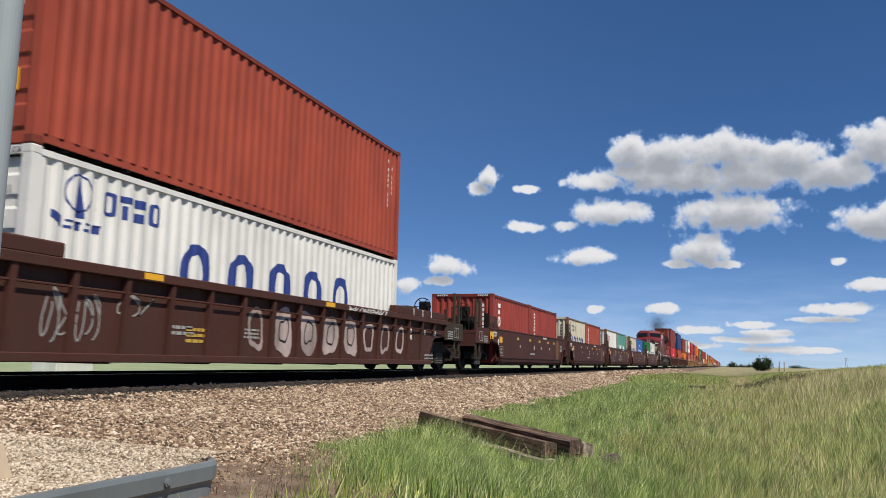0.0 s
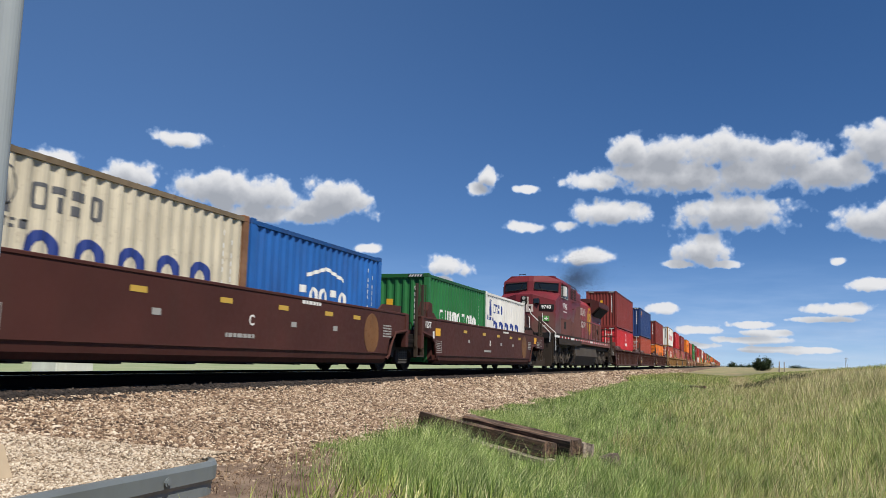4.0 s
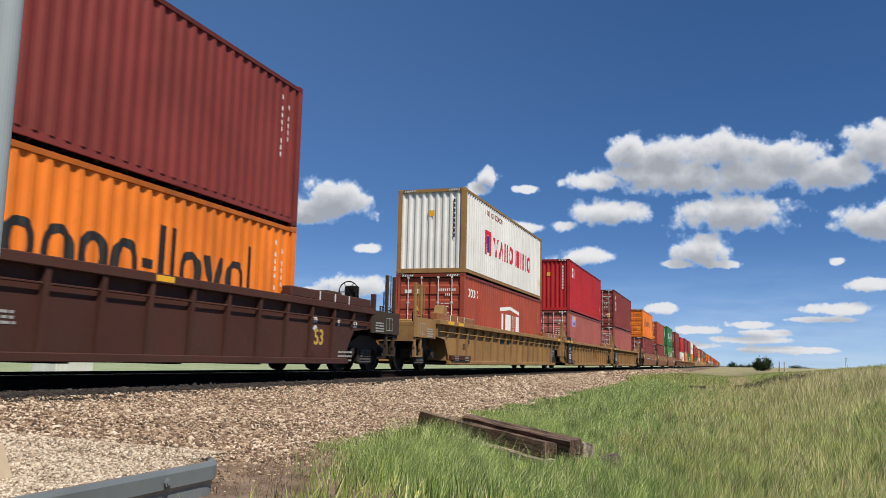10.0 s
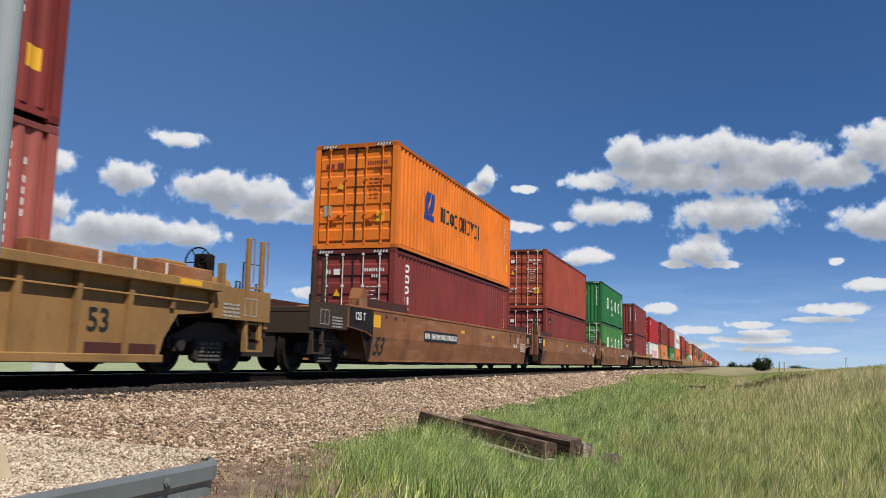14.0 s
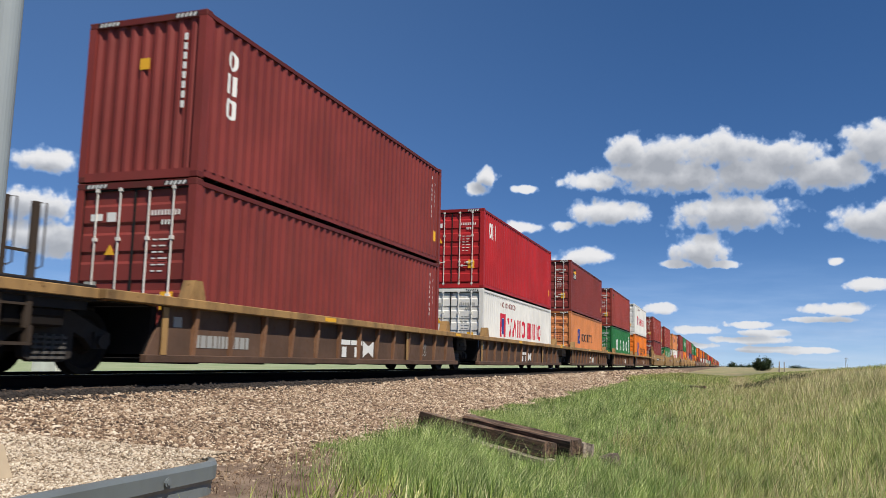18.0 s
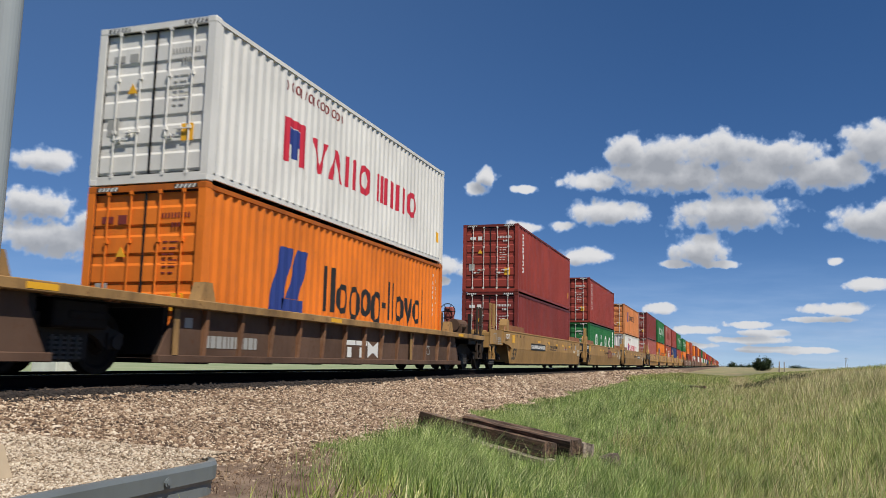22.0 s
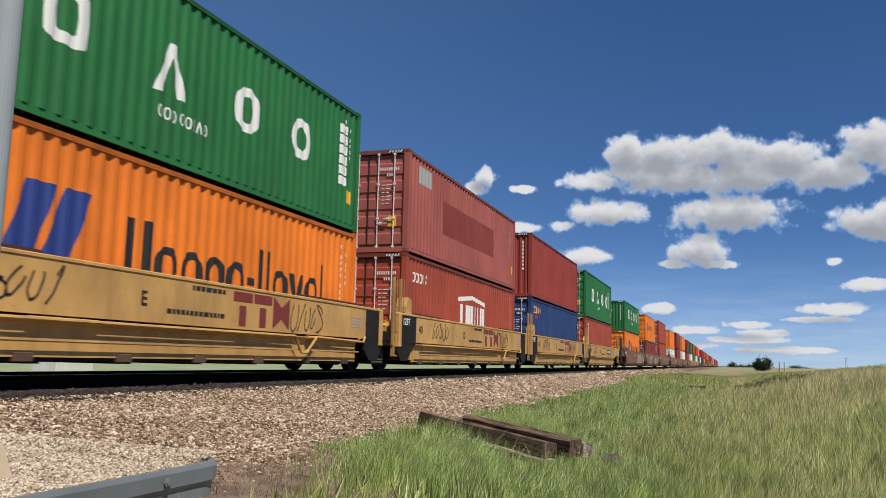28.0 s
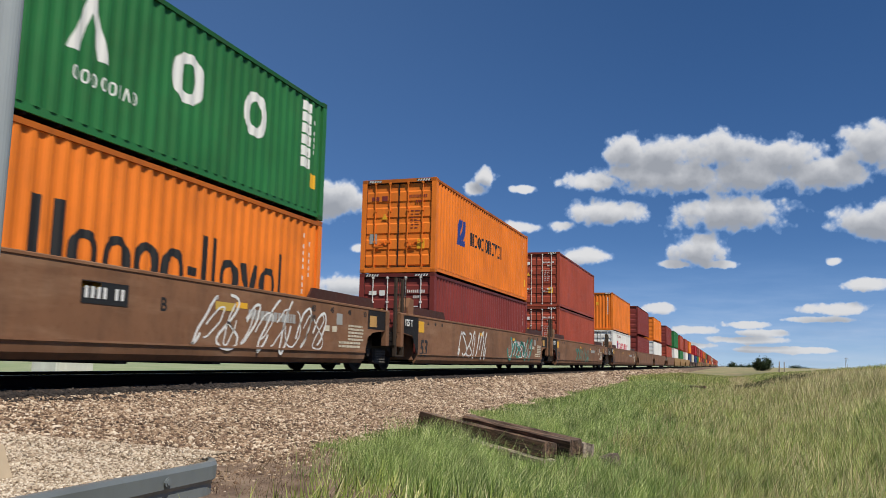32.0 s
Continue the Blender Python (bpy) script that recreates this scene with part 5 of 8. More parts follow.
# leading end of the stack, car pitch, car kind, colour, first/last of its set, lower and upper container (colour, height, doors to the fore, side design)
UNITS = [
    (-12.6, 19.9, "ribbed", "car_brown", 0, 0, ("white", HC, True, "plain"), ("redbrown", HC, True, "plain")),
    (7.80, 19.9, "ribbed", "car_brown", 0, 1, ("white", ST, True, "blue_word"), ("redbrown", HC, True, "plain")),
    (136.25, 19.85, "ribbed", "car_brown", 1, 0, ("coral", HC, True, "globe"), ("maroon", HC, False, "plain")),
    (156.05, 19.85, "ribbed", "car_brown", 0, 0, ("redbrown", HC, True, "plain"), ("blue", HC, False, "seaside")),
    (175.86, 19.85, "ribbed", "car_brown", 0, 1, ("orange", ST, True, "blue_orange"), ("maroon", HC, False, "plain")),
    (199.42, 19.75, "ribbed", "car_tan", 1, 0, ("redbrown", HC, True, "white_peak"), ("white", HC, False, "red_white")),
    (219.15, 19.75, "ribbed", "car_tan", 0, 0, ("faded", HC, True, "beacon"), ("red", HC, False, "three_white")),
    (238.92, 19.75, "ribbed", "car_tan", 0, 1, ("faded", HC, True, "plain"), ("maroon", HC, True, "column3")),
    (262.72, 19.40, "smooth", "car_umber", 1, 0, ("maroon", HC, True, "column"), ("orange", HC, True, "blue_orange_up")),
    (282.10, 19.40, "smooth", "car_umber", 0, 0, ("maroon", ST, True, "label"), ("redbrown", HC, True, "plain")),
    (301.53, 19.40, "smooth", "car_umber", 0, 1, ("leaf_green", HC, True, "wide_white"), ("green", HC, False, "wide_white")),
    (323.48, 17.60, "ribbed", "car_rust", 1, 0, ("maroon", HC, True, "plain"), ("maroon", HC, False, "column3")),
    (340.48, 17.60, "ribbed", "car_rust", 0, 0, ("white", ST, True, "red_white"), ("red", HC, True, "three_white")),
    (358.41, 17.60, "ribbed", "car_rust", 0, 0, ("amber", HC, True, "blue_orange_up"), ("maroon", HC, True, "sign")),
    (376.41, 17.60, "ribbed", "car_rust", 0, 0, ("green", HC, True, "wide_white"), ("brick", HC, True, "label")),
    (393.15, 17.60, "ribbed", "car_rust", 0, 1, ("orange", HC, True, "blue_orange"), ("white", HC, True, "red_white")),
    (415.12, 19.45, "smooth", "car_sand", 1, 0, ("maroon", HC, True, "plain"), ("brick", HC, True, "column")),
    (434.60, 19.45, "smooth", "car_sand", 0, 0, ("green", ST, True, "wide_white"), ("brick", HC, True, "column")),
    (454.00, 19.45, "smooth", "car_sand", 0, 1, ("white", ST, False, "red_white"), ("amber", ST, True, "blue_orange_up")),
    (476.10, 15.22, "smooth", "car_ochre", 1, 0, ("faded", HC, True, "column"), ("maroon", HC, True, "plain")),
    (491.02, 15.22, "smooth", "car_ochre", 0, 0, ("orange", HC, True, "blue_orange"), ("green", HC, True, "wide_white")),
    (506.45, 15.22, "smooth", "car_ochre", 0, 0, ("redbrown", HC, True, "white_peak"), ("faded", HC, True, "patch")),
    (521.75, 15.22, "smooth", "car_ochre", 0, 0, ("blue", HC, True, "seaside"), ("brick", HC, False, "plain")),
    (537.12, 15.22, "smooth", "car_ochre", 0, 1, ("redbrown", HC, True, "column"), ("green", HC, True, "wide_bar")),
    (558.66, 19.55, "smooth", "car_umber", 1, 0, ("orange", HC, True, "blue_orange"), ("green", ST, False, "wide_white")),
    (578.15, 19.55, "smooth", "car_umber", 0, 0, ("maroon", ST, True, "plain"), ("orange", HC, True, "blue_orange_up")),
    (597.80, 19.55, "smooth", "car_umber", 0, 1, ("redbrown", HC, True, "plain"), ("redbrown", HC, True, "plain")),
    (619.70, 19.45, "smooth", "car_umber", 1, 0, ("white", ST, True, "red_white"), ("orange", HC, False, "plain")),
]
# single-level part of the train: pairs of short containers in low cars
SHORT = [(29.60, ("brick", "column2"), ("brick", "column")), (45.20, ("cream", "blue_word"), ("redbrown", "column")),
         (60.75, ("white", "red_word"), ("teal", "white_word")), (76.15, ("cream", "blue_word"), ("sky", "wave")), (91.85, ("green", "white_word"), ("white", "blue_word"))]
cars = {}
for k, (u, pitch, kind, colour, f, l, low, up) in enumerate(UNITS):
    mid = u + L4 / 2
    if k == 24:
        P["car_umber"] = P["car_dusk"]    # the later cars are duller
    cars[k] = well_car(mid, pitch, kind, colour, f, l, True, "yellow_rail" if colour in ("car_rust",) else None)
    base = 0.30
    container(u, base, L4, low[1], low[0], low[2], low[3], post="cream" if low[0] == "white" and not low[2] else None)
    container(u, base + low[1] + 0.012, L4, up[1], up[0], up[2], up[3], post="car_tan" if up[0] == "white" and not up[2] else None)
short_cars = {}
for k, (u, one, two) in enumerate(SHORT):
    short_cars[k] = well_car(u + 6.13, 15.55, "smooth", "car_maroon", k == 0, k == len(SHORT) - 1)
    container(u, 0.23, L2, ST, one[0], False, one[1], post="car_dusk" if one[0] in ("cream", "white") else None)
    container(u + L2 + 0.08, 0.23, L2, ST, two[0], True, two[1])

# the far rest of the train, never nearer than a few hundred metres
rnd = random.Random(5)
u, k = 619.70 + 19.45, 0
pool = ["maroon"] * 5 + ["redbrown"] * 6 + ["orange"] * 4 + ["green"] * 3 + ["white"] * 2 + ["red"] * 2 + ["blue"] * 2 + ["faded", "cream"]
lower_seq = ["maroon", "white", "redbrown", "white", "green"]
upper_seq = ["maroon", "orange", "maroon", "green", "redbrown"]
while u < 1560:
    f, l = k % 3 == 2, k % 3 == 1
    col = ("car_umber", "car_sand", "car_rust", "car_tan")[(k // 3) % 4]
    well_car(u + L4 / 2, 19.5, "ribbed" if col in ("car_rust", "car_tan") else "smooth", col, f, l, False)
    lo = lower_seq[k] if k < 5 else rnd.choice(pool)
    hi = upper_seq[k] if k < 5 else rnd.choice(pool)
    container(u, 0.30, L4, HC, lo, True, "none", near=False)
    if k % 9 != 7:
        container(u, 0.30 + HC + 0.012, L4, HC, hi, True, "none", near=False)
    u += 19.5 if not l else 22.6
    k += 1

# ---------------------------------------------------------------- stencils, placards and paint on the cars


def blocks(c, kinds, y, z, h, w, gap, s, m, x=1.463, label="large block lettering"):
    def make():
        mb = MB()
        word(mb, kinds, 0, 0, h, w, gap, s, lambda b, ya, yb, a0, a1, b0, b1: b.prism([(ya, a0), (yb, b0), (yb, b1), (ya, a1)], -0.001, 0.003, "x"))
        return mb.mesh("lettering")
    tagged(part("lettering", kept(("blk", kinds, h, w, gap, s), make), m, c, label, at=(x, y, z)), kind="stuff")


def bay(b, y):
    """Start of the writing in the bay between two ribs that holds y."""
    n = int(round(2 * b / 1.02))
    step = (2 * b - 0.2) / n
    k = int((y + b - 0.1) / step)
    return -b + 0.1 + k * step + 0.24


def plate_board(c, y, z, w, h, x=1.463):
    b = part("number_panel", kept(("npl", w, h), lambda: MB().box(-0.002, 0.002, 0, w, 0, h).box(0.002, 0.004, 0, w, 0, 0.015).box(0.002, 0.004, 0, w, h - 0.015, h).mesh("number panel")), MARK_BLACK, c, "black panel with a row of white bars", at=(x, y, z))
    def make():
        mb = MB()
        n = int(w / 0.115)
        for k in range(n):
            if k != 4:
                mb.box(0, 0.003, 0.06 + k * (w - 0.1) / n, 0.06 + k * (w - 0.1) / n + 0.06, h * 0.24, h * 0.76)
        return mb.mesh("white bars")
    tagged(part("white_bars", kept(("npb", w, h), make), MARK_WHITE, b, at=(0.003, 0, 0)), kind="stuff")


for k, unit in enumerate(UNITS):
    pitch, kind, colour = unit[1:4]
    c = cars[k]
    a, b = pitch / 2 - 1.75, pitch / 2 - 0.42
    if colour == "car_brown":
        x = 1.403
        car_text(c, "20", 0.17, a - 1.55, 1.02, MARK_WHITE, x)
        car_text(c, "40", 0.17, a - 1.55, 0.84, MARK_WHITE, x)
        if k > 1:
            car_text(c, "53", 0.44, bay(b, a - 1.1), 0.58, MARK_GOLD, x)
        car_bars(c, 3, 0.7, 0.04, 0.05, a - 0.35, 0.42, MARK_GREY, x)
        car_bars(c, 3, 0.55, 0.035, 0.03, -1.4, 0.75, MARK_GREY, x)
        car_bars(c, 2, 0.6, 0.05, 0.04, -3.4, 0.7, MARK_GREY, x)
        car_bars(c, 1, 0.9, 0.1, 0.04, -a + 0.5, 0.68, MARK_GREY, x)
        car_text(c, "53", 0.2, b - 0.95, 1.0, MARK_WHITE, x)
        car_text(c, "8", 0.2, b - 1.75, 1.0, MARK_WHITE, x)
        if not unit[4]:
            car_text(c, "125T", 0.40, -a + 0.12, 0.45, MARK_GOLD, x)
            car_bars(c, 2, 0.5, 0.03, 0.03, -a + 0.15, 0.95, MARK_GREY, x)
        if k > 1:
            car_scrawl(c, 600 + k, -a + 1.25, 0.5, 0.6, 0.55, 5, MARK_WORN, x + 0.002, 0.01)
        for y in (-4.2, 1.5):
            square(c, y, 1.37, 0.42, 0.09, MARK_YELLOW, "yellow reflector strip", 1.521)
        part("door_spot", MB().box(-0.002, 0.002, 0, 0.45, 0, 0.12), P["car_maroon"], c, at=(1.404, a - 1.9, 0.33))
    elif colour == "car_tan":
        x = 1.403
        if not unit[4]:
            part("panel", MB().box(1.39, 1.505, -a - 0.02, -a + 1.12, 0.3, 1.34, 0.004), P["car_black"], c, "black painted end panel")
            part("panel", MB().box(1.215, 1.448, -a - 0.1, -a + 1.12, 1.49, 1.69, 0.004), P["car_black"], c, "black painted end panel")
            car_text(c, "125T", 0.36, -a + 0.1, 0.52, MARK_WHITE, 1.512)
            car_text(c, "3   48", 0.17, -a + 0.18, 1.0, MARK_WHITE, 1.512)
            car_bars(c, 2, 0.75, 0.03, 0.03, -a + 0.15, 0.92, MARK_GREY, 1.512)
        part("panel", MB().box(1.39, 1.512, -a, -a + 1.95, 0.31, 0.46, 0.004), P["car_maroon"], c, "dark red repaired sill plate")
        car_bars(c, 3, 0.35, 0.02, 0.03, -a + 0.3, 0.41, MARK_GREY, 1.514)
        car_bars(c, 3, 0.35, 0.02, 0.03, -a + 1.35, 0.41, MARK_GREY, 1.514)
        car_text(c, "40", 0.17, bay(b, -a + 1.9) - 0.28, 1.02, MARK_BLACK, 1.50)
        car_text(c, "20", 0.17, bay(b, -a + 1.9) - 0.28, 0.84, MARK_BLACK, 1.495)
        car_bars(c, 3, 0.6, 0.035, 0.03, -a + 1.4, 0.8, MARK_BLACK, x)
        if unit[5]:
            car_text(c, "53", 0.44, bay(b, a - 1.2), 0.6, MARK_BLACK, x)
            car_panel(c, a - 1.5, a - 0.05, 0.28, 0.45, P["car_maroon"], "dark red repair paint", x)
        else:
            car_panel(c, a - 0.9, a + 0.35, 0.3, 1.3, P["car_black"], "black painted end panel", x)
            car_text(c, "53", 0.17, a - 0.15, 1.1, MARK_WHITE, x + 0.004)
            car_bars(c, 5, 0.8, 0.035, 0.04, a - 0.8, 0.9, MARK_GREY, x + 0.004)
        if unit[4]:
            car_bars(c, 1, 1.5, 0.16, 0.0, -2.2, 0.95, MARK_BLACK, x)
        else:
            blocks(c, "ttx", 0.6, 0.55, 0.5, 0.5, 0.1, 0.14, MARK_DKRED, x, "faded dark red block lettering")
        for y in (-a - 0.6, -a + 0.4, a + 0.2):
            square(c, y, 1.37, 0.55, 0.09, MARK_YELLOW, "yellow reflector strip", 1.576)
    elif colour == "car_rust":
        x = 1.403
        blocks(c, "ttx", -1.0, 0.33, 0.38, 0.6, 0.05, 0.15, MARK_WHITE, x + 0.03 if False else x, "worn white block lettering")
        if unit[4] or unit[5]:
            car_bars(c, 1, 1.6, 0.2, 0.0, -a + 0.9, 0.42, MARK_GREY, x)
        square(c, -a + 0.35, 0.72, 0.2, 0.16, MARK_GREY, "", x)
        car_scrawl(c, 50 + k, 4.1, 0.4, 0.5, 0.35, 3, MARK_GREY, x + 0.002, 0.01)
        for y in (-a, -2.0, 2.9, a - 0.3):
            part("pale_post", MB().box(0, 0.012, 0, 0.13, 0.3, 1.0), P["yellow_rail"], c, "worn yellow post", at=(1.462, y, 0)) if y in (-a, 2.9) else square(c, y, 1.05, 0.5, 0.08, MARK_YELLOW, "yellow reflector strip", 1.577)
        part("lift_bracket", MB().prism([(-0.22, 0), (0.22, 0), (0.1, 0.32), (-0.1, 0.32)], 1.2, 1.42, "x"), P["yellow_rail"], c, "steel guide bracket on the rail", at=(0, -a + 0.9, 1.16))
        part("lift_bracket", MB().prism([(-0.22, 0), (0.22, 0), (0.1, 0.32), (-0.1, 0.32)], 1.2, 1.42, "x"), P["yellow_rail"], c, "steel guide bracket on the rail", at=(0, a - 0.6, 1.16))
    elif colour in ("car_umber", "car_sand"):
        x = 1.463
        ink = MARK_BLACK
        if not unit[4] or colour == "car_umber":
            if c["crease"]:
                leg = MB().prism([(-b + 0.02, 1.455), (-a + 0.02, 1.455), (-a + 0.02, 0.84), (-a - 0.38, 0.94), (-b + 0.02, 1.02)], -0.002, 0.001, "x")
                part("panel", MB().prism([(1.462, 0.83), (1.373, 0.245), (1.33, 0.245), (1.33, 0.83)], -a - 0.07, -a + 0.03, "y").prism([(-a - 0.06, 0.25), (-a - 0.41, 0.92), (-a - 0.06, 0.92)], 1.365, 1.374, "x"), P["car_black"], c, "black painted foot of the side")
            else:
                leg = MB().prism([(-b + 0.02, 1.455), (-a + 0.02, 1.455), (-a + 0.02, 0.47), (-a - 0.06, 0.47), (-a - 0.14, 0.56), (-a - 0.43, 0.94), (-b + 0.02, 1.02)], -0.002, 0.001, "x")
            part("panel", leg, P["car_black"], c, "black painted end of the side", at=(x, 0, 0))
        car_text(c, "125 T", 0.24, -b + 0.24, 1.18, MARK_WHITE, 1.504)
        if not unit[5]:
            car_panel(c, a + 0.1, b - 0.02, 1.0, 1.46, P["car_black"], "black painted end panel", x)
        else:
            car_scrawl(c, 400 + k, a - 0.3, 0.72, 1.0, 0.6, 6, MARK_BLACK, 1.466, 0.02)
        square(c, -a + 0.05, 1.05, 0.42, 0.3, MARK_YELLOW, "yellow warning placard")
        if c["crease"]:
            part("lettering", text_mesh("53", 0.62, 0.22), ink, c, at=Matrix.Translation((1.396, -a + 0.14, 0.40)) @ Matrix.Rotation(radians(8.7), 4, "Y") @ ON_SIDE)
        else:
            car_text(c, "53", 0.62, -a + 0.14, 0.42, ink, slope=0.22)
        for q, t in enumerate(("53", "48", "45")):
            car_text(c, t, 0.14, -a + 0.75 + q * 0.6, 1.28, ink)
            car_text(c, t, 0.16, a - 0.15 - q * 0.85, 1.26, ink)
        car_text(c, "40", 0.18, a - 2.7, 1.24, ink)
        car_text(c, "20", 0.18, a - 2.7, 1.04, ink)
        square(c, a - 1.55, 1.02, 0.28, 0.24, MARK_GREY)
        square(c, a - 2.1, 0.86, 0.22, 0.12, P["cream"])
        square(c, a - 1.75, 0.86, 0.22, 0.12, P["cream"])
        square(c, a + 0.2, 1.05, 0.4, 0.26, P["car_ochre"], "ochre placard", x + 0.004)
        car_bars(c, 5, 0.8, 0.045, 0.03, a - 0.95, 1.0, P["cream"])
        if not c["crease"]:
            car_bars(c, 2, 1.1, 0.05, 0.03, a - 1.4, 0.62, P["cream"])
        square(c, -1.0 - k % 2, 1.15, 0.35, 0.1, MARK_YELLOW, "yellow placard")
        square(c, 2.6, 1.12, 0.35, 0.1, MARK_YELLOW, "yellow placard")
        if k in (8, 16, 18, 10):
            plate_board(c, {8: -4.4, 16: -4.6, 18: 2.2, 10: 2.8}[k], 0.82, 3.0 if k in (8, 16) else 2.2, 0.29)
        else:
            car_bars(c, 1, 1.7, 0.17, 0.0, 3.0, 0.95, MARK_GREY)
        if colour == "car_sand":
            car_text(c, "LD LMT 118,000 PER UNIT", 0.17, -0.6, 0.98, ink)
            car_bars(c, 1, 1.6, 0.04, 0.0, -0.6, 0.89, ink)
            blocks(c, "x", 3.4, 0.90, 0.26, 0.26, 0.0, 0.1, MARK_DKRED, label="small dark red crossed mark")
            car_bars(c, 1, 0.8, 0.05, 0.0, 3.1, 0.97, MARK_GREY)
            for q in (-3.2, 0.9, 4.4):
                square(c, q, 1.16 - 0.05 * (q > 0), 0.5, 0.09, MARK_YELLOW, "yellow reflector strip", 1.464)
            part("outline_box", kept("obox", lambda: MB().box(0, 0.003, 0, 0.015, 0, 0.36).box(0, 0.003, 0.3, 0.315, 0, 0.36).box(0, 0.003, 0.015, 0.3, 0, 0.015).box(0, 0.003, 0.015, 0.3, 0.345, 0.36).mesh("outline box")), ink, c, "black outlined square stencil", at=(x, -1.25, 0.84))
        if k == 17:
            blocks(c, "ttx", 0.6, 0.7, 0.55, 0.62, 0.08, 0.17, MARK_DKRED, label="large dark red block lettering")
            car_bars(c, 1, 1.2, 0.1, 0.0, 0.6, 1.34, ink)
        if k in (24,):
            car_scrawl(c, 81, 1.4, 0.36, 4.6, 1.02, 7, MARK_WHITE, r=0.026)
            car_scrawl(c, 86, 1.7, 0.45, 4.2, 0.8, 8, MARK_WHITE, r=0.016)
            plate_board(c, -1.0, 0.95, 0.9, 0.3)
            car_text(c, "B", 0.28, 0.6, 0.95, MARK_BLACK)
            square(c, 2.0, 1.05, 0.55, 0.14, MARK_GOLD, "worn yellow paint patch")
        if k in (25,):
            car_scrawl(c, 82, -4.5, 0.35, 3.4, 0.95, 7, MARK_WHITE, r=0.035)
            car_scrawl(c, 84, 1.8, 0.4, 4.2, 0.85, 6, MARK_TEAL, r=0.06)
            car_scrawl(c, 85, 1.9, 0.42, 4.0, 0.8, 7, MARK_WHITE, 1.466, r=0.02)
        if k in (26,):
            car_scrawl(c, 87, -2.5, 0.4, 4.8, 0.8, 8, MARK_TEAL, r=0.04)
    elif colour == "car_ochre":
        x = 1.463
        ink = MARK_BLACK
        part("end_paint", MB().box(-0.002, 0.002, 0, b - a - 0.02, 0.73, 1.47), P["car_black"], c, "black painted car end", at=(x, -b + 0.01, 0))
        if not unit[5]:
            part("end_paint", MB().box(-0.002, 0.002, 0, b - a - 0.4, 0.73, 1.47), P["car_black"], c, "black painted car end", at=(x, a + 0.38, 0))
        car_text(c, "125T", 0.24, -b + 0.24, 1.2, MARK_WHITE, 1.504)
        car_text(c, "40", 0.3, -a + 0.2, 1.02, ink)
        car_text(c, "ABCDE"[(23 - k + 1) % 5], 0.3, -1.6, 1.0, ink)
        if k != 23:
            blocks(c, "ttx", 0.75, 0.82, 0.58, 0.6, 0.06, 0.17, MARK_DKRED, label="large dark red block lettering")
        else:
            plate_board(c, 1.6, 0.98, 1.7, 0.3)
        car_scrawl(c, 100 + k, -a + 1.3, 0.86, 1.5, 0.56, 5, MARK_BLACK, r=0.016)
        car_scrawl(c, 130 + k, 2.75, 0.78, 1.3, 0.62, 5, MARK_BLACK, r=0.014)
        car_bars(c, 1, 1.5, 0.07, 0.0, -1.0, 0.92, ink)
        car_bars(c, 1, 0.9, 0.07, 0.0, -0.4, 1.32, ink)
        car_bars(c, 4, 0.55, 0.035, 0.03, a - 0.4, 1.2, MARK_GREY)
        for y in (-3.6, 0.9, 3.4):
            part("lug", kept("lug", lambda: MB().prism([(1.38, -0.03), (1.5, -0.03), (1.5, 0.0), (1.38, 0.05)], 0, 1.2, "y").mesh("lug")), P["car_ochre"], c, "narrow welded drip lip", at=(0, y, 0.72))
        if not unit[5]:
            part("train_pipe", kept("tpipe", lambda: MB().tube([(1.50, -a + 0.4, 0.70), (1.50, a - 3.0, 0.71), (1.50, a - 2.72, 0.40), (1.50, a - 2.5, 0.40), (1.50, a - 2.1, 0.72), (1.50, a + 0.2, 0.68), (1.47, a + 0.34, 0.8)], 0.026, 6).mesh("train pipe")), P["car_ochre"], c, "bent pipe along the lower sill")
        for e in (-1, 1):
            if e < 0 or not unit[5]:
                part("end_leg", kept(("oleg", e), lambda: MB().prism([(e * (a + 0.36), 0.74), (e * (b - 0.02), 0.74), (e * (b - 0.02), 0.5), (e * (b - 0.25), 0.27), (e * (a + 0.62), 0.27), (e * (a + 0.36), 0.5)], 1.40, 1.46, "x").mesh("end leg")), P["car_black"], c, "black painted leg beside the truck")
        for q in range(7):
            part("bracket", kept("brk", lambda: MB().box(1.25, 1.41, 0, 0.3, -0.06, 0.06, 0.01).mesh("bracket")), P["car_rust"], c, at=(0, -a + 0.4 + q * (2 * a - 1.1) / 6, 0.24))
# the first car carries sprayed chalky shapes over the whole side


def spray_blob(seed, w, h, hole=0.0):
    """A filled, uneven rounded shape, its middle left open if hole is given."""
    rnd = random.Random(seed)
    n = 22
    ph = [rnd.uniform(0, 6.28) for _ in range(3)]
    rim = []
    for k in range(n):
        q = 2 * math.pi * k / n
        r = 1 + 0.10 * math.sin(2 * q + ph[0]) + 0.07 * math.sin(3 * q + ph[1]) + 0.05 * math.sin(5 * q + ph[2])
        p = 3.2
        f = (abs(math.cos(q)) ** p + abs(math.sin(q)) ** p) ** (-1 / p)
        rim.append((w / 2 * r * f * math.cos(q), h / 2 * r * f * math.sin(q)))
    mb = MB()
    if not hole:
        return mb.prism(rim, -0.001, 0.002, "x")
    vs = [(0.002, y, z) for y, z in rim] + [(0.002, y * hole, z * hole) for y, z in rim]
    return mb.add(vs, [(k, (k + 1) % n, (k + 1) % n + n, k + n) for k in range(n)])


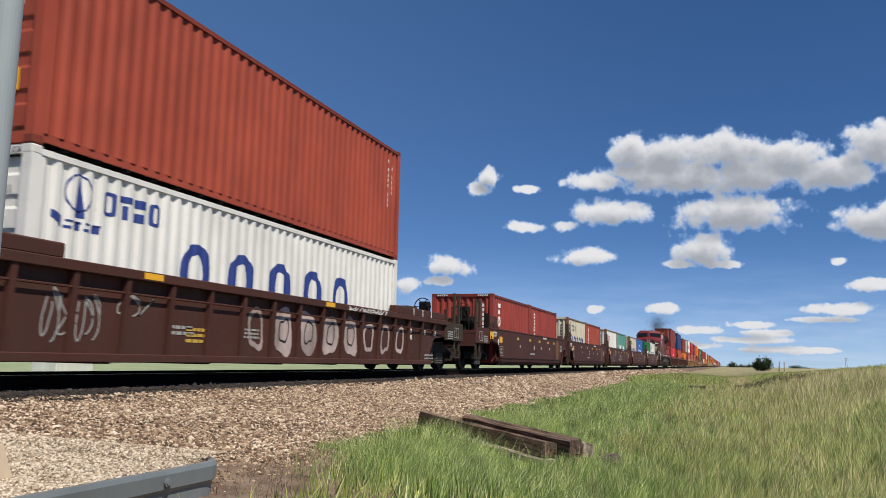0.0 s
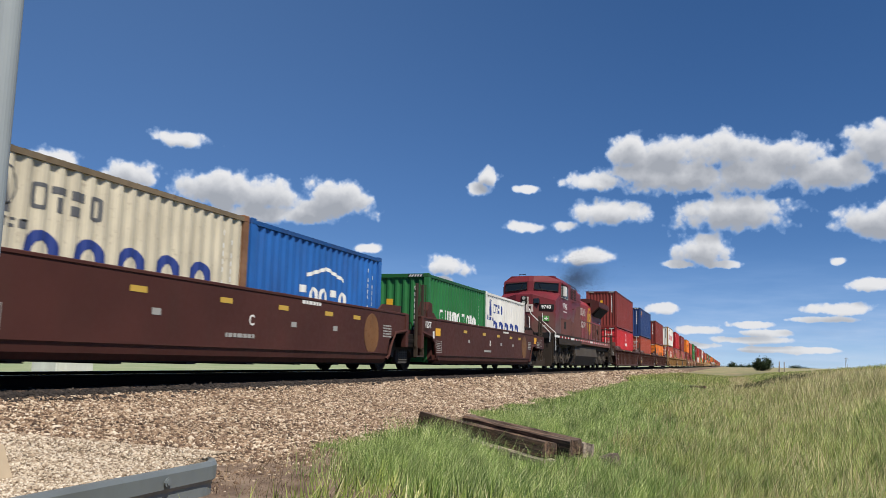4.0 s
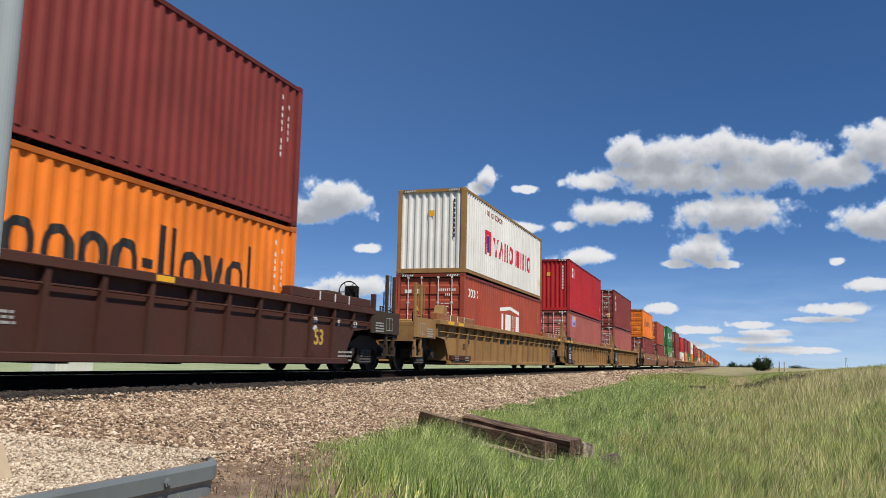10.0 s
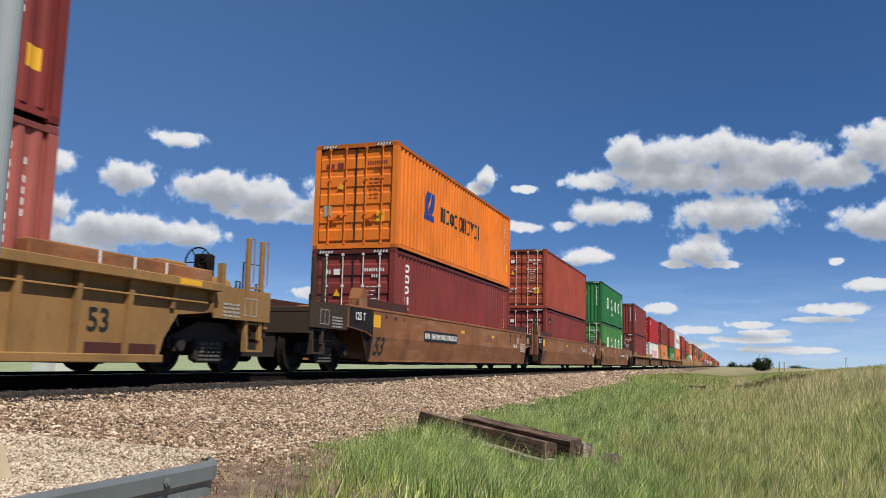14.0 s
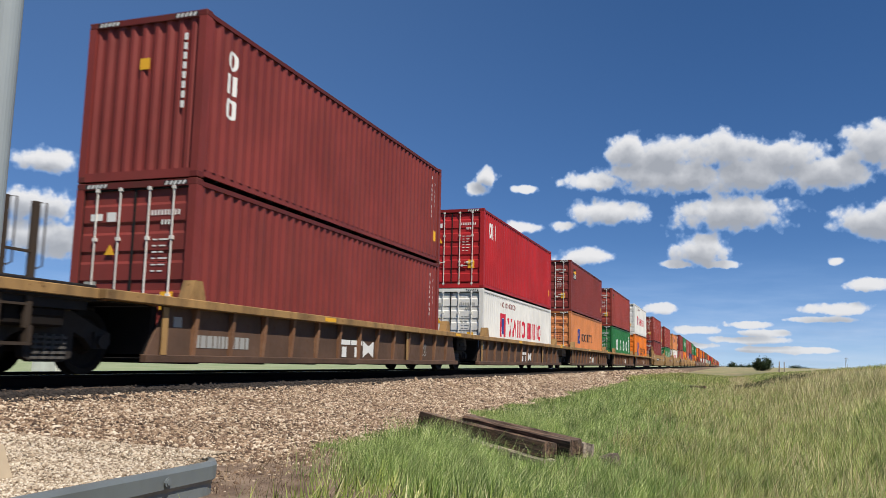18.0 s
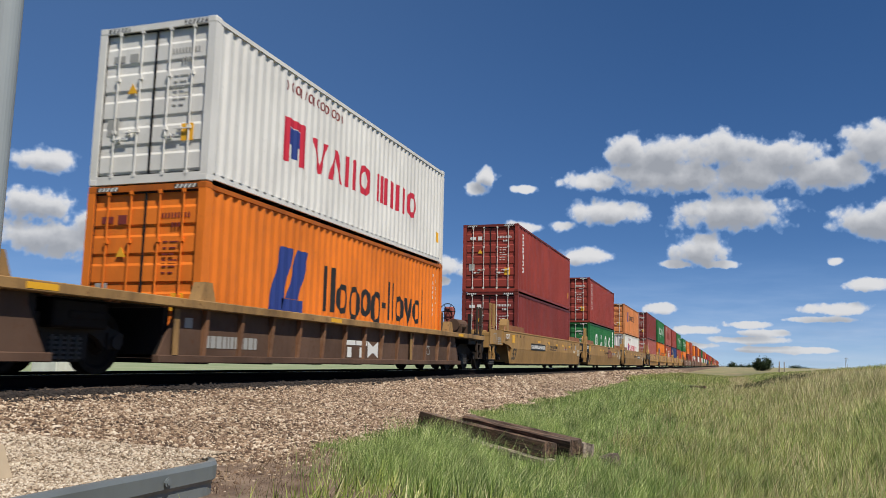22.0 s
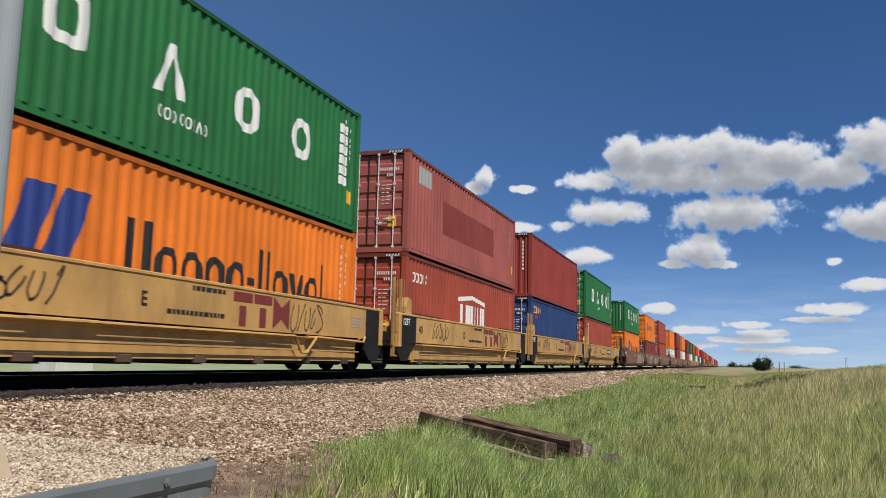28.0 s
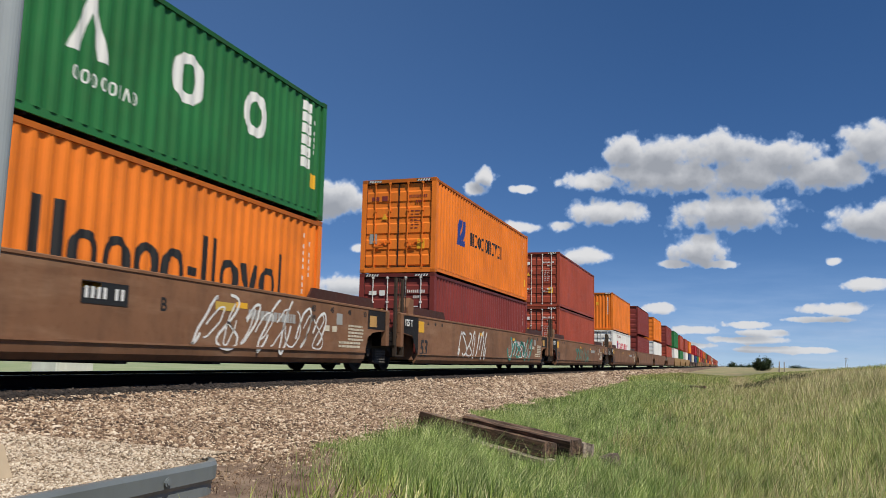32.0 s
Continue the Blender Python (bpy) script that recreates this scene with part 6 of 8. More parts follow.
CHALK = paint("chalky spray paint", (0.36, 0.29, 0.27), rust=0.25, rough=0.8, dirt=0.7, fade=1.5)
c = cars[1]
b1 = 19.9 / 2 - 0.42
for q in range(8):
    y = bay(b1, -1.1 + q * 1.02) + 0.26
    if q in (1, 2, 3, 4):
        part("graffiti", spray_blob(500 + q, 0.66, 0.84), CHALK, c, "chalky sprayed block shape", at=(1.403, y, 0.78))
        part("graffiti", spray_blob(520 + q, 0.36, 0.46, 0.82), MARK_BLACK, c, "dark sprayed outline", at=(1.406, y, 0.80))
    else:
        part("graffiti", spray_blob(540 + q, 0.52, 0.70 - 0.1 * (q == 8), 0.72), CHALK, c, "chalky sprayed ring", at=(1.403, y, 0.80))
car_scrawl(c, 220, -5.9, 0.4, 1.0, 0.75, 7, MARK_GREY, 1.405, 0.012)
car_scrawl(c, 221, -4.6, 0.8, 0.75, 0.35, 3, MARK_GREY, 1.405, 0.012)
car_scrawl(c, 222, -8.6, 0.4, 0.8, 0.7, 2, MARK_WHITE, 1.405, 0.03)
car_bars(c, 3, 0.6, 0.05, 0.04, -3.0, 0.68, MARK_GOLD, 1.403)
car_scrawl(c, 223, 2.6, 1.36, 2.2, 0.1, 12, MARK_WHITE, 1.523, 0.01)
for k, c in short_cars.items():
    a, b = 15.55 / 2 - 1.75, 15.55 / 2 - 0.42
    car_text(c, "125T", 0.24, -b + 0.24, 1.2, MARK_WHITE, 1.504)
    car_text(c, "A E D C B".split()[k], 0.26, -0.3 + 0.4 * (k == 2), 0.85, MARK_WHITE)
    square(c, -b + 1.25, 1.0, 0.42, 0.22, MARK_YELLOW, "orange-yellow placard")
    square(c, -b + 1.02, 0.92, 0.13, 0.2, MARK_WHITE)
    for dy, dz, w, h in ((0, 0, 0.5, 0.012), (0, 0.33, 0.5, 0.012), (0, 0.012, 0.014, 0.318), (0.486, 0.012, 0.014, 0.318), (0.08, 0.06, 0.32, 0.02), (0.08, 0.11, 0.36, 0.02), (0.08, 0.16, 0.3, 0.02), (0.08, 0.21, 0.36, 0.02), (0.1, 0.26, 0.28, 0.02)):
        square(c, -b + 1.3 + dy, 0.52 + dz, w, h, MARK_GREY, "framed data panel")
    for y in (-3.4, -1.2, 0.7, 2.6, 4.0):
        square(c, y, 1.18, 0.36, 0.09, MARK_GOLD, "small faded yellow strip")
    for y in (-2.9, 1.2, 3.0):
        square(c, y, 0.88, 0.2, 0.1, MARK_GREY)
    car_bars(c, 5, 0.5, 0.035, 0.03, a - 0.3, 1.1, MARK_GREY)
    car_bars(c, 1, 0.9, 0.07, 0.0, -1.0, 0.62, MARK_GREY)
    car_bars(c, 1, 0.8, 0.07, 0.0, 1.6, 1.36, MARK_WHITE)
    part("crest", kept("crest", lambda: MB().prism([(0.42 * math.cos(2 * math.pi * q / 20), 0.47 * math.sin(2 * math.pi * q / 20)) for q in range(20)], -0.002, 0.002, "x").mesh("crest")), P["crest_faded"], c, "faded gold oval crest", at=(1.463, a - 1.0, 0.90))
    if k == 2:
        car_scrawl(c, 301, -4.9, 0.42, 1.5, 0.8, 3, MARK_GREY, r=0.014)
        car_scrawl(c, 302, -1.0, 0.5, 2.2, 0.62, 6, MARK_GREY, r=0.016)
        car_scrawl(c, 303, -3.2, 1.0, 1.0, 0.35, 4, MARK_GREY, r=0.014)

# ---------------------------------------------------------------- locomotive
# y = 0 is the front end of its frame, y = 20 the rear end
LOCO_U = 108.9
loco = thing("locomotive", "grimy dark red six-axle diesel locomotive with white numbers on the cab", "locomotive")
RED, DIRT, GRIME = P["loco_red"], P["loco_dirt"], P["loco_grey"]


def both(name, mb_fn, m, label=""):
    me = mb_fn().mesh(name)
    a = part(name, me, m, loco, label)
    b = part(name, me, m, loco, label, at=Matrix.Diagonal((-1, 1, 1, 1)))
    return a, b


part("frame", MB().box(-1.35, 1.35, 0.05, 20.95, 1.15, 1.6), GRIME, loco)
part("walkway", MB().box(-1.52, 1.52, 0.1, 20.95, 1.66, 1.75), GRIME, loco)
both("side_sill", lambda: MB().box(1.47, 1.53, 8.2, 20.9, 1.40, 1.70, 0.01), DIRT)
both("valance", lambda: MB().prism([(0.55, 1.70), (8.2, 1.70), (8.2, 1.28), (1.45, 1.22), (1.32, 1.55), (0.6, 1.55)], 1.465, 1.53, "x"), GRIME, "grimy deep valance under the cab")


def reflectors(m, odd):
    mb = MB()
    for k in range(46):
        if k % 2 == odd and not (10 <= k <= 12) and not (26 <= k <= 28):
            y = 0.5 + k * 0.42
            mb.box(1.53, 1.535, y, y + 0.2, 1.55, 1.64)
    return mb


tagged(part("reflectors", reflectors(MARK_WHITE, 0), MARK_WHITE, loco, "white reflector squares along the sill"), kind="stuff")
tagged(part("reflectors", reflectors(MARK_RED, 1), MARK_RED, loco, "red reflector squares along the sill"), kind="stuff")
for y in (0.25, 4.7, 11.4):
    part("number_strip", MB().box(1.53, 1.537, y, y + 1.1, 1.54, 1.65), MARK_WHITE, loco, "white strip on the sill")

# cab and wide equipment cabinet behind it
CAB = [(1.9, 1.75), (1.9, 3.62), (2.35, 4.28), (2.6, 4.5), (5.1, 4.5), (5.1, 1.75)]


def cab_mesh():
    """Cab body with a faceted front."""
    mb = MB()
    mb.box(-1.49, 1.49, 1.75, 5.1, 1.75, 3.72)
    sec = [(-1.49, 3.7), (1.49, 3.7), (1.49, 4.42), (1.1, 4.72), (-1.1, 4.72), (-1.49, 4.42)]
    mb.prism(sec, 2.08, 5.1, "y")
    v = [(-1.49, 1.98, 3.7), (-0.12, 1.58, 3.7), (0.12, 1.58, 3.7), (1.49, 1.98, 3.7), (-1.49, 2.05, 4.42), (-0.12, 1.75, 4.42), (0.12, 1.75, 4.42), (1.49, 2.05, 4.42),
         (-1.1, 2.16, 4.72), (-0.12, 1.92, 4.72), (0.12, 1.92, 4.72), (1.1, 2.16, 4.72)]
    mb.add(v, [(0, 1, 5, 4), (1, 2, 6, 5), (2, 3, 7, 6), (4, 5, 9, 8), (5, 6, 10, 9), (6, 7, 11, 10)])
    return mb.mesh("cab")


cab = part("cab", cab_mesh(), RED, loco, "dark red cab with a slanted windscreen")


def nose_mesh():
    mb = MB()
    v = [(-1.485, 0.68, 1.75), (1.485, 0.68, 1.75), (-1.485, 2.1, 1.75), (1.485, 2.1, 1.75),
         (-1.485, 0.70, 3.34), (-0.42, 0.24, 3.62), (0.42, 0.24, 3.62), (1.485, 0.70, 3.34),
         (-1.485, 2.1, 3.82), (-0.42, 2.0, 3.96), (0.42, 2.0, 3.96), (1.485, 2.1, 3.82), (-0.42, 0.2, 1.75), (0.42, 0.2, 1.75)]
    mb.add(v, [(0, 12, 5, 4), (12, 13, 6, 5), (13, 1, 7, 6), (4, 5, 9, 8), (5, 6, 10, 9), (6, 7, 11, 10), (0, 4, 8, 2), (1, 3, 11, 7), (8, 9, 10, 11, 3, 2)])
    return mb.mesh("nose")


nose = part("nose", nose_mesh(), RED, loco, "broad sloping red nose")
both("cabinet", lambda: MB().prism([(0.85, 1.75), (1.49, 1.75), (1.49, 4.15), (1.2, 4.5), (0.85, 4.5)], 5.1, 8.1, "y"), RED, "wide red equipment cabinet")
part("cabinet_roof", MB().box(-1.15, 1.15, 5.1, 8.1, 4.3, 4.55, 0.03), RED, loco)
both("grime_panel", lambda: MB().prism([(2.1, 1.76), (5.05, 1.76), (5.05, 2.75), (4.2, 2.55), (2.1, 2.5)], 1.489, 1.496, "x").prism([(5.12, 1.76), (8.08, 1.76), (8.08, 3.55), (6.6, 3.4), (5.9, 2.5), (5.12, 2.55)], 1.489, 1.497, "x"), DIRT, "grime-covered lower panel")
both("hatch", lambda: MB().box(1.49, 1.503, 2.25, 4.7, 2.5, 2.56).box(1.49, 1.503, 5.4, 8.0, 2.15, 2.19), DIRT)
both("vent", lambda: MB().box(1.498, 1.505, 2.95, 3.43, 2.04, 2.42), DARK, "square mesh vent")


# windows
def pane(poly, t=0.012):
    return MB().add([p for p in poly], [tuple(range(len(poly)))])


for s in (-1, 1):
    w = part("side_window", MB().box(1.485, 1.498, 2.10, 3.96, 3.62, 4.27), DARK, loco, at=Matrix.Diagonal((s, 1, 1, 1)))
    for y0, y1 in ((2.14, 2.55), (2.62, 3.23), (3.29, 3.90)):
        part("pane", MB().box(1.498, 1.504, y0, y1, 3.67, 4.2), GLASS, w)
    part("window_frame", MB().box(1.498, 1.52, 3.91, 3.96, 3.62, 4.27).box(1.498, 1.51, 3.24, 3.28, 3.64, 4.27).box(1.498, 1.52, 2.10, 3.91, 3.60, 3.64), MARK_GREY, w)
    part("mirror", MB().box(1.52, 1.66, 2.50, 2.78, 3.70, 4.2, 0.015), MARK_WHITE if s > 0 else DARK, loco, "white wing mirror beside the cab window", at=Matrix.Diagonal((s, 1, 1, 1)))
    part("sunshade", MB().box(1.49, 1.56, 2.2, 4.1, 4.30, 4.34), RED, loco, at=Matrix.Diagonal((s, 1, 1, 1)))
    x0, x1 = s * 0.2, s * 1.38
    f = lambda x, z: 1.58 + (abs(x) - 0.12) / 1.37 * 0.40 + (z - 3.7) / 0.72 * (0.17 - (abs(x) - 0.12) / 1.37 * 0.10) - 0.03
    part("windscreen", pane([(x0, f(x0, 4.0), 4.0), (x1, f(x1, 3.9), 3.9), (x1, f(x1, 4.3), 4.3), (x0, f(x0, 4.36), 4.36)]), GLASS, loco, "dark windscreen pane")
    part("windscreen_frame", MB().tube([(x, f(x, z) - 0.004, z) for x, z in ((x0, 4.0), (x1, 3.9), (x1, 4.3), (x0, 4.36), (x0, 4.0))], 0.028), DARK, loco, "black rubber windscreen seal")
    part("wiper", MB().tube([(x, f(x, z) - 0.03, z) for x, z in ((s * 0.62, 3.93), (s * 0.5, 4.12), (s * 0.42, 4.3))], 0.012), DARK, loco)
    for y in (4.86, 5.82):
        part("louvre", MB().box(1.48, 1.495, y, y + 0.68, 3.74, 4.33), DARK, loco, "dark louvred opening", at=Matrix.Diagonal((s, 1, 1, 1)))
        for k in range(6):
            part("slat", kept("lslat", lambda: MB().prism([(0, 0), (0.03, -0.03), (0.03, -0.045), (0, -0.015)], 0, 0.68, "y").mesh("slat")), RED, loco, at=Matrix.Diagonal((s, 1, 1, 1)) @ Matrix.Translation((1.49, y, 3.84 + k * 0.085)))
    part("number", text_mesh("9 7 4 0", 0.43), MARK_WHITE, loco, "white road number", at=(Matrix.Translation((1.495, 2.55, 3.07)) @ ON_SIDE) if s > 0 else Matrix.Translation((-1.495, 4.0, 3.07)) @ Matrix.Rotation(math.pi, 4, "Z") @ ON_SIDE)
    car_bars(loco, 1, 1.0, 0.05, 0.03, 2.75, 2.9, MARK_WHITE, 1.493) if s > 0 else None
    # number boards on the nose corners
    q = Matrix.Translation((s * 1.08, 0.50, 3.01)) @ Matrix.Rotation(s * radians(23.5), 4, "Z")
    nb = part("number_board", MB().box(-0.36, 0.36, -0.05, 0.05, -0.13, 0.14, 0.01), DARK, loco, "black board with white number", at=q)
    part("lettering", text_mesh("9740", 0.24), MARK_WHITE, nb, at=Matrix.Translation((-0.28, -0.055, -0.075)) @ ON_FRONT)
part("emblem", MB().box(-0.15, 0.15, -0.02, 0.03, -0.13, 0.13), MARK_GREEN, loco, "small green square sign with a pale cross", at=Matrix.Translation((1.06, 0.465, 2.45)) @ Matrix.Rotation(radians(25), 4, "Z"))
part("emblem_cross", MB().box(-0.09, 0.09, -0.026, -0.02, -0.025, 0.025).box(-0.025, 0.025, -0.026, -0.02, -0.09, 0.09), MARK_WHITE, loco, at=Matrix.Translation((1.06, 0.465, 2.45)) @ Matrix.Rotation(radians(25), 4, "Z"))
part("nose_window", MB().box(0.46, 0.76, 0.20, 0.40, 3.16, 3.42, 0.03), GLASS, loco)
def worn_block(x, z, open_side):
    """Thick stroke bent round a square, open on one side."""
    mb = MB().box(x, x + 0.36, 0.185, 0.215, z + 0.27, z + 0.38).box(x, x + 0.11, 0.185, 0.215, z + 0.11, z + 0.27).box(x, x + 0.36, 0.185, 0.215, z, z + 0.11)
    return mb if open_side else mb.box(x + 0.25, x + 0.36, 0.185, 0.215, z + 0.11, z + 0.27)


part("nose_lettering", worn_block(-0.52, 2.72, True), MARK_WORN, loco, "worn white block lettering")
part("nose_lettering", worn_block(0.10, 2.76, False), MARK_WORN, loco, "worn white block lettering")
part("nose_door", MB().box(-0.34, 0.34, 0.19, 0.21, 1.8, 2.62, 0.006), RED, loco)
part("headlight_box", MB().box(-0.13, 0.13, 0.16, 0.3, 3.1, 3.54, 0.03), DARK, loco, "black box round the headlights")
part("door_bolts", MB().box(0.17, 0.19, 0.19, 0.23, 2.75, 3.5).box(0.22, 0.23, 0.19, 0.23, 2.75, 3.5), MARK_WORN, loco)
for x in (0.0,):
    for z in (3.21, 3.43):
        part("headlight", MB().cyl((x, 0.155, z), 0.085, 0.04, "y", 14), MARK_GREY, loco, "round headlight")
# front: pilot, steps, rails
part("anticlimber", MB().box(-1.45, 1.45, -0.05, 0.3, 1.45, 1.75, 0.03), P["car_black"], loco)
part("pilot", MB().prism([(0.1, 1.45), (0.25, 1.45), (0.3, 0.5), (0.0, 0.14), (-0.1, 0.14)], -1.42, 1.42, "x"), P["pilot"], loco, "snowplough pilot with the front's shade in its colour")
both("plough_edge", lambda: MB().prism([(-0.12, 0.14), (0.1, 0.8), (0.05, 0.8), (-0.16, 0.14)], 0.3, 1.1, "x"), GRIME)
both("step_well", lambda: MB().box(1.1, 1.2, 0.25, 0.95, 0.35, 1.66).box(1.2, 1.5, 0.14, 0.2, 0.35, 1.66), P["pilot"])
for z in (0.42, 0.75, 1.08, 1.4):
    both("step", lambda: MB().box(1.1, 1.54, 0.2, 0.9, z, z + 0.04), GRIME)
both("handrail", lambda: MB().tube([(1.36, -0.08, 1.3), (1.37, -0.08, 1.75), (0.40, 0.02, 2.66), (0.27, 0.1, 2.95)], 0.02), MARK_WHITE, "white painted front handrail")
both("handrail", lambda: MB().tube([(1.54, 0.48, 0.9), (1.54, 0.46, 1.75), (0.90, 0.36, 2.34), (0.90, 0.34, 2.72)], 0.02), MARK_WHITE, "white painted front handrail")
both("handrail", lambda: MB().tube([(0.36, -0.1, 1.75), (0.36, -0.1, 2.45), (0.30, -0.1, 2.5)], 0.018), MARK_WHITE)
both("bow_rail", lambda: MB().tube([(1.1, 0.8, 2.02), (1.0, 0.2, 2.1), (0.9, -0.15, 1.95), (0.9, -0.2, 1.7)], 0.018), MARK_GREY)
part("mu_hoses", MB().tube([(0.9, -0.2, 1.5), (0.92, -0.42, 1.1), (0.85, -0.4, 0.8)], 0.025).tube([(1.05, -0.2, 1.5), (1.07, -0.4, 1.15), (1.0, -0.4, 0.9)], 0.025).tube([(-0.9, -0.2, 1.5), (-0.92, -0.42, 1.1), (-0.85, -0.4, 0.8)], 0.025), DARK, loco)
coupler(loco, 0.0, -1)
coupler(loco, 20.95, 1)
part("horn_rail", MB().tube([(-0.75, 2.3, 4.7), (-0.75, 2.3, 4.82), (-0.4, 2.3, 4.84), (-0.4, 2.3, 4.7)], 0.02).box(0.1, 0.5, 2.6, 3.0, 4.7, 4.79, 0.03).cyl((0.95, 3.2, 4.76), 0.05, 0.1, "z", 8), DARK, loco)
# long hood
HOOD = [(-0.96, 1.75), (0.96, 1.75), (0.96, 3.95), (0.62, 4.28), (-0.62, 4.28), (-0.96, 3.95)]
hood = part("hood", MB().prism(HOOD, 8.1, 20.05, "y"), P["loco_hood"], loco, "long narrow dark red engine hood")
part("inverter_box", MB().prism([(-1.15, 3.5), (1.15, 3.5), (1.15, 4.2), (0.9, 4.5), (-0.9, 4.5), (-1.15, 4.2)], 8.1, 9.3, "y"), P["loco_wing"], loco, "grimy equipment box behind the cab")
for k in range(9):
    y = 9.45 + k * 0.72
    both("door_seam", lambda: MB().box(0.96, 0.972, y, y + 0.03, 1.85, 3.85), DIRT)
both("hood_ledge", lambda: MB().box(0.96, 0.985, 8.2, 16.6, 2.92, 2.97), DIRT)
both("grime_panel", lambda: MB().box(0.96, 0.968, 8.2, 11.2, 1.76, 2.3), DIRT, "grime-covered lower hood")
for i, (y0, z0, kinds) in enumerate(((9.12, 3.24, "ovnvblvn"), (9.95, 2.5, "bvolelo"))):
    mb = MB()
    word(mb, kinds, y0, z0, 0.46, 0.42, 0.11, 0.11, lambda b, ya, yb, a0, a1, b0, b1: b.prism([(ya, a0), (yb, b0), (yb, b1), (ya, a1)], 0.974, 0.98, "x"))
    part("lettering", mb, MARK_WORN, loco, "large worn white letter blocks")
mb = MB()
for r, x in ((0.62, 0.976),):
    mb.prism([(14.73 + 0.80 * math.cos(2 * math.pi * k / 24), 3.02 + 0.88 * math.sin(2 * math.pi * k / 24)) for k in range(24)], 0.961, 0.968, "x")
part("shield", mb, P["crest_gold"], loco, "worn gold oval crest on the hood")
oval = lambda ry, rz: [(14.73 + ry * math.cos(2 * math.pi * k / 24), 3.02 + rz * math.sin(2 * math.pi * k / 24)) for k in range(24)]
part("shield_ground", MB().prism(oval(0.64, 0.73), 0.968, 0.973, "x"), P["loco_hood"], loco)
part("shield_field", MB().prism([(14.30, 3.40), (14.52, 3.56), (14.73, 3.50), (14.94, 3.56), (15.16, 3.40), (15.14, 2.75), (15.0, 2.48), (14.73, 2.32), (14.46, 2.48), (14.32, 2.75)], 0.973, 0.978, "x"), P["crest_gold"], loco, "worn gold shield")
part("shield_figure", MB().prism([(14.55, 3.36), (14.72, 3.4), (14.78, 3.25), (14.70, 3.05), (14.58, 3.2)], 0.978, 0.982, "x"), P["loco_dirt"], loco)
# radiator wings at the rear
both("radiator_wing", lambda: MB().prism([(0.9, 3.55), (0.975, 3.55), (1.44, 4.02), (1.5, 4.04), (1.5, 4.38), (0.9, 4.58)], 15.5, 20.3, "y"), P["loco_wing"], "flared radiator wing")
part("radiator_top", MB().box(-0.9, 0.9, 15.5, 20.3, 4.25, 4.585, 0.03), P["loco_wing"], loco)
both("radiator_grille", lambda: MB().prism([(0.985, 3.45), (1.0, 3.45), (1.44, 3.96), (1.42, 4.0)], 16.1, 19.85, "y"), DARK, "dark radiator grille")
for k in range(7):
    both("door", lambda: MB().box(0.96, 0.985, 15.9 + k * 0.58, 16.35 + k * 0.58, 1.95, 2.95, 0.01), DIRT)
for y0, z0 in ((15.98, 2.5), (15.98, 2.02), (16.56, 2.5), (16.56, 2.02)):
    both("louvre", lambda: MB().box(0.985, 0.992, y0, y0 + 0.3, z0, z0 + 0.36), P["car_brown"], "dark louvred opening")
both("guard", lambda: MB().tube([(0.99, 17.75, 2.6), (1.06, 17.8, 2.3), (1.06, 18.05, 2.25), (0.99, 18.2, 2.65)], 0.02), DARK)
both("number_strip", lambda: MB().box(0.962, 0.97, 19.1, 19.5, 3.05, 3.14), MARK_WHITE, "white strip on the hood")
part("rear_wall", MB().box(-0.96, 0.96, 20.05, 20.12, 1.75, 3.9), DIRT, loco)
part("exhaust_stack", MB().prism([(13.1, 4.26), (14.3, 4.26), (14.2, 4.68), (13.2, 4.68)], -0.45, 0.45, "x").box(-0.5, 0.5, 13.15, 14.25, 4.68, 4.74, 0.015), P["loco_wing"], loco, "sooty exhaust stack")
part("fan_housing", MB().cyl((0, 10.5, 4.33), 0.6, 0.12, "z", 20), SOOT, loco)
part("roof_pipe", MB().tube([(1.14, 4.9, 4.66), (1.16, 8.0, 4.62), (1.14, 9.0, 4.55), (1.0, 9.35, 4.1), (1.0, 9.5, 3.55), (1.0, 10.5, 3.4)], 0.025), DARK, loco)
# walkway railings
for s in (-1, 1):
    part("walkway_rail", MB().tube([(s * 1.48, 8.3, 1.75), (s * 1.48, 8.3, 2.75), (s * 1.48, 20.85, 2.75), (s * 1.48, 20.85, 1.75)], 0.018), DIRT, loco)
    for k in range(1, 9):
        part("rail_post", kept("lrp", lambda: MB().cyl((0, 0, 2.25), 0.018, 1.0, "z", 6).mesh("rail post")), DIRT, loco, at=(s * 1.48, 8.3 + k * 1.43, 0))
    part("grab_iron", MB().tube([(s * 1.5, 5.3, 3.2), (s * 1.58, 5.3, 3.2), (s * 1.58, 5.75, 3.2), (s * 1.5, 5.75, 3.2)], 0.014).tube([(s * 1.5, 5.3, 3.6), (s * 1.58, 5.3, 3.6), (s * 1.58, 5.75, 3.6), (s * 1.5, 5.75, 3.6)], 0.014).tube([(s * 1.58, 5.3, 3.75), (s * 1.58, 8.0, 3.75)], 0.014), DIRT, loco)
for s in (-1, 1):
    part("rear_railing", MB().tube([(s * 1.48, 20.85, 2.75), (s * 0.4, 20.9, 2.75), (s * 0.4, 20.9, 1.75)], 0.028), GRIME, loco)
    for q in (0.76, 1.12):
        part("railing_post", kept("rrp", lambda: MB().cyl((0, 0, 2.24), 0.022, 1.0, "z", 6).mesh("railing post")), GRIME, loco, at=(s * q, 20.885, 0))
    part("railing_bar", MB().tube([(s * 1.48, 20.85, 2.25), (s * 0.4, 20.9, 2.25)], 0.02), GRIME, loco)
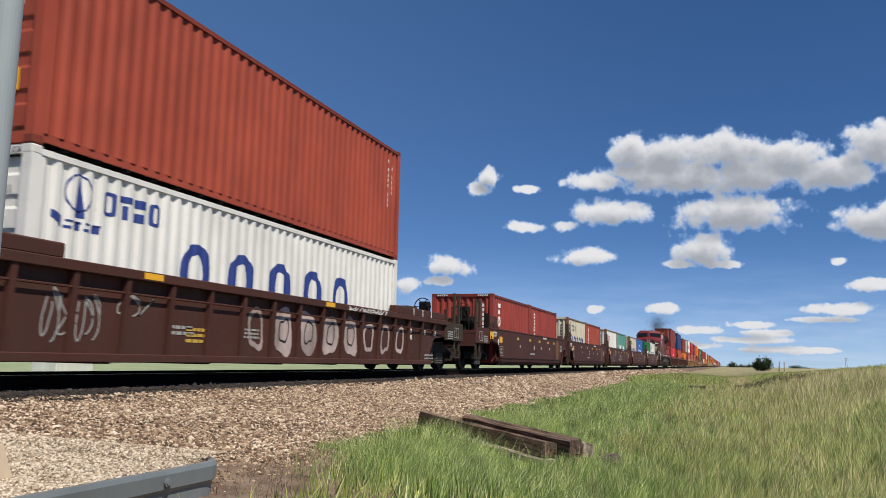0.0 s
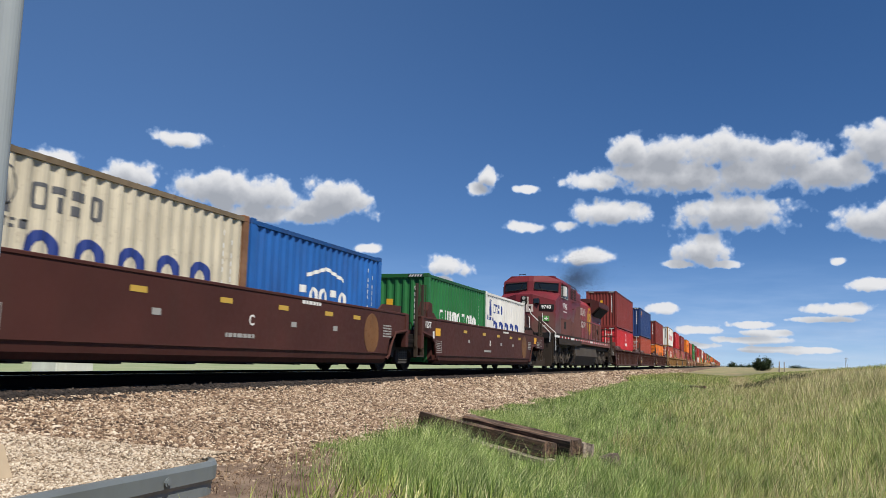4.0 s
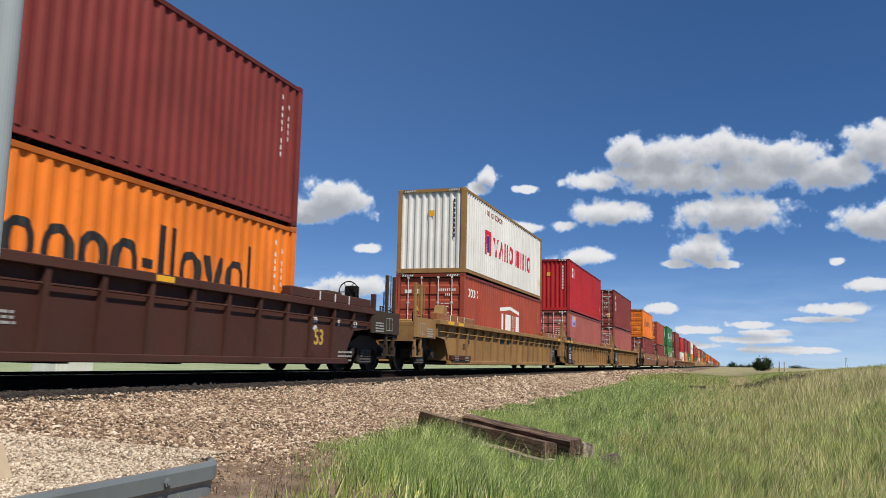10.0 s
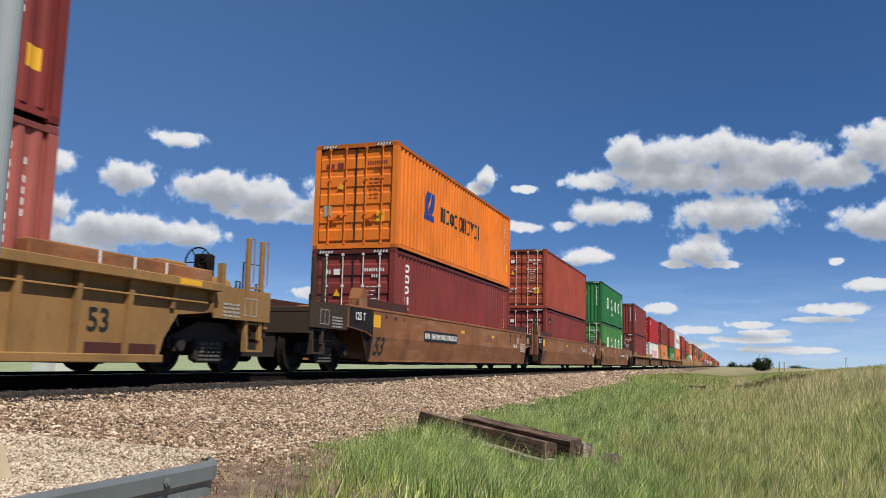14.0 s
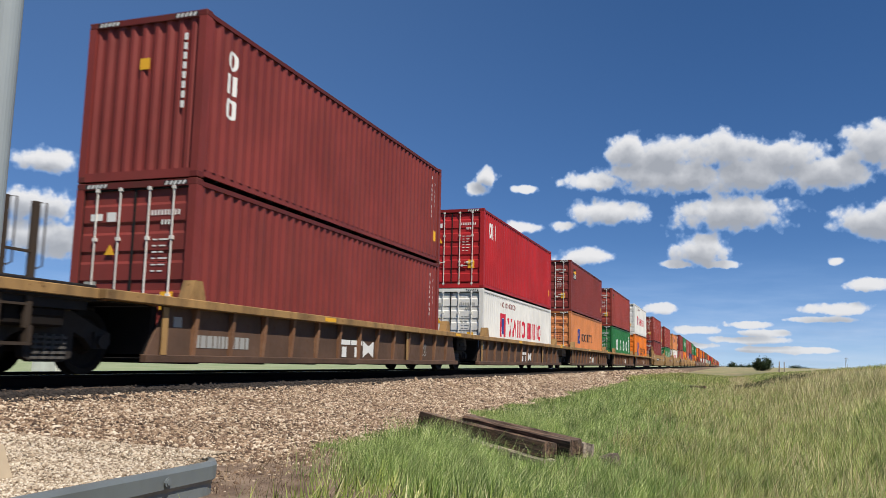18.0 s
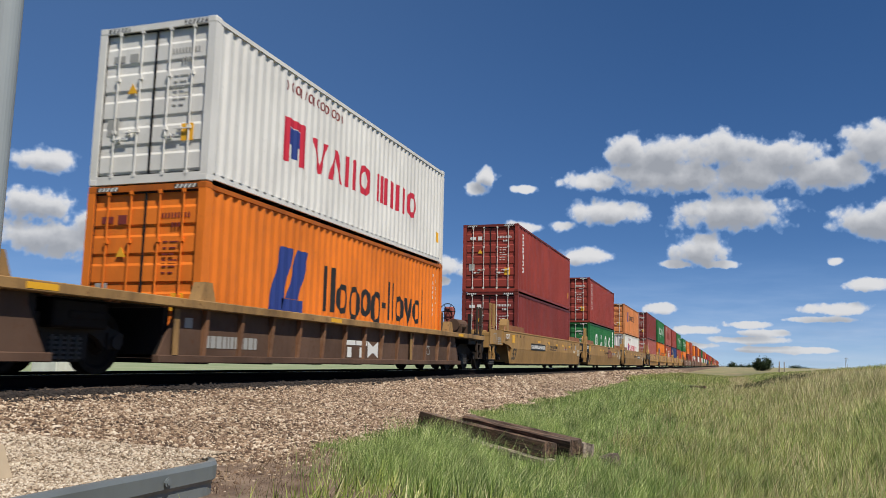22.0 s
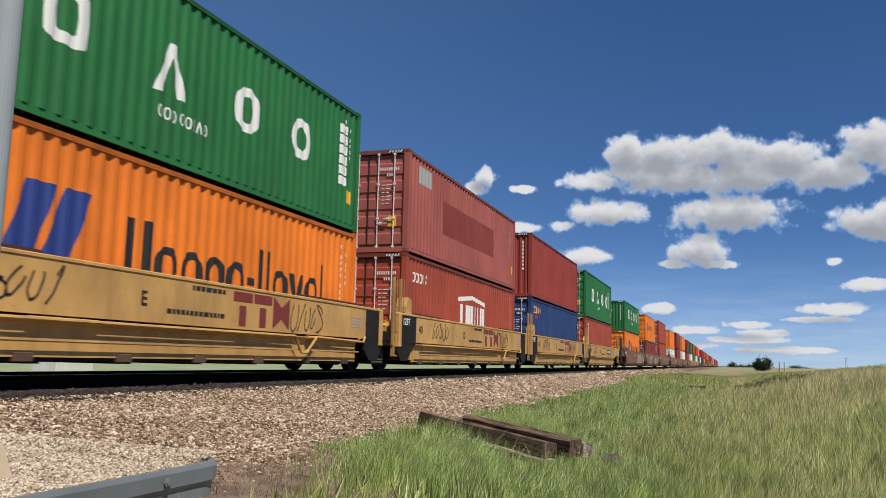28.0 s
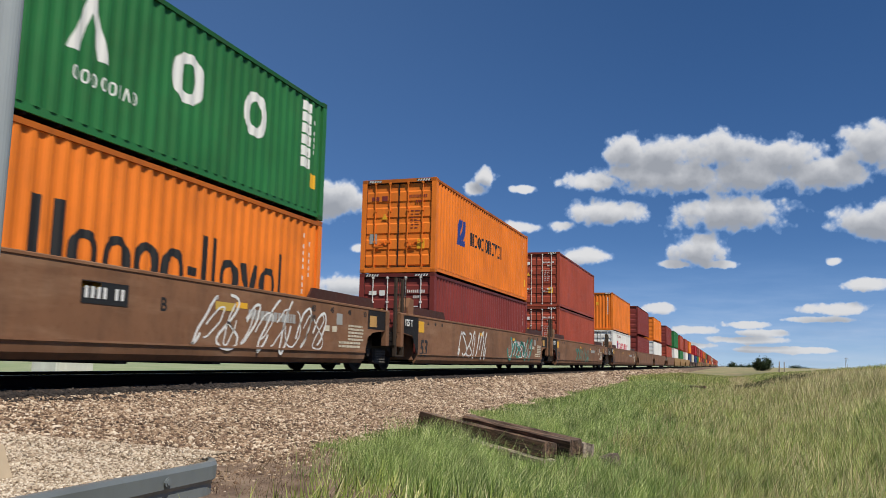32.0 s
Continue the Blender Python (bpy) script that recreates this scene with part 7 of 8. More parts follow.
both("rear_step_frame", lambda: MB().prism([(20.3, 0.42), (20.42, 0.42), (20.42, 1.3), (20.82, 1.3), (20.95, 1.62), (20.3, 1.66)], 1.42, 1.5, "x").prism([(20.88, 0.4), (21.0, 0.4), (21.0, 1.5), (20.88, 1.5)], 1.42, 1.5, "x").box(1.05, 1.1, 20.3, 21.0, 0.4, 1.66), GRIME, "grimy step frame at the rear corner")
for z in (0.45, 0.78, 1.1):
    both("step", lambda: MB().box(1.1, 1.5, 20.42, 20.88, z, z + 0.05), GRIME)
# fuel tank and air tanks
TANK = [(-1.40, 1.3), (-1.46, 0.72), (-1.2, 0.2), (-0.9, 0.15), (0.9, 0.15), (1.2, 0.2), (1.46, 0.72), (1.40, 1.3)]
tank = part("fuel_tank", MB().prism(TANK, 6.65, 14.7, "y").prism([(a * 0.97, b) for a, b in TANK[1:7]], 6.25, 6.65, "y"), P["loco_cast"], loco, "big grimy fuel tank with bevelled edges")
part("tank_step", MB().box(1.2, 1.5, 5.9, 6.25, 0.3, 0.34).box(1.2, 1.5, 5.9, 6.25, 0.8, 0.84).box(1.47, 1.5, 5.9, 5.95, 0.3, 1.3), GRIME, loco)
both("air_tank", lambda: MB().cyl((1.25, 6.0, 1.12), 0.14, 0.9, "y", 12), GRIME, "round air reservoir")


def loco_truck(y):
    def make():
        mb = MB()
        for s in (-1, 1):
            x0, x1 = s * 1.05 - 0.08, s * 1.05 + 0.08
            mb.prism([(-2.7, 0.62), (-2.7, 0.98), (-2.3, 1.0), (-2.0, 0.92), (-1.55, 0.98), (-1.25, 1.12), (-0.7, 1.1), (-0.4, 0.92), (0, 0.98), (0.4, 0.92), (0.7, 1.1), (1.25, 1.12), (1.55, 0.98), (2.0, 0.92), (2.3, 1.0), (2.7, 0.98), (2.7, 0.62),
                      (2.45, 0.5), (1.6, 0.66), (1.45, 0.36), (0.62, 0.36), (0.45, 0.66), (-0.45, 0.66), (-0.62, 0.36), (-1.45, 0.36), (-1.6, 0.66), (-2.45, 0.5)], x0, x1, "x")
            for ya in (-1.95, 0.0, 1.95):
                mb.prism([(ya - 0.62, 0.92), (ya - 0.30, 1.14), (ya + 0.30, 1.14), (ya + 0.62, 0.92), (ya + 0.46, 0.44), (ya + 0.30, 0.30), (ya + 0.24, 0.62), (ya - 0.24, 0.62), (ya - 0.30, 0.30), (ya - 0.46, 0.44)], s * 1.15 - 0.05, s * 1.15 + 0.05, "x")
            for ya in (-0.98, 0.98):
                mb.prism([(ya - 0.36, 0.42), (ya - 0.2, 0.26), (ya + 0.2, 0.26), (ya + 0.36, 0.42), (ya + 0.22, 0.58), (ya - 0.22, 0.58)], s * 1.13 - 0.06, s * 1.13 + 0.06, "x")
        mb.box(-0.9, 0.9, -0.4, 0.4, 0.6, 0.95)
        return mb.mesh("truck frame")
    t = part("truck", kept("ltruck", make), P["loco_cast"], loco, "grey-brown cast three-axle truck", (0, y, 0))
    for ya in (-1.95, 0.0, 1.95):
        part("axle", kept("axle", lambda: MB()), STEEL, t, at=(0, ya, 0.53))
        for s in (-1, 1):
            w = part("wheel", wheel_mesh(0.53), WHEEL, t, at=Matrix.Translation((s * 0.79, ya, 0.53)) @ (Matrix.Identity(4) if s > 0 else Matrix.Rotation(math.pi, 4, "Z")))
            if s > 0:
                wheels.append((w, s * 0.79, ya, 0.53, 0.53))
            part("axle_box", kept("lbox", lambda: MB().cyl((0, 0, 0), 0.17, 0.14, "x", 12).box(-0.08, 0.05, -0.24, 0.24, -0.12, 0.2, 0.03).cyl((0.08, 0, 0), 0.09, 0.1, "x", 10).mesh("axle box")), P["loco_cast"], t, at=(s * 1.16, ya, 0.53))
            for q in (-0.35, 0.35):
                part("spring", kept("lspr", lambda: MB().cyl((0, 0, 0.72), 0.1, 0.26, "z", 10).cyl((0, 0, 0.6), 0.13, 0.03, "z", 10).mesh("spring")), P["loco_cast"], t, at=(s * 1.2, ya + q, 0))
    for s in (-1, 1):
        for q in (-1.0, 1.0):
            part("brake_cylinder", kept("lbc", lambda: MB().cyl((0, 0, 1.0), 0.12, 0.42, "y", 12).cyl((0, 0.26, 1.0), 0.05, 0.2, "y", 8).mesh("brake cylinder")), P["loco_cast"], t, at=(s * 1.26, q, 0))
        part("brake_rigging", kept("lbr", lambda: MB().tube([(0, -1.3, 0.95), (0, -0.95, 0.55), (0, -0.8, 0.32)], 0.03).tube([(0, 0.75, 0.95), (0, 1.0, 0.55), (0, 1.15, 0.32)], 0.03).tube([(0, -2.6, 1.12), (0, -1.2, 1.18), (0, 0.4, 1.12), (0, 2.5, 1.16)], 0.018).tube([(0, 1.6, 0.7), (0, 2.0, 0.9), (0, 2.5, 0.5)], 0.03).mesh("brake rods")), P["loco_cast"], t, at=(s * 1.24, 0, 0))
        part("damper", kept("ldm", lambda: MB().tube([(0, 0.0, 1.15), (0, 0.45, 0.62)], 0.06, 8).mesh("damper")), P["loco_cast"], t, at=(s * 1.22, 0, 0))


loco_truck(3.45)
loco_truck(17.6)
movers.append((loco, LOCO_U, 0.0))

# ---------------------------------------------------------------- crushed stone


def stones(name, centres, size, label, mats, seed, flat=0.75):
    """Many angular stones joined into one object; centres is an array of places."""
    rg = np.random.default_rng(seed)
    base = np.array([(1, 0, 0), (-1, 0, 0), (0, 1, 0), (0, -1, 0), (0, 0, 1), (0, 0, -1)], float)
    tri = np.array([(0, 2, 4), (2, 1, 4), (1, 3, 4), (3, 0, 4), (2, 0, 5), (1, 2, 5), (3, 1, 5), (0, 3, 5)])
    n = len(centres)
    v = base[None] * rg.uniform(0.65, 1.25, (n, 6, 1)) + rg.normal(0, 0.16, (n, 6, 3))
    ax = rg.normal(size=(n, 3))
    ax /= np.linalg.norm(ax, axis=1)[:, None]
    an = rg.uniform(0, 6.28, n)
    c, s = np.cos(an)[:, None, None], np.sin(an)[:, None, None]
    k = ax[:, None, :]
    v = v * c + np.cross(np.broadcast_to(k, v.shape), v) * s + k * (v * k).sum(2, keepdims=True) * (1 - c)
    v[:, :, 2] *= flat
    v = v * (size * rg.lognormal(0, 0.33, n))[:, None, None] + centres[:, None, :]
    f = tri[None] + (np.arange(n) * 6)[:, None, None]
    me = raw_mesh(name, v.reshape(-1, 3), f.reshape(-1, 3))
    return solid(name, me, mats, label, "gravel", kind="stuff")


def stone_mat(name, stops):
    m = mat(name, (0.3, 0.25, 0.2), 0.88)
    g = nd(m, "NewGeometry")
    c = coords(m, (1, 1, 1))
    col = ramp(m, g.outputs["Random Per Island"], stops)
    fine = noise_of(m, c, 60, 4, 0.7)
    big = noise_of(m, c, 0.7, 3)
    col = mixc(m, ramp(m, big, [(0.35, (0.75, 0.75, 0.75)), (0.7, (1.15, 1.1, 1.05))]), (0, 0, 0), col) if False else mixc(m, 1.0, col, ramp(m, big, [(0.3, (0.78, 0.76, 0.74)), (0.7, (1, 1, 1))]), "MULTIPLY")
    col = mixc(m, ramp(m, fine, [(0.4, (0, 0, 0)), (0.75, (0.35, 0.35, 0.35))]), col, (0.10, 0.07, 0.055))
    ln(m, col, bsdf(m).inputs["Base Color"])
    return m


STONE = stone_mat("ballast stone", [(0.0, (0.045, 0.028, 0.018)), (0.22, (0.14, 0.085, 0.053)), (0.45, (0.30, 0.20, 0.128)), (0.7, (0.45, 0.33, 0.22)), (0.88, (0.66, 0.54, 0.40)), (1.0, (0.80, 0.70, 0.56))])
PALE = stone_mat("pale gravel", [(0.0, (0.17, 0.12, 0.08)), (0.3, (0.44, 0.35, 0.25)), (0.65, (0.66, 0.56, 0.43)), (1.0, (0.84, 0.75, 0.62))])
rg = np.random.default_rng(11)


# near-black stones for the strip beside the rails
DARK_STONE = stone_mat("near-black ballast", [(0.0, (0.006, 0.005, 0.005)), (0.5, (0.013, 0.010, 0.009)), (0.9, (0.028, 0.022, 0.018)), (1.0, (0.08, 0.065, 0.052))])


def bed_stones(n, y0, y1, power, size, name, seed, x0=-7.42, over=0.8):
    y = y0 + (y1 - y0) * rg.random(n) ** power
    toe = toe_x(y)
    x = x0 + (toe + over - x0) * rg.random(n)
    keep = (x < toe + rg.exponential(0.16, n)) | (x < toe)
    x, y, toe = x[keep], y[keep], toe[keep]
    z = bed_z(x, y)
    z = np.where(x > toe, np.maximum(z, ground_z(x, y)), z)
    return stones(name, np.stack([x, y, z + size * 0.25], 1), size, "pinkish brown crushed stone ballast", STONE, seed)


bed_stones(95000, 5.5, 20, 1.25, 0.0175, "ballast_stones", 1)
bed_stones(44000, 19, 48, 1.2, 0.029, "ballast_stones", 2)
bed_stones(11000, 46, 130, 1.2, 0.060, "ballast_stones", 3)
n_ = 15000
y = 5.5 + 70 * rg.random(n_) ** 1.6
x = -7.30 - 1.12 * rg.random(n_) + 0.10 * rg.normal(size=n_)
stones("ballast_stones", np.stack([x, y, bed_z(x, y) + 0.006], 1), 0.028, "near-black crushed stone beside the rails", DARK_STONE, 4)

# ---------------------------------------------------------------- grass


def blades(name, x, y, h, w, lean, label, m, seed, base=None, seg=2):
    """Many bent grass blades joined into one object."""
    rg = np.random.default_rng(seed)
    n = len(x)
    z = ground_z(x, y) - 0.02 if base is None else base
    a = rg.uniform(0, 6.283, n)
    d = np.stack([np.cos(a), np.sin(a)], 1)
    # width across the line of sight more often than not
    p = np.stack([np.ones(n), rg.normal(0, 0.5, n)], 1)
    p /= np.linalg.norm(p, axis=1)[:, None]
    bend = lean * rg.uniform(0.3, 1.3, n) * h
    d[:, 0] += 0.35
    rows = []
    for k in range(seg + 1):
        t = k / seg
        cx, cy, cz = x + d[:, 0] * bend * t ** 2, y + d[:, 1] * bend * t ** 2, z + h * (t - 0.18 * t * t * lean)
        ww = w * (1 - t) ** 0.7 * 0.5
        if k < seg:
            rows.append(np.stack([cx - p[:, 0] * ww, cy - p[:, 1] * ww, cz], 1))
            rows.append(np.stack([cx + p[:, 0] * ww, cy + p[:, 1] * ww, cz], 1))
        else:
            rows.append(np.stack([cx, cy, cz], 1))
    v = np.stack(rows, 1)
    nv = v.shape[1]
    fs = []
    for k in range(seg - 1):
        fs += [(2 * k, 2 * k + 1, 2 * k + 3), (2 * k, 2 * k + 3, 2 * k + 2)]
    fs.append((2 * seg - 2, 2 * seg - 1, 2 * seg))
    f = np.array(fs)[None] + (np.arange(n) * nv)[:, None, None]
    me = raw_mesh(name, v.reshape(-1, 3), f.reshape(-1, 3))
    return solid(name, me, m, label, "grass", kind="stuff")


def blade_mat(name, stops, patch=None):
    m = mat(name, (0.08, 0.12, 0.03), 0.55)
    g = nd(m, "NewGeometry")
    c = coords(m, (1, 1, 0.0))
    col = ramp(m, g.outputs["Random Per Island"], stops)
    big = noise_of(m, c, 0.45, 4)
    col = mixc(m, ramp(m, big, [(0.42, (0, 0, 0)), (0.62, (0.42, 0.42, 0.42))]), col, patch or (0.20, 0.19, 0.07))
    wide = noise_of(m, coords(m, (0.5, 0.12, 0.0)), 0.5, 5, 0.65)
    col = mixc(m, ramp(m, wide, [(0.40, (0.5, 0.5, 0.5)), (0.52, (0, 0, 0))]), col, mixc(m, 1.0, col, (0.58, 0.64, 0.50), "MULTIPLY"))
    tuft = noise_of(m, c, 3.2, 3, 0.6)
    col = mixc(m, 1.0, col, ramp(m, tuft, [(0.34, (0.40, 0.43, 0.38)), (0.55, (1.08, 1.08, 1.06)), (0.72, (1.45, 1.40, 1.30))]), "MULTIPLY")
    ln(m, col, bsdf(m).inputs["Base Color"])
    b = bsdf(m)
    b.inputs["Specular IOR Level"].default_value = 0.3
    up = m.node_tree.nodes.new("ShaderNodeVectorMath")
    up.operation = "MULTIPLY_ADD"
    ln(m, g.outputs["Normal"], up.inputs[0])
    up.inputs[1].default_value, up.inputs[2].default_value = (0.9, 0.9, 0.9), (0.05, 0, 0.32)
    unit = m.node_tree.nodes.new("ShaderNodeVectorMath")
    unit.operation = "NORMALIZE"
    ln(m, up.outputs[0], unit.inputs[0])
    ln(m, unit.outputs[0], b.inputs["Normal"])
    tr = nd(m, "BsdfTranslucent")
    ln(m, col, tr.inputs["Color"])
    mx = nd(m, "MixShader", Fac=0.30)
    ln(m, b.outputs[0], mx.inputs[1])
    ln(m, tr.outputs[0], mx.inputs[2])
    ln(m, mx.outputs[0], m.node_tree.nodes["Material Output"].inputs["Surface"])
    return m


LUSH = blade_mat("lush grass", [(0.0, (0.020, 0.055, 0.010)), (0.34, (0.115, 0.210, 0.046)), (0.64, (0.35, 0.46, 0.130)), (0.88, (0.64, 0.68, 0.30)), (1.0, (0.80, 0.80, 0.50))], (0.30, 0.42, 0.11))
MIXED = blade_mat("mixed grass", [(0.0, (0.035, 0.060, 0.016)), (0.3, (0.14, 0.21, 0.045)), (0.65, (0.35, 0.42, 0.10)), (0.88, (0.66, 0.61, 0.26)), (1.0, (0.90, 0.83, 0.53))], (0.32, 0.37, 0.09))
DRY = blade_mat("dry grass heads", [(0.0, (0.345, 0.287, 0.127)), (0.5, (0.517, 0.437, 0.230)), (1.0, (0.690, 0.598, 0.368))], (0.460, 0.391, 0.196))


def spread(n, y0, y1, xa, xb, power, seed):
    rg = np.random.default_rng(seed)
    y = y0 + (y1 - y0) * rg.random(n) ** power
    lo, hi = xa(y), xb(y)
    x = lo + (hi - lo) * rg.random(n)
    return x, y, rg


def clump(x, y):
    return np.sin(x * 1.9 + 2 * np.sin(y * 0.8)) * np.sin(y * 1.4 + 1.7 * np.sin(x * 0.6)) + 0.5 * np.sin(x * 4.1 - y * 3.3)


def trodden(x, y):
    """1 in the open, less in front of the stack of old ties, where the grass is short."""
    ux, uy = -0.8124, 0.5830
    along = (x + 1.86) * ux + (y - 9.2) * uy
    across = (x + 1.86) * 0.583 + (y - 9.2) * 0.8124
    near = np.clip(1 - np.abs(across + 0.25) / 0.75, 0, 1) * np.clip((along + 0.5) / 0.4, 0, 1) * np.clip((2.6 - along) / 0.5, 0, 1)
    return 1 - 0.82 * np.clip(near * 1.8, 0, 1)


left_edge = lambda y: toe_x(y) + 0.05
right_edge = lambda y: 0.195 * y + 1.0
# near ground, rank by rank
x, y, rg = spread(215000, 6.6, 18, left_edge, right_edge, 1.0, 21)
nearedge = np.clip((x - toe_x(y)) / 1.2, 0.15, 1)
bare = (np.hypot((x + 3.5) / 0.95, (y - 6.6) / 1.9) < 1) & (rg.random(len(x)) < 0.93)
keep = ((rg.random(len(x)) < 0.45 + 0.75 * nearedge) & ~bare)
x, y = x[keep], y[keep]
h = (0.13 + 0.16 * rg.random(len(x)) + 0.07 * clump(x, y).clip(-1, 1)) * np.clip((x - toe_x(y)) / 0.9, 0.45, 1.0) * np.interp(x, (-4, -2, 0, 3), (1.0, 1.15, 1.35, 1.55))
green = (x < -0.9 + 0.7 * np.sin(y * 0.9)) | (rg.random(len(x)) < 0.25)
h *= trodden(x, y)
blades("grass", x[green], y[green], h[green] * 0.95, 0.0074, 0.42, "lush green grass beside the ballast", LUSH, 31)
blades("grass", x[~green], y[~green], h[~green] * 0.95, 0.0070, 0.42, "tall mixed green and straw prairie grass", MIXED, 32)
x, y, rg = spread(90000, 17, 48, left_edge, right_edge, 1.15, 22)
h = 0.20 + 0.2 * rg.random(len(x)) + 0.07 * clump(x, y).clip(-1, 1)
h *= np.clip((x - toe_x(y)) / 1.2, 0.4, 1.0)
green = (x < -1.6 + 0.8 * np.sin(y * 0.5)) | (rg.random(len(x)) < 0.25)
blades("grass", x[green], y[green], h[green], 0.013, 0.4, "lush green grass beside the ballast", LUSH, 33)
blades("grass", x[~green], y[~green], h[~green], 0.012, 0.42, "tall mixed green and straw prairie grass", MIXED, 34)
x, y, rg = spread(46000, 46, 105, left_edge, right_edge, 1.2, 23)
h = (0.16 + 0.2 * rg.random(len(x))) * np.interp(x / y, (-0.06, 0.0, 0.06, 0.12, 0.17), (1.2, 0.9, 0.7, 1.2, 1.8)) * np.interp(y, (46, 80, 105), (1.3, 0.9, 0.5))
blades("grass", x, y, h, 0.045, 0.5, "tall mixed green and straw prairie grass", MIXED, 35, seg=1)
# round the camera and farther out on the bank
x, y, rg = spread(42000, -9.0, 6.7, lambda y: np.full_like(y, -4.0), lambda y: np.full_like(y, 7.0), 1.0, 25)
keep = ~((x < -3.1) & (y > 2.8))
blades("grass", x[keep], y[keep], (0.14 + 0.2 * rg.random(len(x)))[keep], 0.016, 0.5, "prairie grass in the open", MIXED, 37, seg=1)
x, y, rg = spread(40000, 6.0, 60, right_edge, lambda y: right_edge(y) + 14, 1.2, 26)
blades("grass", x, y, 0.34 + 0.34 * rg.random(len(x)), 0.02, 0.4, "prairie grass on the bank", MIXED, 38, seg=1)
# seed heads and dry stalks on the bank
x, y, rg = spread(42000, 7.5, 55, lambda y: np.full_like(y, -1.6), right_edge, 1.1, 24)
keep = rg.random(len(x)) < np.interp(x, (-1.6, 1, 4), (0.10, 0.38, 0.8))
x, y = x[keep], y[keep]
blades("dry_stalks", x, y, 0.28 + 0.30 * rg.random(len(x)), 0.0042 + 0.00040 * y, 0.4, "pale dry grass stalks and seed heads", DRY, 36)
# rank clump at the edge of the ballast, dead stalks on the bare earth
rg = np.random.default_rng(41)
n_ = 9500
x, y = rg.normal(-2.8, 0.33, n_), rg.normal(7.8, 0.55, n_)
blades("grass", x, y, 0.2 + 0.2 * rg.random(n_), 0.005, 0.5, "rank dark green grass clump at the ballast edge", LUSH, 42)
n_ = 1500
x, y = rg.uniform(-4.2, -2.9, n_), rg.uniform(5.6, 8.2, n_)
blades("dry_stalks", x, y, 0.05 + 0.14 * rg.random(n_), 0.006, 1.2, "dead brown stalks on bare earth", blade_mat("dead stalks", [(0.0, (0.13, 0.075, 0.05)), (1.0, (0.34, 0.25, 0.16))], (0.2, 0.13, 0.09)), 43)

# low weeds, a dry patch and seed heads farther along the line
WEED = blade_mat("weed leaves", [(0.0, (0.035, 0.045, 0.018)), (1.0, (0.085, 0.085, 0.035))], (0.06, 0.07, 0.03))
for k, (cx, cy, sx, sy) in enumerate(((1.4, 50, 0.5, 1.6), (3.0, 54.5, 0.7, 1.5), (3.6, 48.5, 0.6, 1.4))):
    rg = np.random.default_rng(60 + k)
    blades("weeds", rg.normal(cx, sx, 900), rg.normal(cy, sy, 900), 0.3 + 0.28 * rg.random(900), 0.04, 0.7, "low dark brownish green weed clump", WEED, 64 + k, seg=1)
rg = np.random.default_rng(70)
y = rg.uniform(12, 60, 3200)
x = 0.16 * y + rg.random(3200) * (0.035 * y + 2.0)
blades("dry_stalks", x, y, 0.42 + 0.3 * rg.random(3200), 0.0035 + 0.00035 * y, 0.5, "pale seed heads along the bank", DRY, 71)
x, y = rg.normal(1.0, 0.35, 1500), rg.uniform(59, 85, 1500)
blades("dry_stalks", x, y, 0.3 + 0.2 * rg.random(1500), 0.03, 0.7, "short tan dry grass patch", DRY, 72, seg=1)
x = np.concatenate([rg.normal(-0.4, 0.15, 60), rg.normal(0.2, 0.2, 60)])
y = np.concatenate([rg.normal(21, 0.4, 60), rg.normal(25, 0.4, 60)])
blades("dry_stalks", x, y, 0.3 + 0.25 * rg.random(120), 0.010, 0.5, "tall pale stalks beside the ballast", DRY, 73)

# ---------------------------------------------------------------- things beside the track
# stack of old ties in the grass


def old_tie(label, m, length, at, wide=0.23, high=0.17, seed=0):
    """Squared timber with split ends and worn edges."""
    bm = bmesh.new()
    bmesh.ops.create_cube(bm, size=1)
    bmesh.ops.subdivide_edges(bm, edges=[e for e in bm.edges if abs((e.verts[0].co - e.verts[1].co).y) > 0.5], cuts=22, use_grid_fill=True)
    bmesh.ops.subdivide_edges(bm, edges=[e for e in bm.edges if abs((e.verts[0].co - e.verts[1].co).x) > 0.5], cuts=4, use_grid_fill=True)
    for v in bm.verts:
        p = Vector((v.co.x * wide, v.co.y * length, v.co.z * high))
        worn = noise.noise(Vector((p.x * 14, p.y * 1.5 + seed, p.z * 9)))
        edge = abs(v.co.x) > 0.45 and abs(v.co.z) > 0.45
        p.z += 0.020 * worn - (0.012 if edge else 0.0)
        p.x += 0.008 * noise.noise(Vector((p.z * 9, p.y * 2.2 + seed, 3.1))) - (0.010 * math.copysign(1, v.co.x) if edge else 0)
        # long checks in the top
        if v.co.z > 0.4 and not edge:
            p.z -= 0.065 * max(0.0, noise.noise(Vector((v.co.x * 7 + seed, p.y * 0.7, 1.0))))
        if abs(v.co.y) > 0.49:
            p.y += 0.07 * noise.noise(Vector((p.x * 12, seed, p.z * 12)))
        v.co = p
    me = bpy.data.meshes.new("old tie")
    bm.to_mesh(me)
    bm.free()
    return solid("old_tie", me, m, label, "railway tie", "discarded ties in the grass", at=at)


NEAR, ALONG = Vector((-1.90, 9.2, -0.575)), Vector((-0.8105, 0.5817, 0.0685)).normalized()
ACROSS = Vector((0.5830, 0.8124, 0.0))
UP = ACROSS.cross(ALONG)


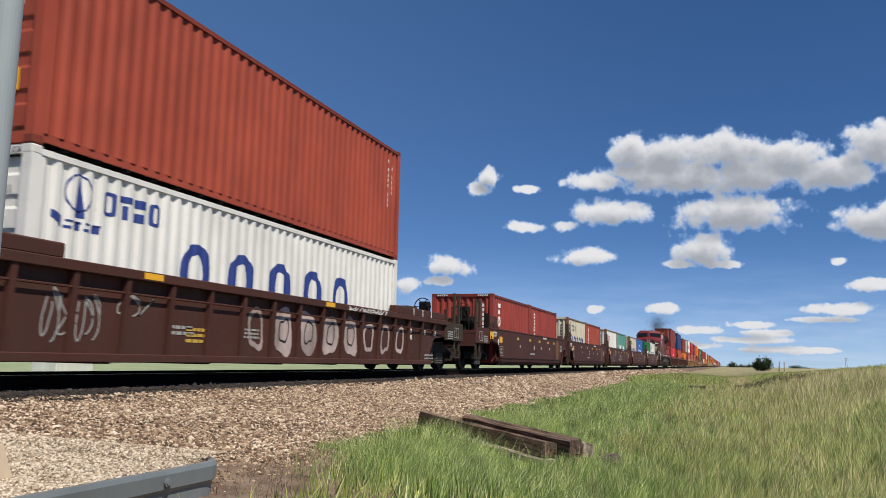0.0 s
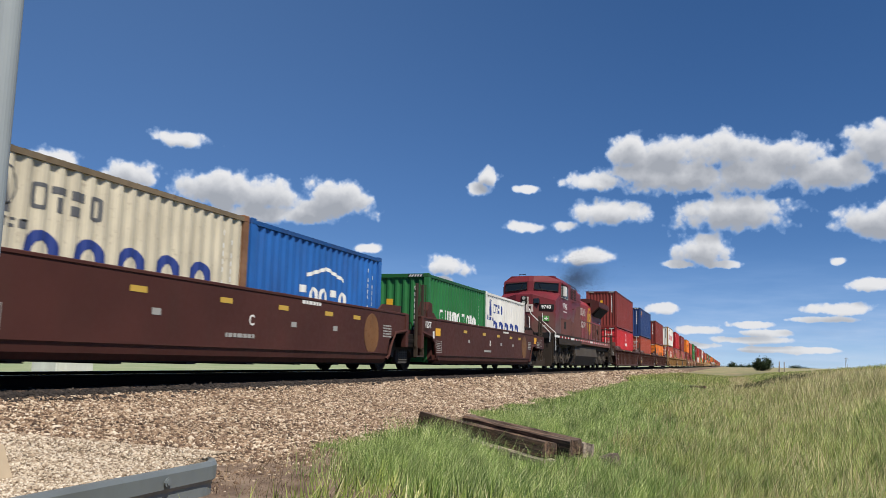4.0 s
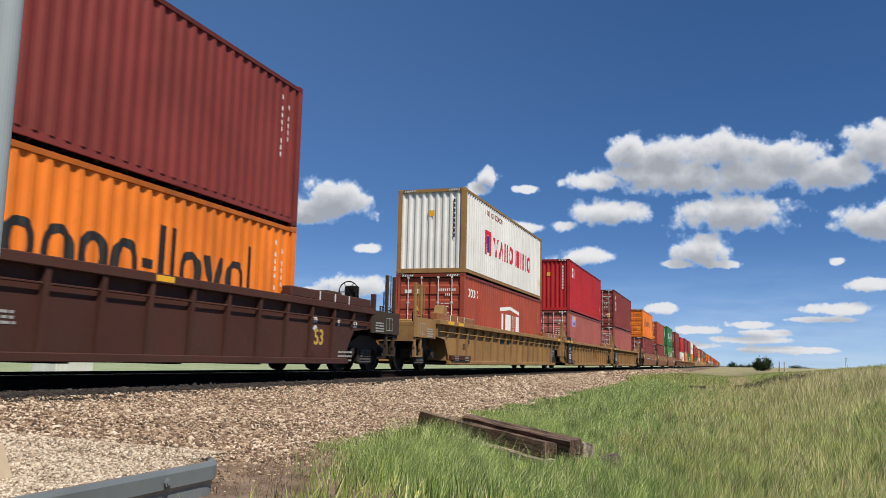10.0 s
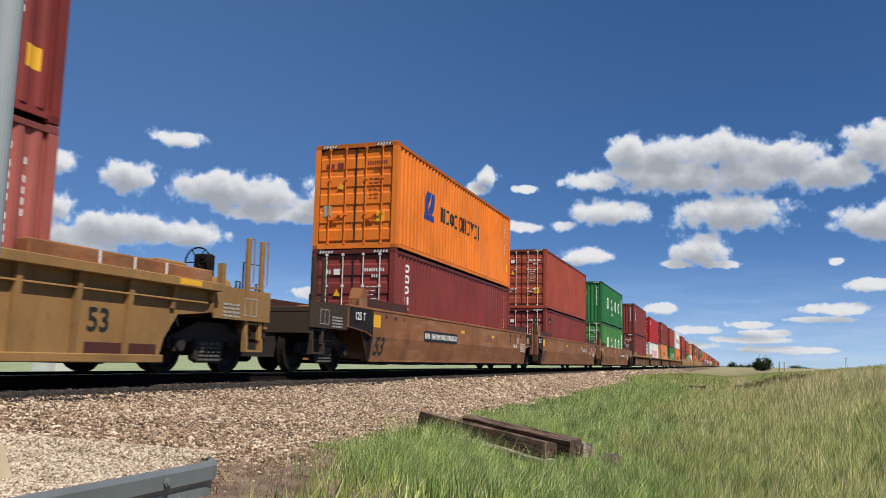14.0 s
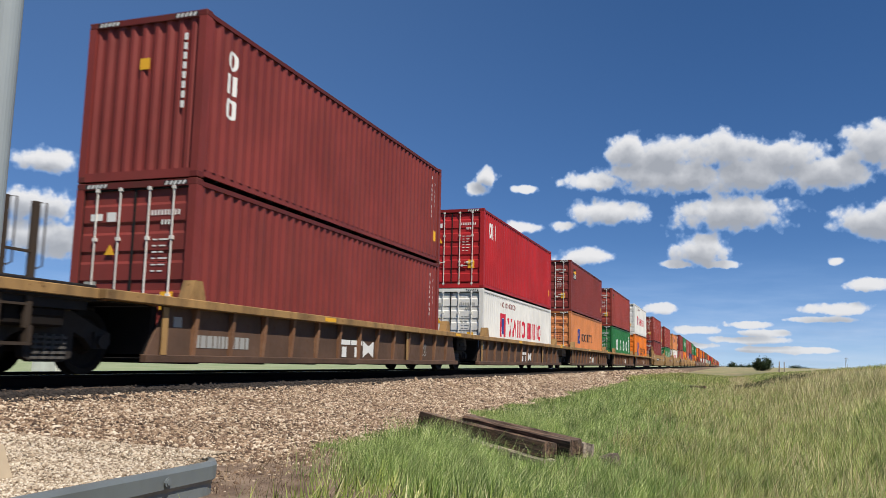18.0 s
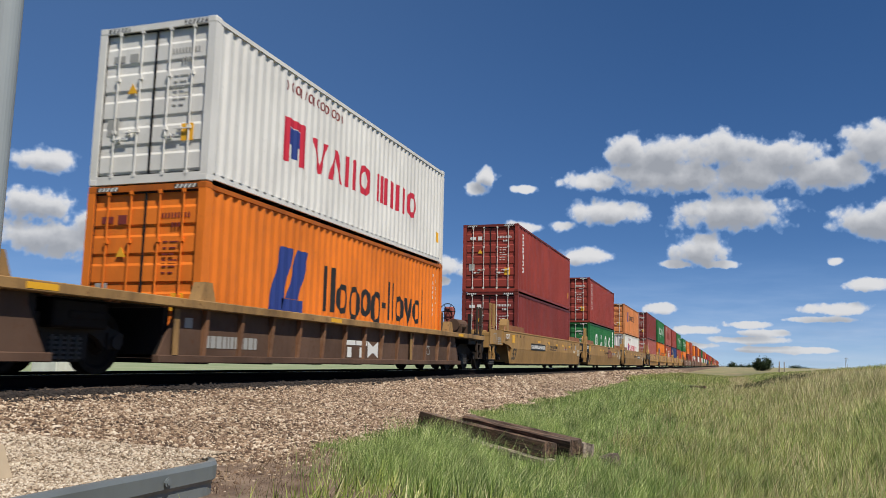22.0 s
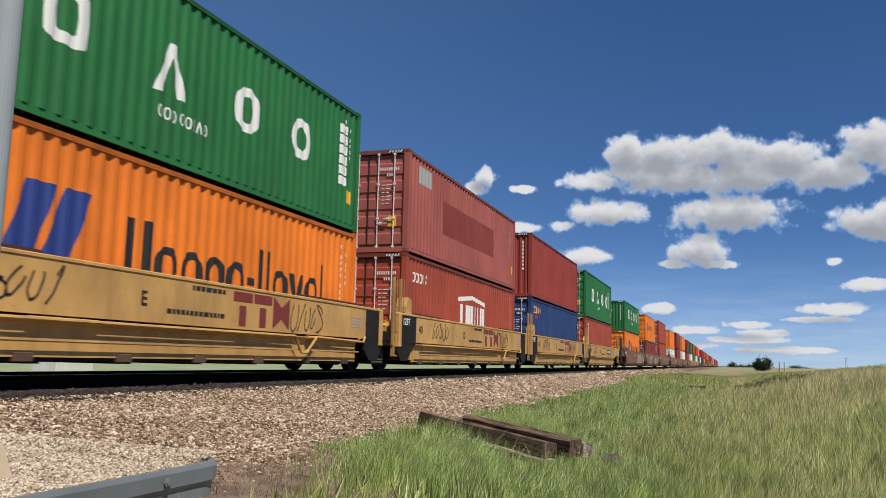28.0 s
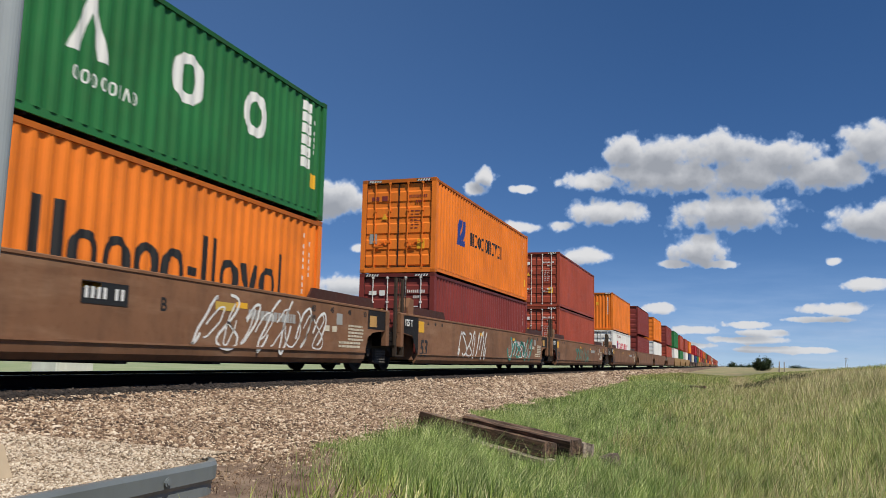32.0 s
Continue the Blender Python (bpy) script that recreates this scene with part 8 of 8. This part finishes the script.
def lying(off, high, start, length, roll=0.0, swing=0.0):
    """Place of a tie of the stack: its middle, its long axis, its lean."""
    m = Matrix((ACROSS, ALONG, UP)).transposed().to_4x4()
    m.translation = NEAR + ACROSS * (off + 0.115) + UP * (high - 0.085) + ALONG * (start + length / 2)
    return m @ Matrix.Rotation(radians(roll), 4, "Y") @ Matrix.Rotation(radians(swing), 4, "Z")


old_tie("dark brown weathered wooden tie lying on the stack", WOOD, 2.5, lying(0.0, 0.0, 0.05, 2.5, 7), seed=1)
old_tie("split weathered brown tie lying beside another", WOOD, 2.0, lying(0.225, 0.045, 0.0, 1.75, -4), seed=5)
old_tie("broken weathered tie lying behind the stack", GREYWOOD, 1.2, lying(0.46, -0.015, -0.06, 1.2, 8, 2), seed=9)
old_tie("weathered grey-brown tie under the stack", GREYWOOD, 2.0, lying(-0.07, -0.175, 0.0, 2.0, 3), seed=13)
old_tie("weathered grey-brown tie under the stack", GREYWOOD, 2.2, lying(0.22, -0.16, 0.25, 2.2, 0), seed=17)
rg = np.random.default_rng(77)
n_ = 900
x, y = rg.normal(-3.35, 0.28, n_), rg.normal(9.75, 0.22, n_)
blades("grass", x, y, 0.22 + 0.2 * rg.random(n_), 0.006, 0.5, "grass grown up against the old ties", LUSH, 78)
for x, y, a, l in ((-2.1, 41.5, 82, 2.4), (-3.3, 62.0, 15, 2.5), (-3.6, 66, 25, 2.5), (-3.5, 71.0, 12, 2.5), (-4.0, 75.0, 30, 2.5), (-3.2, 58.0, 20, 2.4), (-4.2, 90, 20, 2.5)):
    old_tie("old dark tie half sunk in the grass", WOOD, l, pose(x, y, float(ground_z(x, y)) + 0.12, 0, 0, a))
# flat stone in the grass
bm = bmesh.new()
bmesh.ops.create_icosphere(bm, subdivisions=2, radius=1)
for v in bm.verts:
    q = noise.noise(v.co * 1.7) * 0.35
    v.co = Vector((v.co.x * 0.14, v.co.y * 0.10, v.co.z * 0.12)) * (1 + q)
me = bpy.data.meshes.new("field stone")
bm.to_mesh(me)
bm.free()
solid("field_stone", me, paint("field stone", (0.12, 0.10, 0.08), rust=0.2, rough=0.9, dirt=0.5), "grey field stone half hidden in the grass", "stone", at=(-1.25, 9.60, -0.80))

# signal mast with its gravel-filled steel ring


def ring_path(n=72):
    """Rounded-corner outline of the steel ring, seen from above."""
    x0, x1, y0, y1, r = -7.4, -3.72, 3.1, 5.78, 0.35
    pts = []
    for cx, cy, a0 in ((x1 - r, y1 - r, 0), (x0 + r, y1 - r, 90), (x0 + r, y0 + r, 180), (x1 - r, y0 + r, 270)):
        for k in range(9):
            a = radians(a0 + k * 90 / 8)
            pts.append((cx + r * math.cos(a), cy + r * math.sin(a)))
    return pts


RIM = -0.49
ring = thing("gravel_bin", "galvanised steel retaining ring filled with pale gravel", "retaining ring")
outline = ring_path()
n = len(outline)
mb = MB()
cxm, cym = -5.56, 4.44
prof = [(0.0, RIM - 0.75), (0.0, RIM - 0.16), (0.03, RIM - 0.13), (0.035, RIM - 0.03), (0.02, RIM), (-0.03, RIM), (-0.03, RIM - 0.75)]
vs = []
for (px, py) in outline:
    d = Vector((px - cxm, py - cym)).normalized()
    vs += [(px + d.x * o, py + d.y * o, z) for o, z in prof]
k = len(prof)
mb.add(vs, [(i * k + j, ((i + 1) % n) * k + j, ((i + 1) % n) * k + (j + 1) % k, i * k + (j + 1) % k) for i in range(n) for j in range(k)])
part("steel_wall", mb, GALV, ring, "blue-grey galvanised steel wall with a rolled rim")
for yb in (4.95,):
    part("bolt", kept("rb", lambda: MB().cyl((0, 0, 0), 0.022, 0.03, "x", 8).cyl((0.005, 0, 0), 0.034, 0.008, "x", 12).mesh("bolt")), GALV, ring, at=(-3.68, yb, RIM - 0.08))
part("gravel_fill", MB().prism([(a * 0.995 + cxm * 0.005, b * 0.995 + cym * 0.005) for a, b in outline], RIM - 0.7, RIM - 0.025, "z"), PALE, ring, "pale gravel surface")
rg = np.random.default_rng(3)
m_ = 36000
gx, gy = rg.uniform(-7.3, -3.8, m_), rg.uniform(3.2, 5.86, m_)
heap = RIM - 0.02 + 0.08 * np.exp(-((gx + 5.9) ** 2 / 1.6 + (gy - 5.0) ** 2 / 0.8)) + 0.05 * np.clip((gy - 5.3) / 0.4, 0, 1)
stones("gravel", np.stack([gx, gy, heap], 1), 0.0115, "pale tan gravel filling the steel ring", PALE, 5)
base = solid("mast_foundation", MB().prism([(-5.15, RIM - 0.5), (-4.34, RIM - 0.5), (-4.34, RIM), (-4.44, RIM + 0.2), (-5.05, RIM + 0.2), (-5.15, RIM)], 3.7, 4.25, "y"), paint("old concrete", (0.50, 0.40, 0.28), rust=0.1, rough=0.9, dirt=0.3), "worn tan concrete mast foundation in the gravel", "foundation")
MAST = paint("mast grey", (0.30, 0.335, 0.355), rust=0.05, rough=0.5, dirt=0.12)
mast = thing("signal_mast", "grey galvanised steel signal mast on a concrete foundation", "signal mast")
part("pole", MB().cyl((0, 0, 3.2), 0.10, 6.0, "z", 28), MAST, mast, at=(-4.60, 4.10, RIM))
part("base_collar", MB().cyl((0, 0, 0.15), 0.19, 0.3, "z", 20, 0.13), GALV, mast, at=(-4.60, 4.10, RIM + 0.2))

# shrub, posts and distant things
"""Bush of many small leaves on forking limbs."""
bush = thing("shrub", "dark green rounded prairie shrub standing alone", "shrub", at=(7.9, 200, -0.6))
mb = MB()
rb = random.Random(8)
tips = []
for k in range(9):
    a = 2 * math.pi * k / 9
    p0, p1 = Vector((0, 0, 0)), Vector((math.cos(a) * 1.1, math.sin(a) * 0.8, 0.55 + 1.1 * rb.random()))
    p2 = p1 + Vector((math.cos(a) * 0.6, math.sin(a) * 0.5, 0.8))
    mb.tube([p0, p1 * 0.5 + Vector((0, 0, 0.2)), p1, p2], 0.05)
    tips += [p1, p2, (p1 + p2) / 2]
part("limbs", mb, WOOD, bush)
rg = np.random.default_rng(9)
cl = np.array([[t.x, t.y, t.z] for t in tips] + [[0, 0, 1.6], [0.5, 0, 2.6], [-0.9, 0, 1.6], [1.0, 0, 2.2], [-1.2, 0, 0.6], [-0.4, 0, 0.6], [0.5, 0, 0.6], [1.1, 0, 0.7]])
n_ = 7000
c = cl[rg.integers(0, len(cl), n_)] + rg.normal(0, 0.32, (n_, 3))
q = rg.normal(0, 0.085, (n_, 3, 3))
LEAF = blade_mat("shrub leaf", [(0.0, (0.015, 0.03, 0.012)), (0.6, (0.035, 0.062, 0.02)), (1.0, (0.08, 0.11, 0.04))], (0.04, 0.06, 0.025))
tagged(part("leaves", raw_mesh("leaves", (c[:, None, :] + q).reshape(-1, 3), np.arange(n_ * 3).reshape(-1, 3)), LEAF, bush, "small dark green leaves"), kind="stuff")
for x, y, h in ((5.6, 98, 1.25), (6.4, 103, 1.2), (9.5, 170, 1.2)):
    g = float(ground_z(x, y))
    solid("fence_post", MB().cyl((0, 0, h / 2 - 0.1), 0.06, h + 0.2, "z", 8, 0.05), GREYWOOD, "weathered wooden fence post in the grass", "fence post", "fence posts", at=(x, y, g))
for i, (x, y, w, h) in enumerate(((7, 900, 9, 6), (18, 1100, 40, 5), (40, 1500, 30, 7), (95, 1300, 16, 6), (60, 1800, 60, 6), (150, 1900, 50, 5))):
    n_ = 900
    c = np.stack([rg.normal(0, w * 0.22, n_), rg.normal(0, 2, n_), np.abs(rg.normal(0, h * 0.35, n_))], 1)
    q = rg.normal(0, 0.45, (n_, 3, 3))
    far = thing("distant_trees", "low dark green clump of trees on the horizon", "trees", "trees on the horizon", at=(x, y, -0.8))
    tagged(part("crowns", raw_mesh("crowns", (c[:, None, :] + q).reshape(-1, 3), np.arange(n_ * 3).reshape(-1, 3)), LEAF, far), kind="stuff")
tower = thing("lattice_tower", "thin grey lattice tower on the horizon", "tower", at=(150, 1200, -1))
mb = MB()
for k in range(4):
    a = math.pi / 4 + k * math.pi / 2
    mb.tube([(2.2 * math.cos(a), 2.2 * math.sin(a), 0), (0.5 * math.cos(a), 0.5 * math.sin(a), 16)], 0.13)
mb.tube([(-3, 0, 13), (3, 0, 13)], 0.15).tube([(-2.4, 0, 15), (2.4, 0, 15)], 0.15)
part("lattice", mb, MARK_GREY, tower)
cab_ = thing("relay_cabinet", "pale grey trackside relay cabinet beyond the rails", "relay cabinet", at=(-20.0, 21.2, -0.75))
part("housing", MB().box(-0.5, 0.5, -0.8, 0.8, 0.1, 1.9, 0.03), paint("cabinet grey", (0.62, 0.64, 0.60), rust=0.1), cab_)
part("plinth", MB().box(-0.55, 0.55, -0.85, 0.85, -0.1, 0.1), P["white"], cab_)

# ---------------------------------------------------------------- sky with drifting clouds
# lobes of the fair-weather clouds: bearing left of the track, height over the horizon, half width, half height, in degrees
CLOUDS = [
    (5.9, 14.2, 1.8, 1.3), (3.3, 14.2, 2.3, 1.25), (-0.38, 14.0, 3.3, 1.45), (-4.4, 13.5, 2.4, 1.25), (-9.5, 13.7, 2.1, 1.6), (8.09, 12.38, 2.7, 0.62), (5.6, 12.95, 2.4, 0.85),
    (2.76, 12.6, 4.54, 1.29), (-1.94, 12.52, 4.42, 1.33), (-6.7, 12.31, 3.2, 1.21), (7.33, 10.21, 3.01, 0.93), (10.42, 9.38, 1.09, 0.43), (13.25, 9.3, 1.57, 0.43),
    (-0.82, 10.07, 4.15, 1.22), (1.21, 7.67, 2.18, 1.13), (2.86, 6.71, 1.36, 0.3), (-0.2, 6.67, 1.34, 0.3), (8.87, 7.21, 2.25, 0.7), (-9.14, 9.23, 2.51, 1.25),
    (-8.81, 5.26, 1.46, 0.52), (-6.97, 6.72, 0.5, 0.32), (-7.02, 3.71, 2.34, 0.46), (-5.87, 3.05, 2.22, 0.25), (3.64, 3.8, 1.33, 0.49), (-1.67, 2.71, 1.84, 0.33),
    (-2.51, 2.17, 2.2, 0.29), (1.67, 2.32, 1.69, 0.34), (-1.3, 1.72, 3.32, 0.3), (1.87, 1.31, 2.26, 0.3), (15.76, 12.8, 0.86, 0.71), (16.58, 11.85, 0.87, 0.51),
    (13.0, 11.92, 0.94, 0.31), (8.27, 3.69, 0.7, 0.39), (-3.99, 1.11, 3.99, 0.25), (45.03, 11.94, 2.2, 0.78), (37.02, 14.22, 1.95, 0.6), (40.08, 11.55, 1.84, 1.1),
    (34.23, 11.01, 3.61, 1.44), (26.33, 10.82, 3.05, 1.48), (30.56, 9.71, 4.63, 0.69), (45.46, 9.2, 2.61, 1.06), (40.53, 8.13, 4.4, 1.32), (36.08, 7.96, 2.63, 0.9),
    (18.67, 6.55, 1.81, 0.71), (19.05, 5.48, 1.02, 0.39), (21.41, 5.11, 0.86, 0.79), (24.04, 7.59, 0.98, 0.35), (31.3, 10.75, 2.7, 1.4), (28.1, 10.2, 2.0, 0.85), (44.1, 7.1, 4.0, 1.3), (25.2, 5.05, 2.7, 0.85), (27.6, 4.35, 2.0, 0.5),
]


def cloud_field():
    """Node group: how deep inside a cloud a bearing and height lie (1 at a lobe's heart, 0 at its rim)."""
    g = bpy.data.node_groups.new("cloud field", "ShaderNodeTree")
    g.interface.new_socket("Vector", in_out="INPUT", socket_type="NodeSocketVector")
    g.interface.new_socket("Field", in_out="OUTPUT", socket_type="NodeSocketFloat")
    gi, go = g.nodes.new("NodeGroupInput"), g.nodes.new("NodeGroupOutput")
    last = None
    for az, el, rx, ry in CLOUDS:
        mp = g.nodes.new("ShaderNodeMapping")
        mp.inputs["Scale"].default_value = (1 / rx, 1 / ry, 0)
        mp.inputs["Location"].default_value = (-az / rx, -el / ry, 0)
        g.links.new(gi.outputs[0], mp.inputs["Vector"])
        le = g.nodes.new("ShaderNodeVectorMath")
        le.operation = "LENGTH"
        g.links.new(mp.outputs[0], le.inputs[0])
        if last is None:
            last = le.outputs["Value"]
            continue
        mn = g.nodes.new("ShaderNodeMath")
        mn.operation = "SMOOTH_MIN"
        mn.inputs[2].default_value = 0.25
        g.links.new(last, mn.inputs[0])
        g.links.new(le.outputs["Value"], mn.inputs[1])
        last = mn.outputs[0]
    inv = g.nodes.new("ShaderNodeMath")
    inv.operation, inv.inputs[0].default_value = "SUBTRACT", 1.0
    g.links.new(last, inv.inputs[1])
    g.links.new(inv.outputs[0], go.inputs[0])
    return g


def cloud_mat():
    m = bpy.data.materials.new("clouds")
    m.use_nodes = True
    m.cycles.emission_sampling = "NONE"
    nt = m.node_tree
    nt.nodes.remove(bsdf(m))
    uv = nd(m, "UVMap")
    field = cloud_field()

    def math_node(op, a, b, clamp=False):
        n = nd(m, "Math")
        n.operation, n.use_clamp = op, clamp
        for k, v in enumerate((a, b)):
            if hasattr(v, "links"):
                ln(m, v, n.inputs[k])
            else:
                n.inputs[k].default_value = v
        return n.outputs[0]

    def depth(offset):
        mp = nd(m, "Mapping")
        mp.inputs["Location"].default_value = (*offset, 0)
        ln(m, uv.outputs[0], mp.inputs["Vector"])
        g = nt.nodes.new("ShaderNodeGroup")
        g.node_tree = field
        ln(m, mp.outputs[0], g.inputs[0])
        return g.outputs[0]
    def texture(offset):
        """Cauliflower heads and wisps, as a signed height."""
        mp = nd(m, "Mapping")
        mp.inputs["Location"].default_value = (*offset, 0)
        ln(m, uv.outputs[0], mp.inputs["Vector"])
        warp = nd(m, "TexNoise", Scale=0.42, Detail=2.0, Roughness=0.5)
        heads = nd(m, "TexVoronoi", Scale=0.88, Detail=2.3, Roughness=0.52, Lacunarity=2.2)
        heads.feature = "SMOOTH_F1"
        wisp = nd(m, "TexNoise", Scale=1.6, Detail=4.5, Roughness=0.55)
        for t in (warp, heads, wisp):
            ln(m, mp.outputs[0], t.inputs["Vector"])
        v = math_node("MULTIPLY", math_node("SUBTRACT", 0.50, heads.outputs["Distance"]), 0.75)
        v = math_node("ADD", v, math_node("MULTIPLY", math_node("SUBTRACT", warp.outputs["Fac"], 0.5), 0.75))
        return math_node("ADD", v, math_node("MULTIPLY", math_node("SUBTRACT", wisp.outputs["Fac"], 0.5), 0.45))
    ragged, lit_side = texture((0, 0)), texture((-0.10, 0.30))
    here = math_node("ADD", math_node("ADD", depth((0, 0)), 0.29), ragged)
    above = math_node("ADD", math_node("ADD", depth((-0.25, 0.85)), 0.42), math_node("MULTIPLY", ragged, 0.6))
    relief = math_node("MULTIPLY", math_node("SUBTRACT", ragged, lit_side), 0.55)
    cover = ramp(m, here, [(0.0, (0, 0, 0)), (0.12, (0.22, 0.22, 0.22)), (0.32, (0.88, 0.88, 0.88)), (0.5, (1, 1, 1))])
    light = ramp(m, math_node("SUBTRACT", above, relief), [(0.0, (0.96, 0.96, 0.98)), (0.3, (0.83, 0.845, 0.88)), (0.62, (0.60, 0.625, 0.68)), (1.0, (0.43, 0.46, 0.52))])
    # thin streaky veil low over the horizon
    sep = nd(m, "SeparateXYZ")
    ln(m, uv.outputs[0], sep.inputs[0])
    mp = nd(m, "Mapping")
    mp.inputs["Scale"].default_value = (0.16, 1.1, 1)
    ln(m, uv.outputs[0], mp.inputs["Vector"])
    streak = ramp(m, noise_of(m, mp.outputs[0], 1.0, 5, 0.6), [(0.38, (0, 0, 0)), (0.68, (1, 1, 1))])
    veil = math_node("MULTIPLY", math_node("MULTIPLY_ADD", streak, 0.55), map_range(m, sep.outputs["Y"], 0.3, 8.5, 0.54))
    light = mixc(m, math_node("MULTIPLY", veil, 1.1, True), light, (0.80, 0.83, 0.88))
    cover = math_node("MAXIMUM", cover, veil)
    # faint bluish glow painted over the sky, brighter towards the left
    left_glow = map_range(m, sep.outputs["X"], 46.0, -6.0, 0.09)
    light = mixc(m, cover, (0.44, 0.71, 1.18), light)
    cover = math_node("SUBTRACT", math_node("ADD", cover, left_glow), math_node("MULTIPLY", cover, left_glow))
    em = nd(m, "Emission", Strength=0.80)
    ln(m, light, em.inputs["Color"])
    tr = nd(m, "BsdfTransparent")
    mx = nd(m, "MixShader")
    ln(m, cover, mx.inputs["Fac"])
    ln(m, tr.outputs[0], mx.inputs[1])
    ln(m, em.outputs[0], mx.inputs[2])
    ln(m, mx.outputs[0], nt.nodes["Material Output"].inputs["Surface"])
    return m


def cloud_dome(radius=4300):
    azs, els = np.linspace(-40, 80, 41), np.linspace(-0.2, 34, 18)
    ga, ge = np.meshgrid(azs, els)
    a, e = np.radians(ga).ravel(), np.radians(ge).ravel()
    v = np.stack([-np.sin(a) * np.cos(e), np.cos(a) * np.cos(e), np.sin(e)], 1) * radius
    n, k = len(azs), len(els)
    i = (np.arange(k - 1)[:, None] * n + np.arange(n - 1)[None, :]).ravel()
    f = np.stack([i, i + 1, i + n + 1, i + n], 1)
    me = raw_mesh("cloud backdrop", v, f)
    uv = me.uv_layers.new(name="UVMap")
    uv.data.foreach_set("uv", np.stack([ga.ravel(), ge.ravel()], 1)[f.ravel()].astype(np.float32).ravel())
    return solid("backdrop_clouds", me, cloud_mat(), "white fair-weather cumulus clouds drifting in a blue sky", "clouds", kind="structure", at=(0, 0, EYE[2]))


clouds = cloud_dome()

# ---------------------------------------------------------------- exhaust smoke, as a drift of soot flecks that follows the engine
rg = np.random.default_rng(17)
n_ = 130000
t_ = rg.random(n_) ** 0.8
c = np.stack([rg.normal(0, 1, n_) * (0.25 + 0.7 * t_), -0.6 + 7.5 * t_ + rg.normal(0, 0.9, n_), 0.5 + 1.7 * t_ ** 0.6 + rg.normal(0, 1, n_) * (0.25 + 0.55 * t_)], 1)
q = rg.normal(0, 0.0050, (n_, 3, 3))
smoke = solid("exhaust_smoke", raw_mesh("soot", (c[:, None, :] + q).reshape(-1, 3), np.arange(n_ * 3).reshape(-1, 3)), SOOT, "thin dark exhaust smoke trailing above the engine", "smoke", kind="stuff")
movers.append((smoke, LOCO_U + 13.7, 4.6))


def motions():
    """The train rolls past at a steady speed, its wheels turn with it, and the clouds drift slowly."""
    for ob, u, z in movers:
        walk(ob, [(t, pose(XC, u - SPEED * t, z)) for t in (0, 16, 32)])
    for w, x, y, z, r in wheels:
        walk(w, [(k / FPS, pose(x, y, z, math.degrees(SPEED / FPS * k / r))) for k in range(int(SECONDS * FPS) + 1)])
    walk(clouds, [(t, pose(0, 0, EYE[2], 0, 0, 0.28 * t / SECONDS)) for t in (0, 16, 32)])


motions()
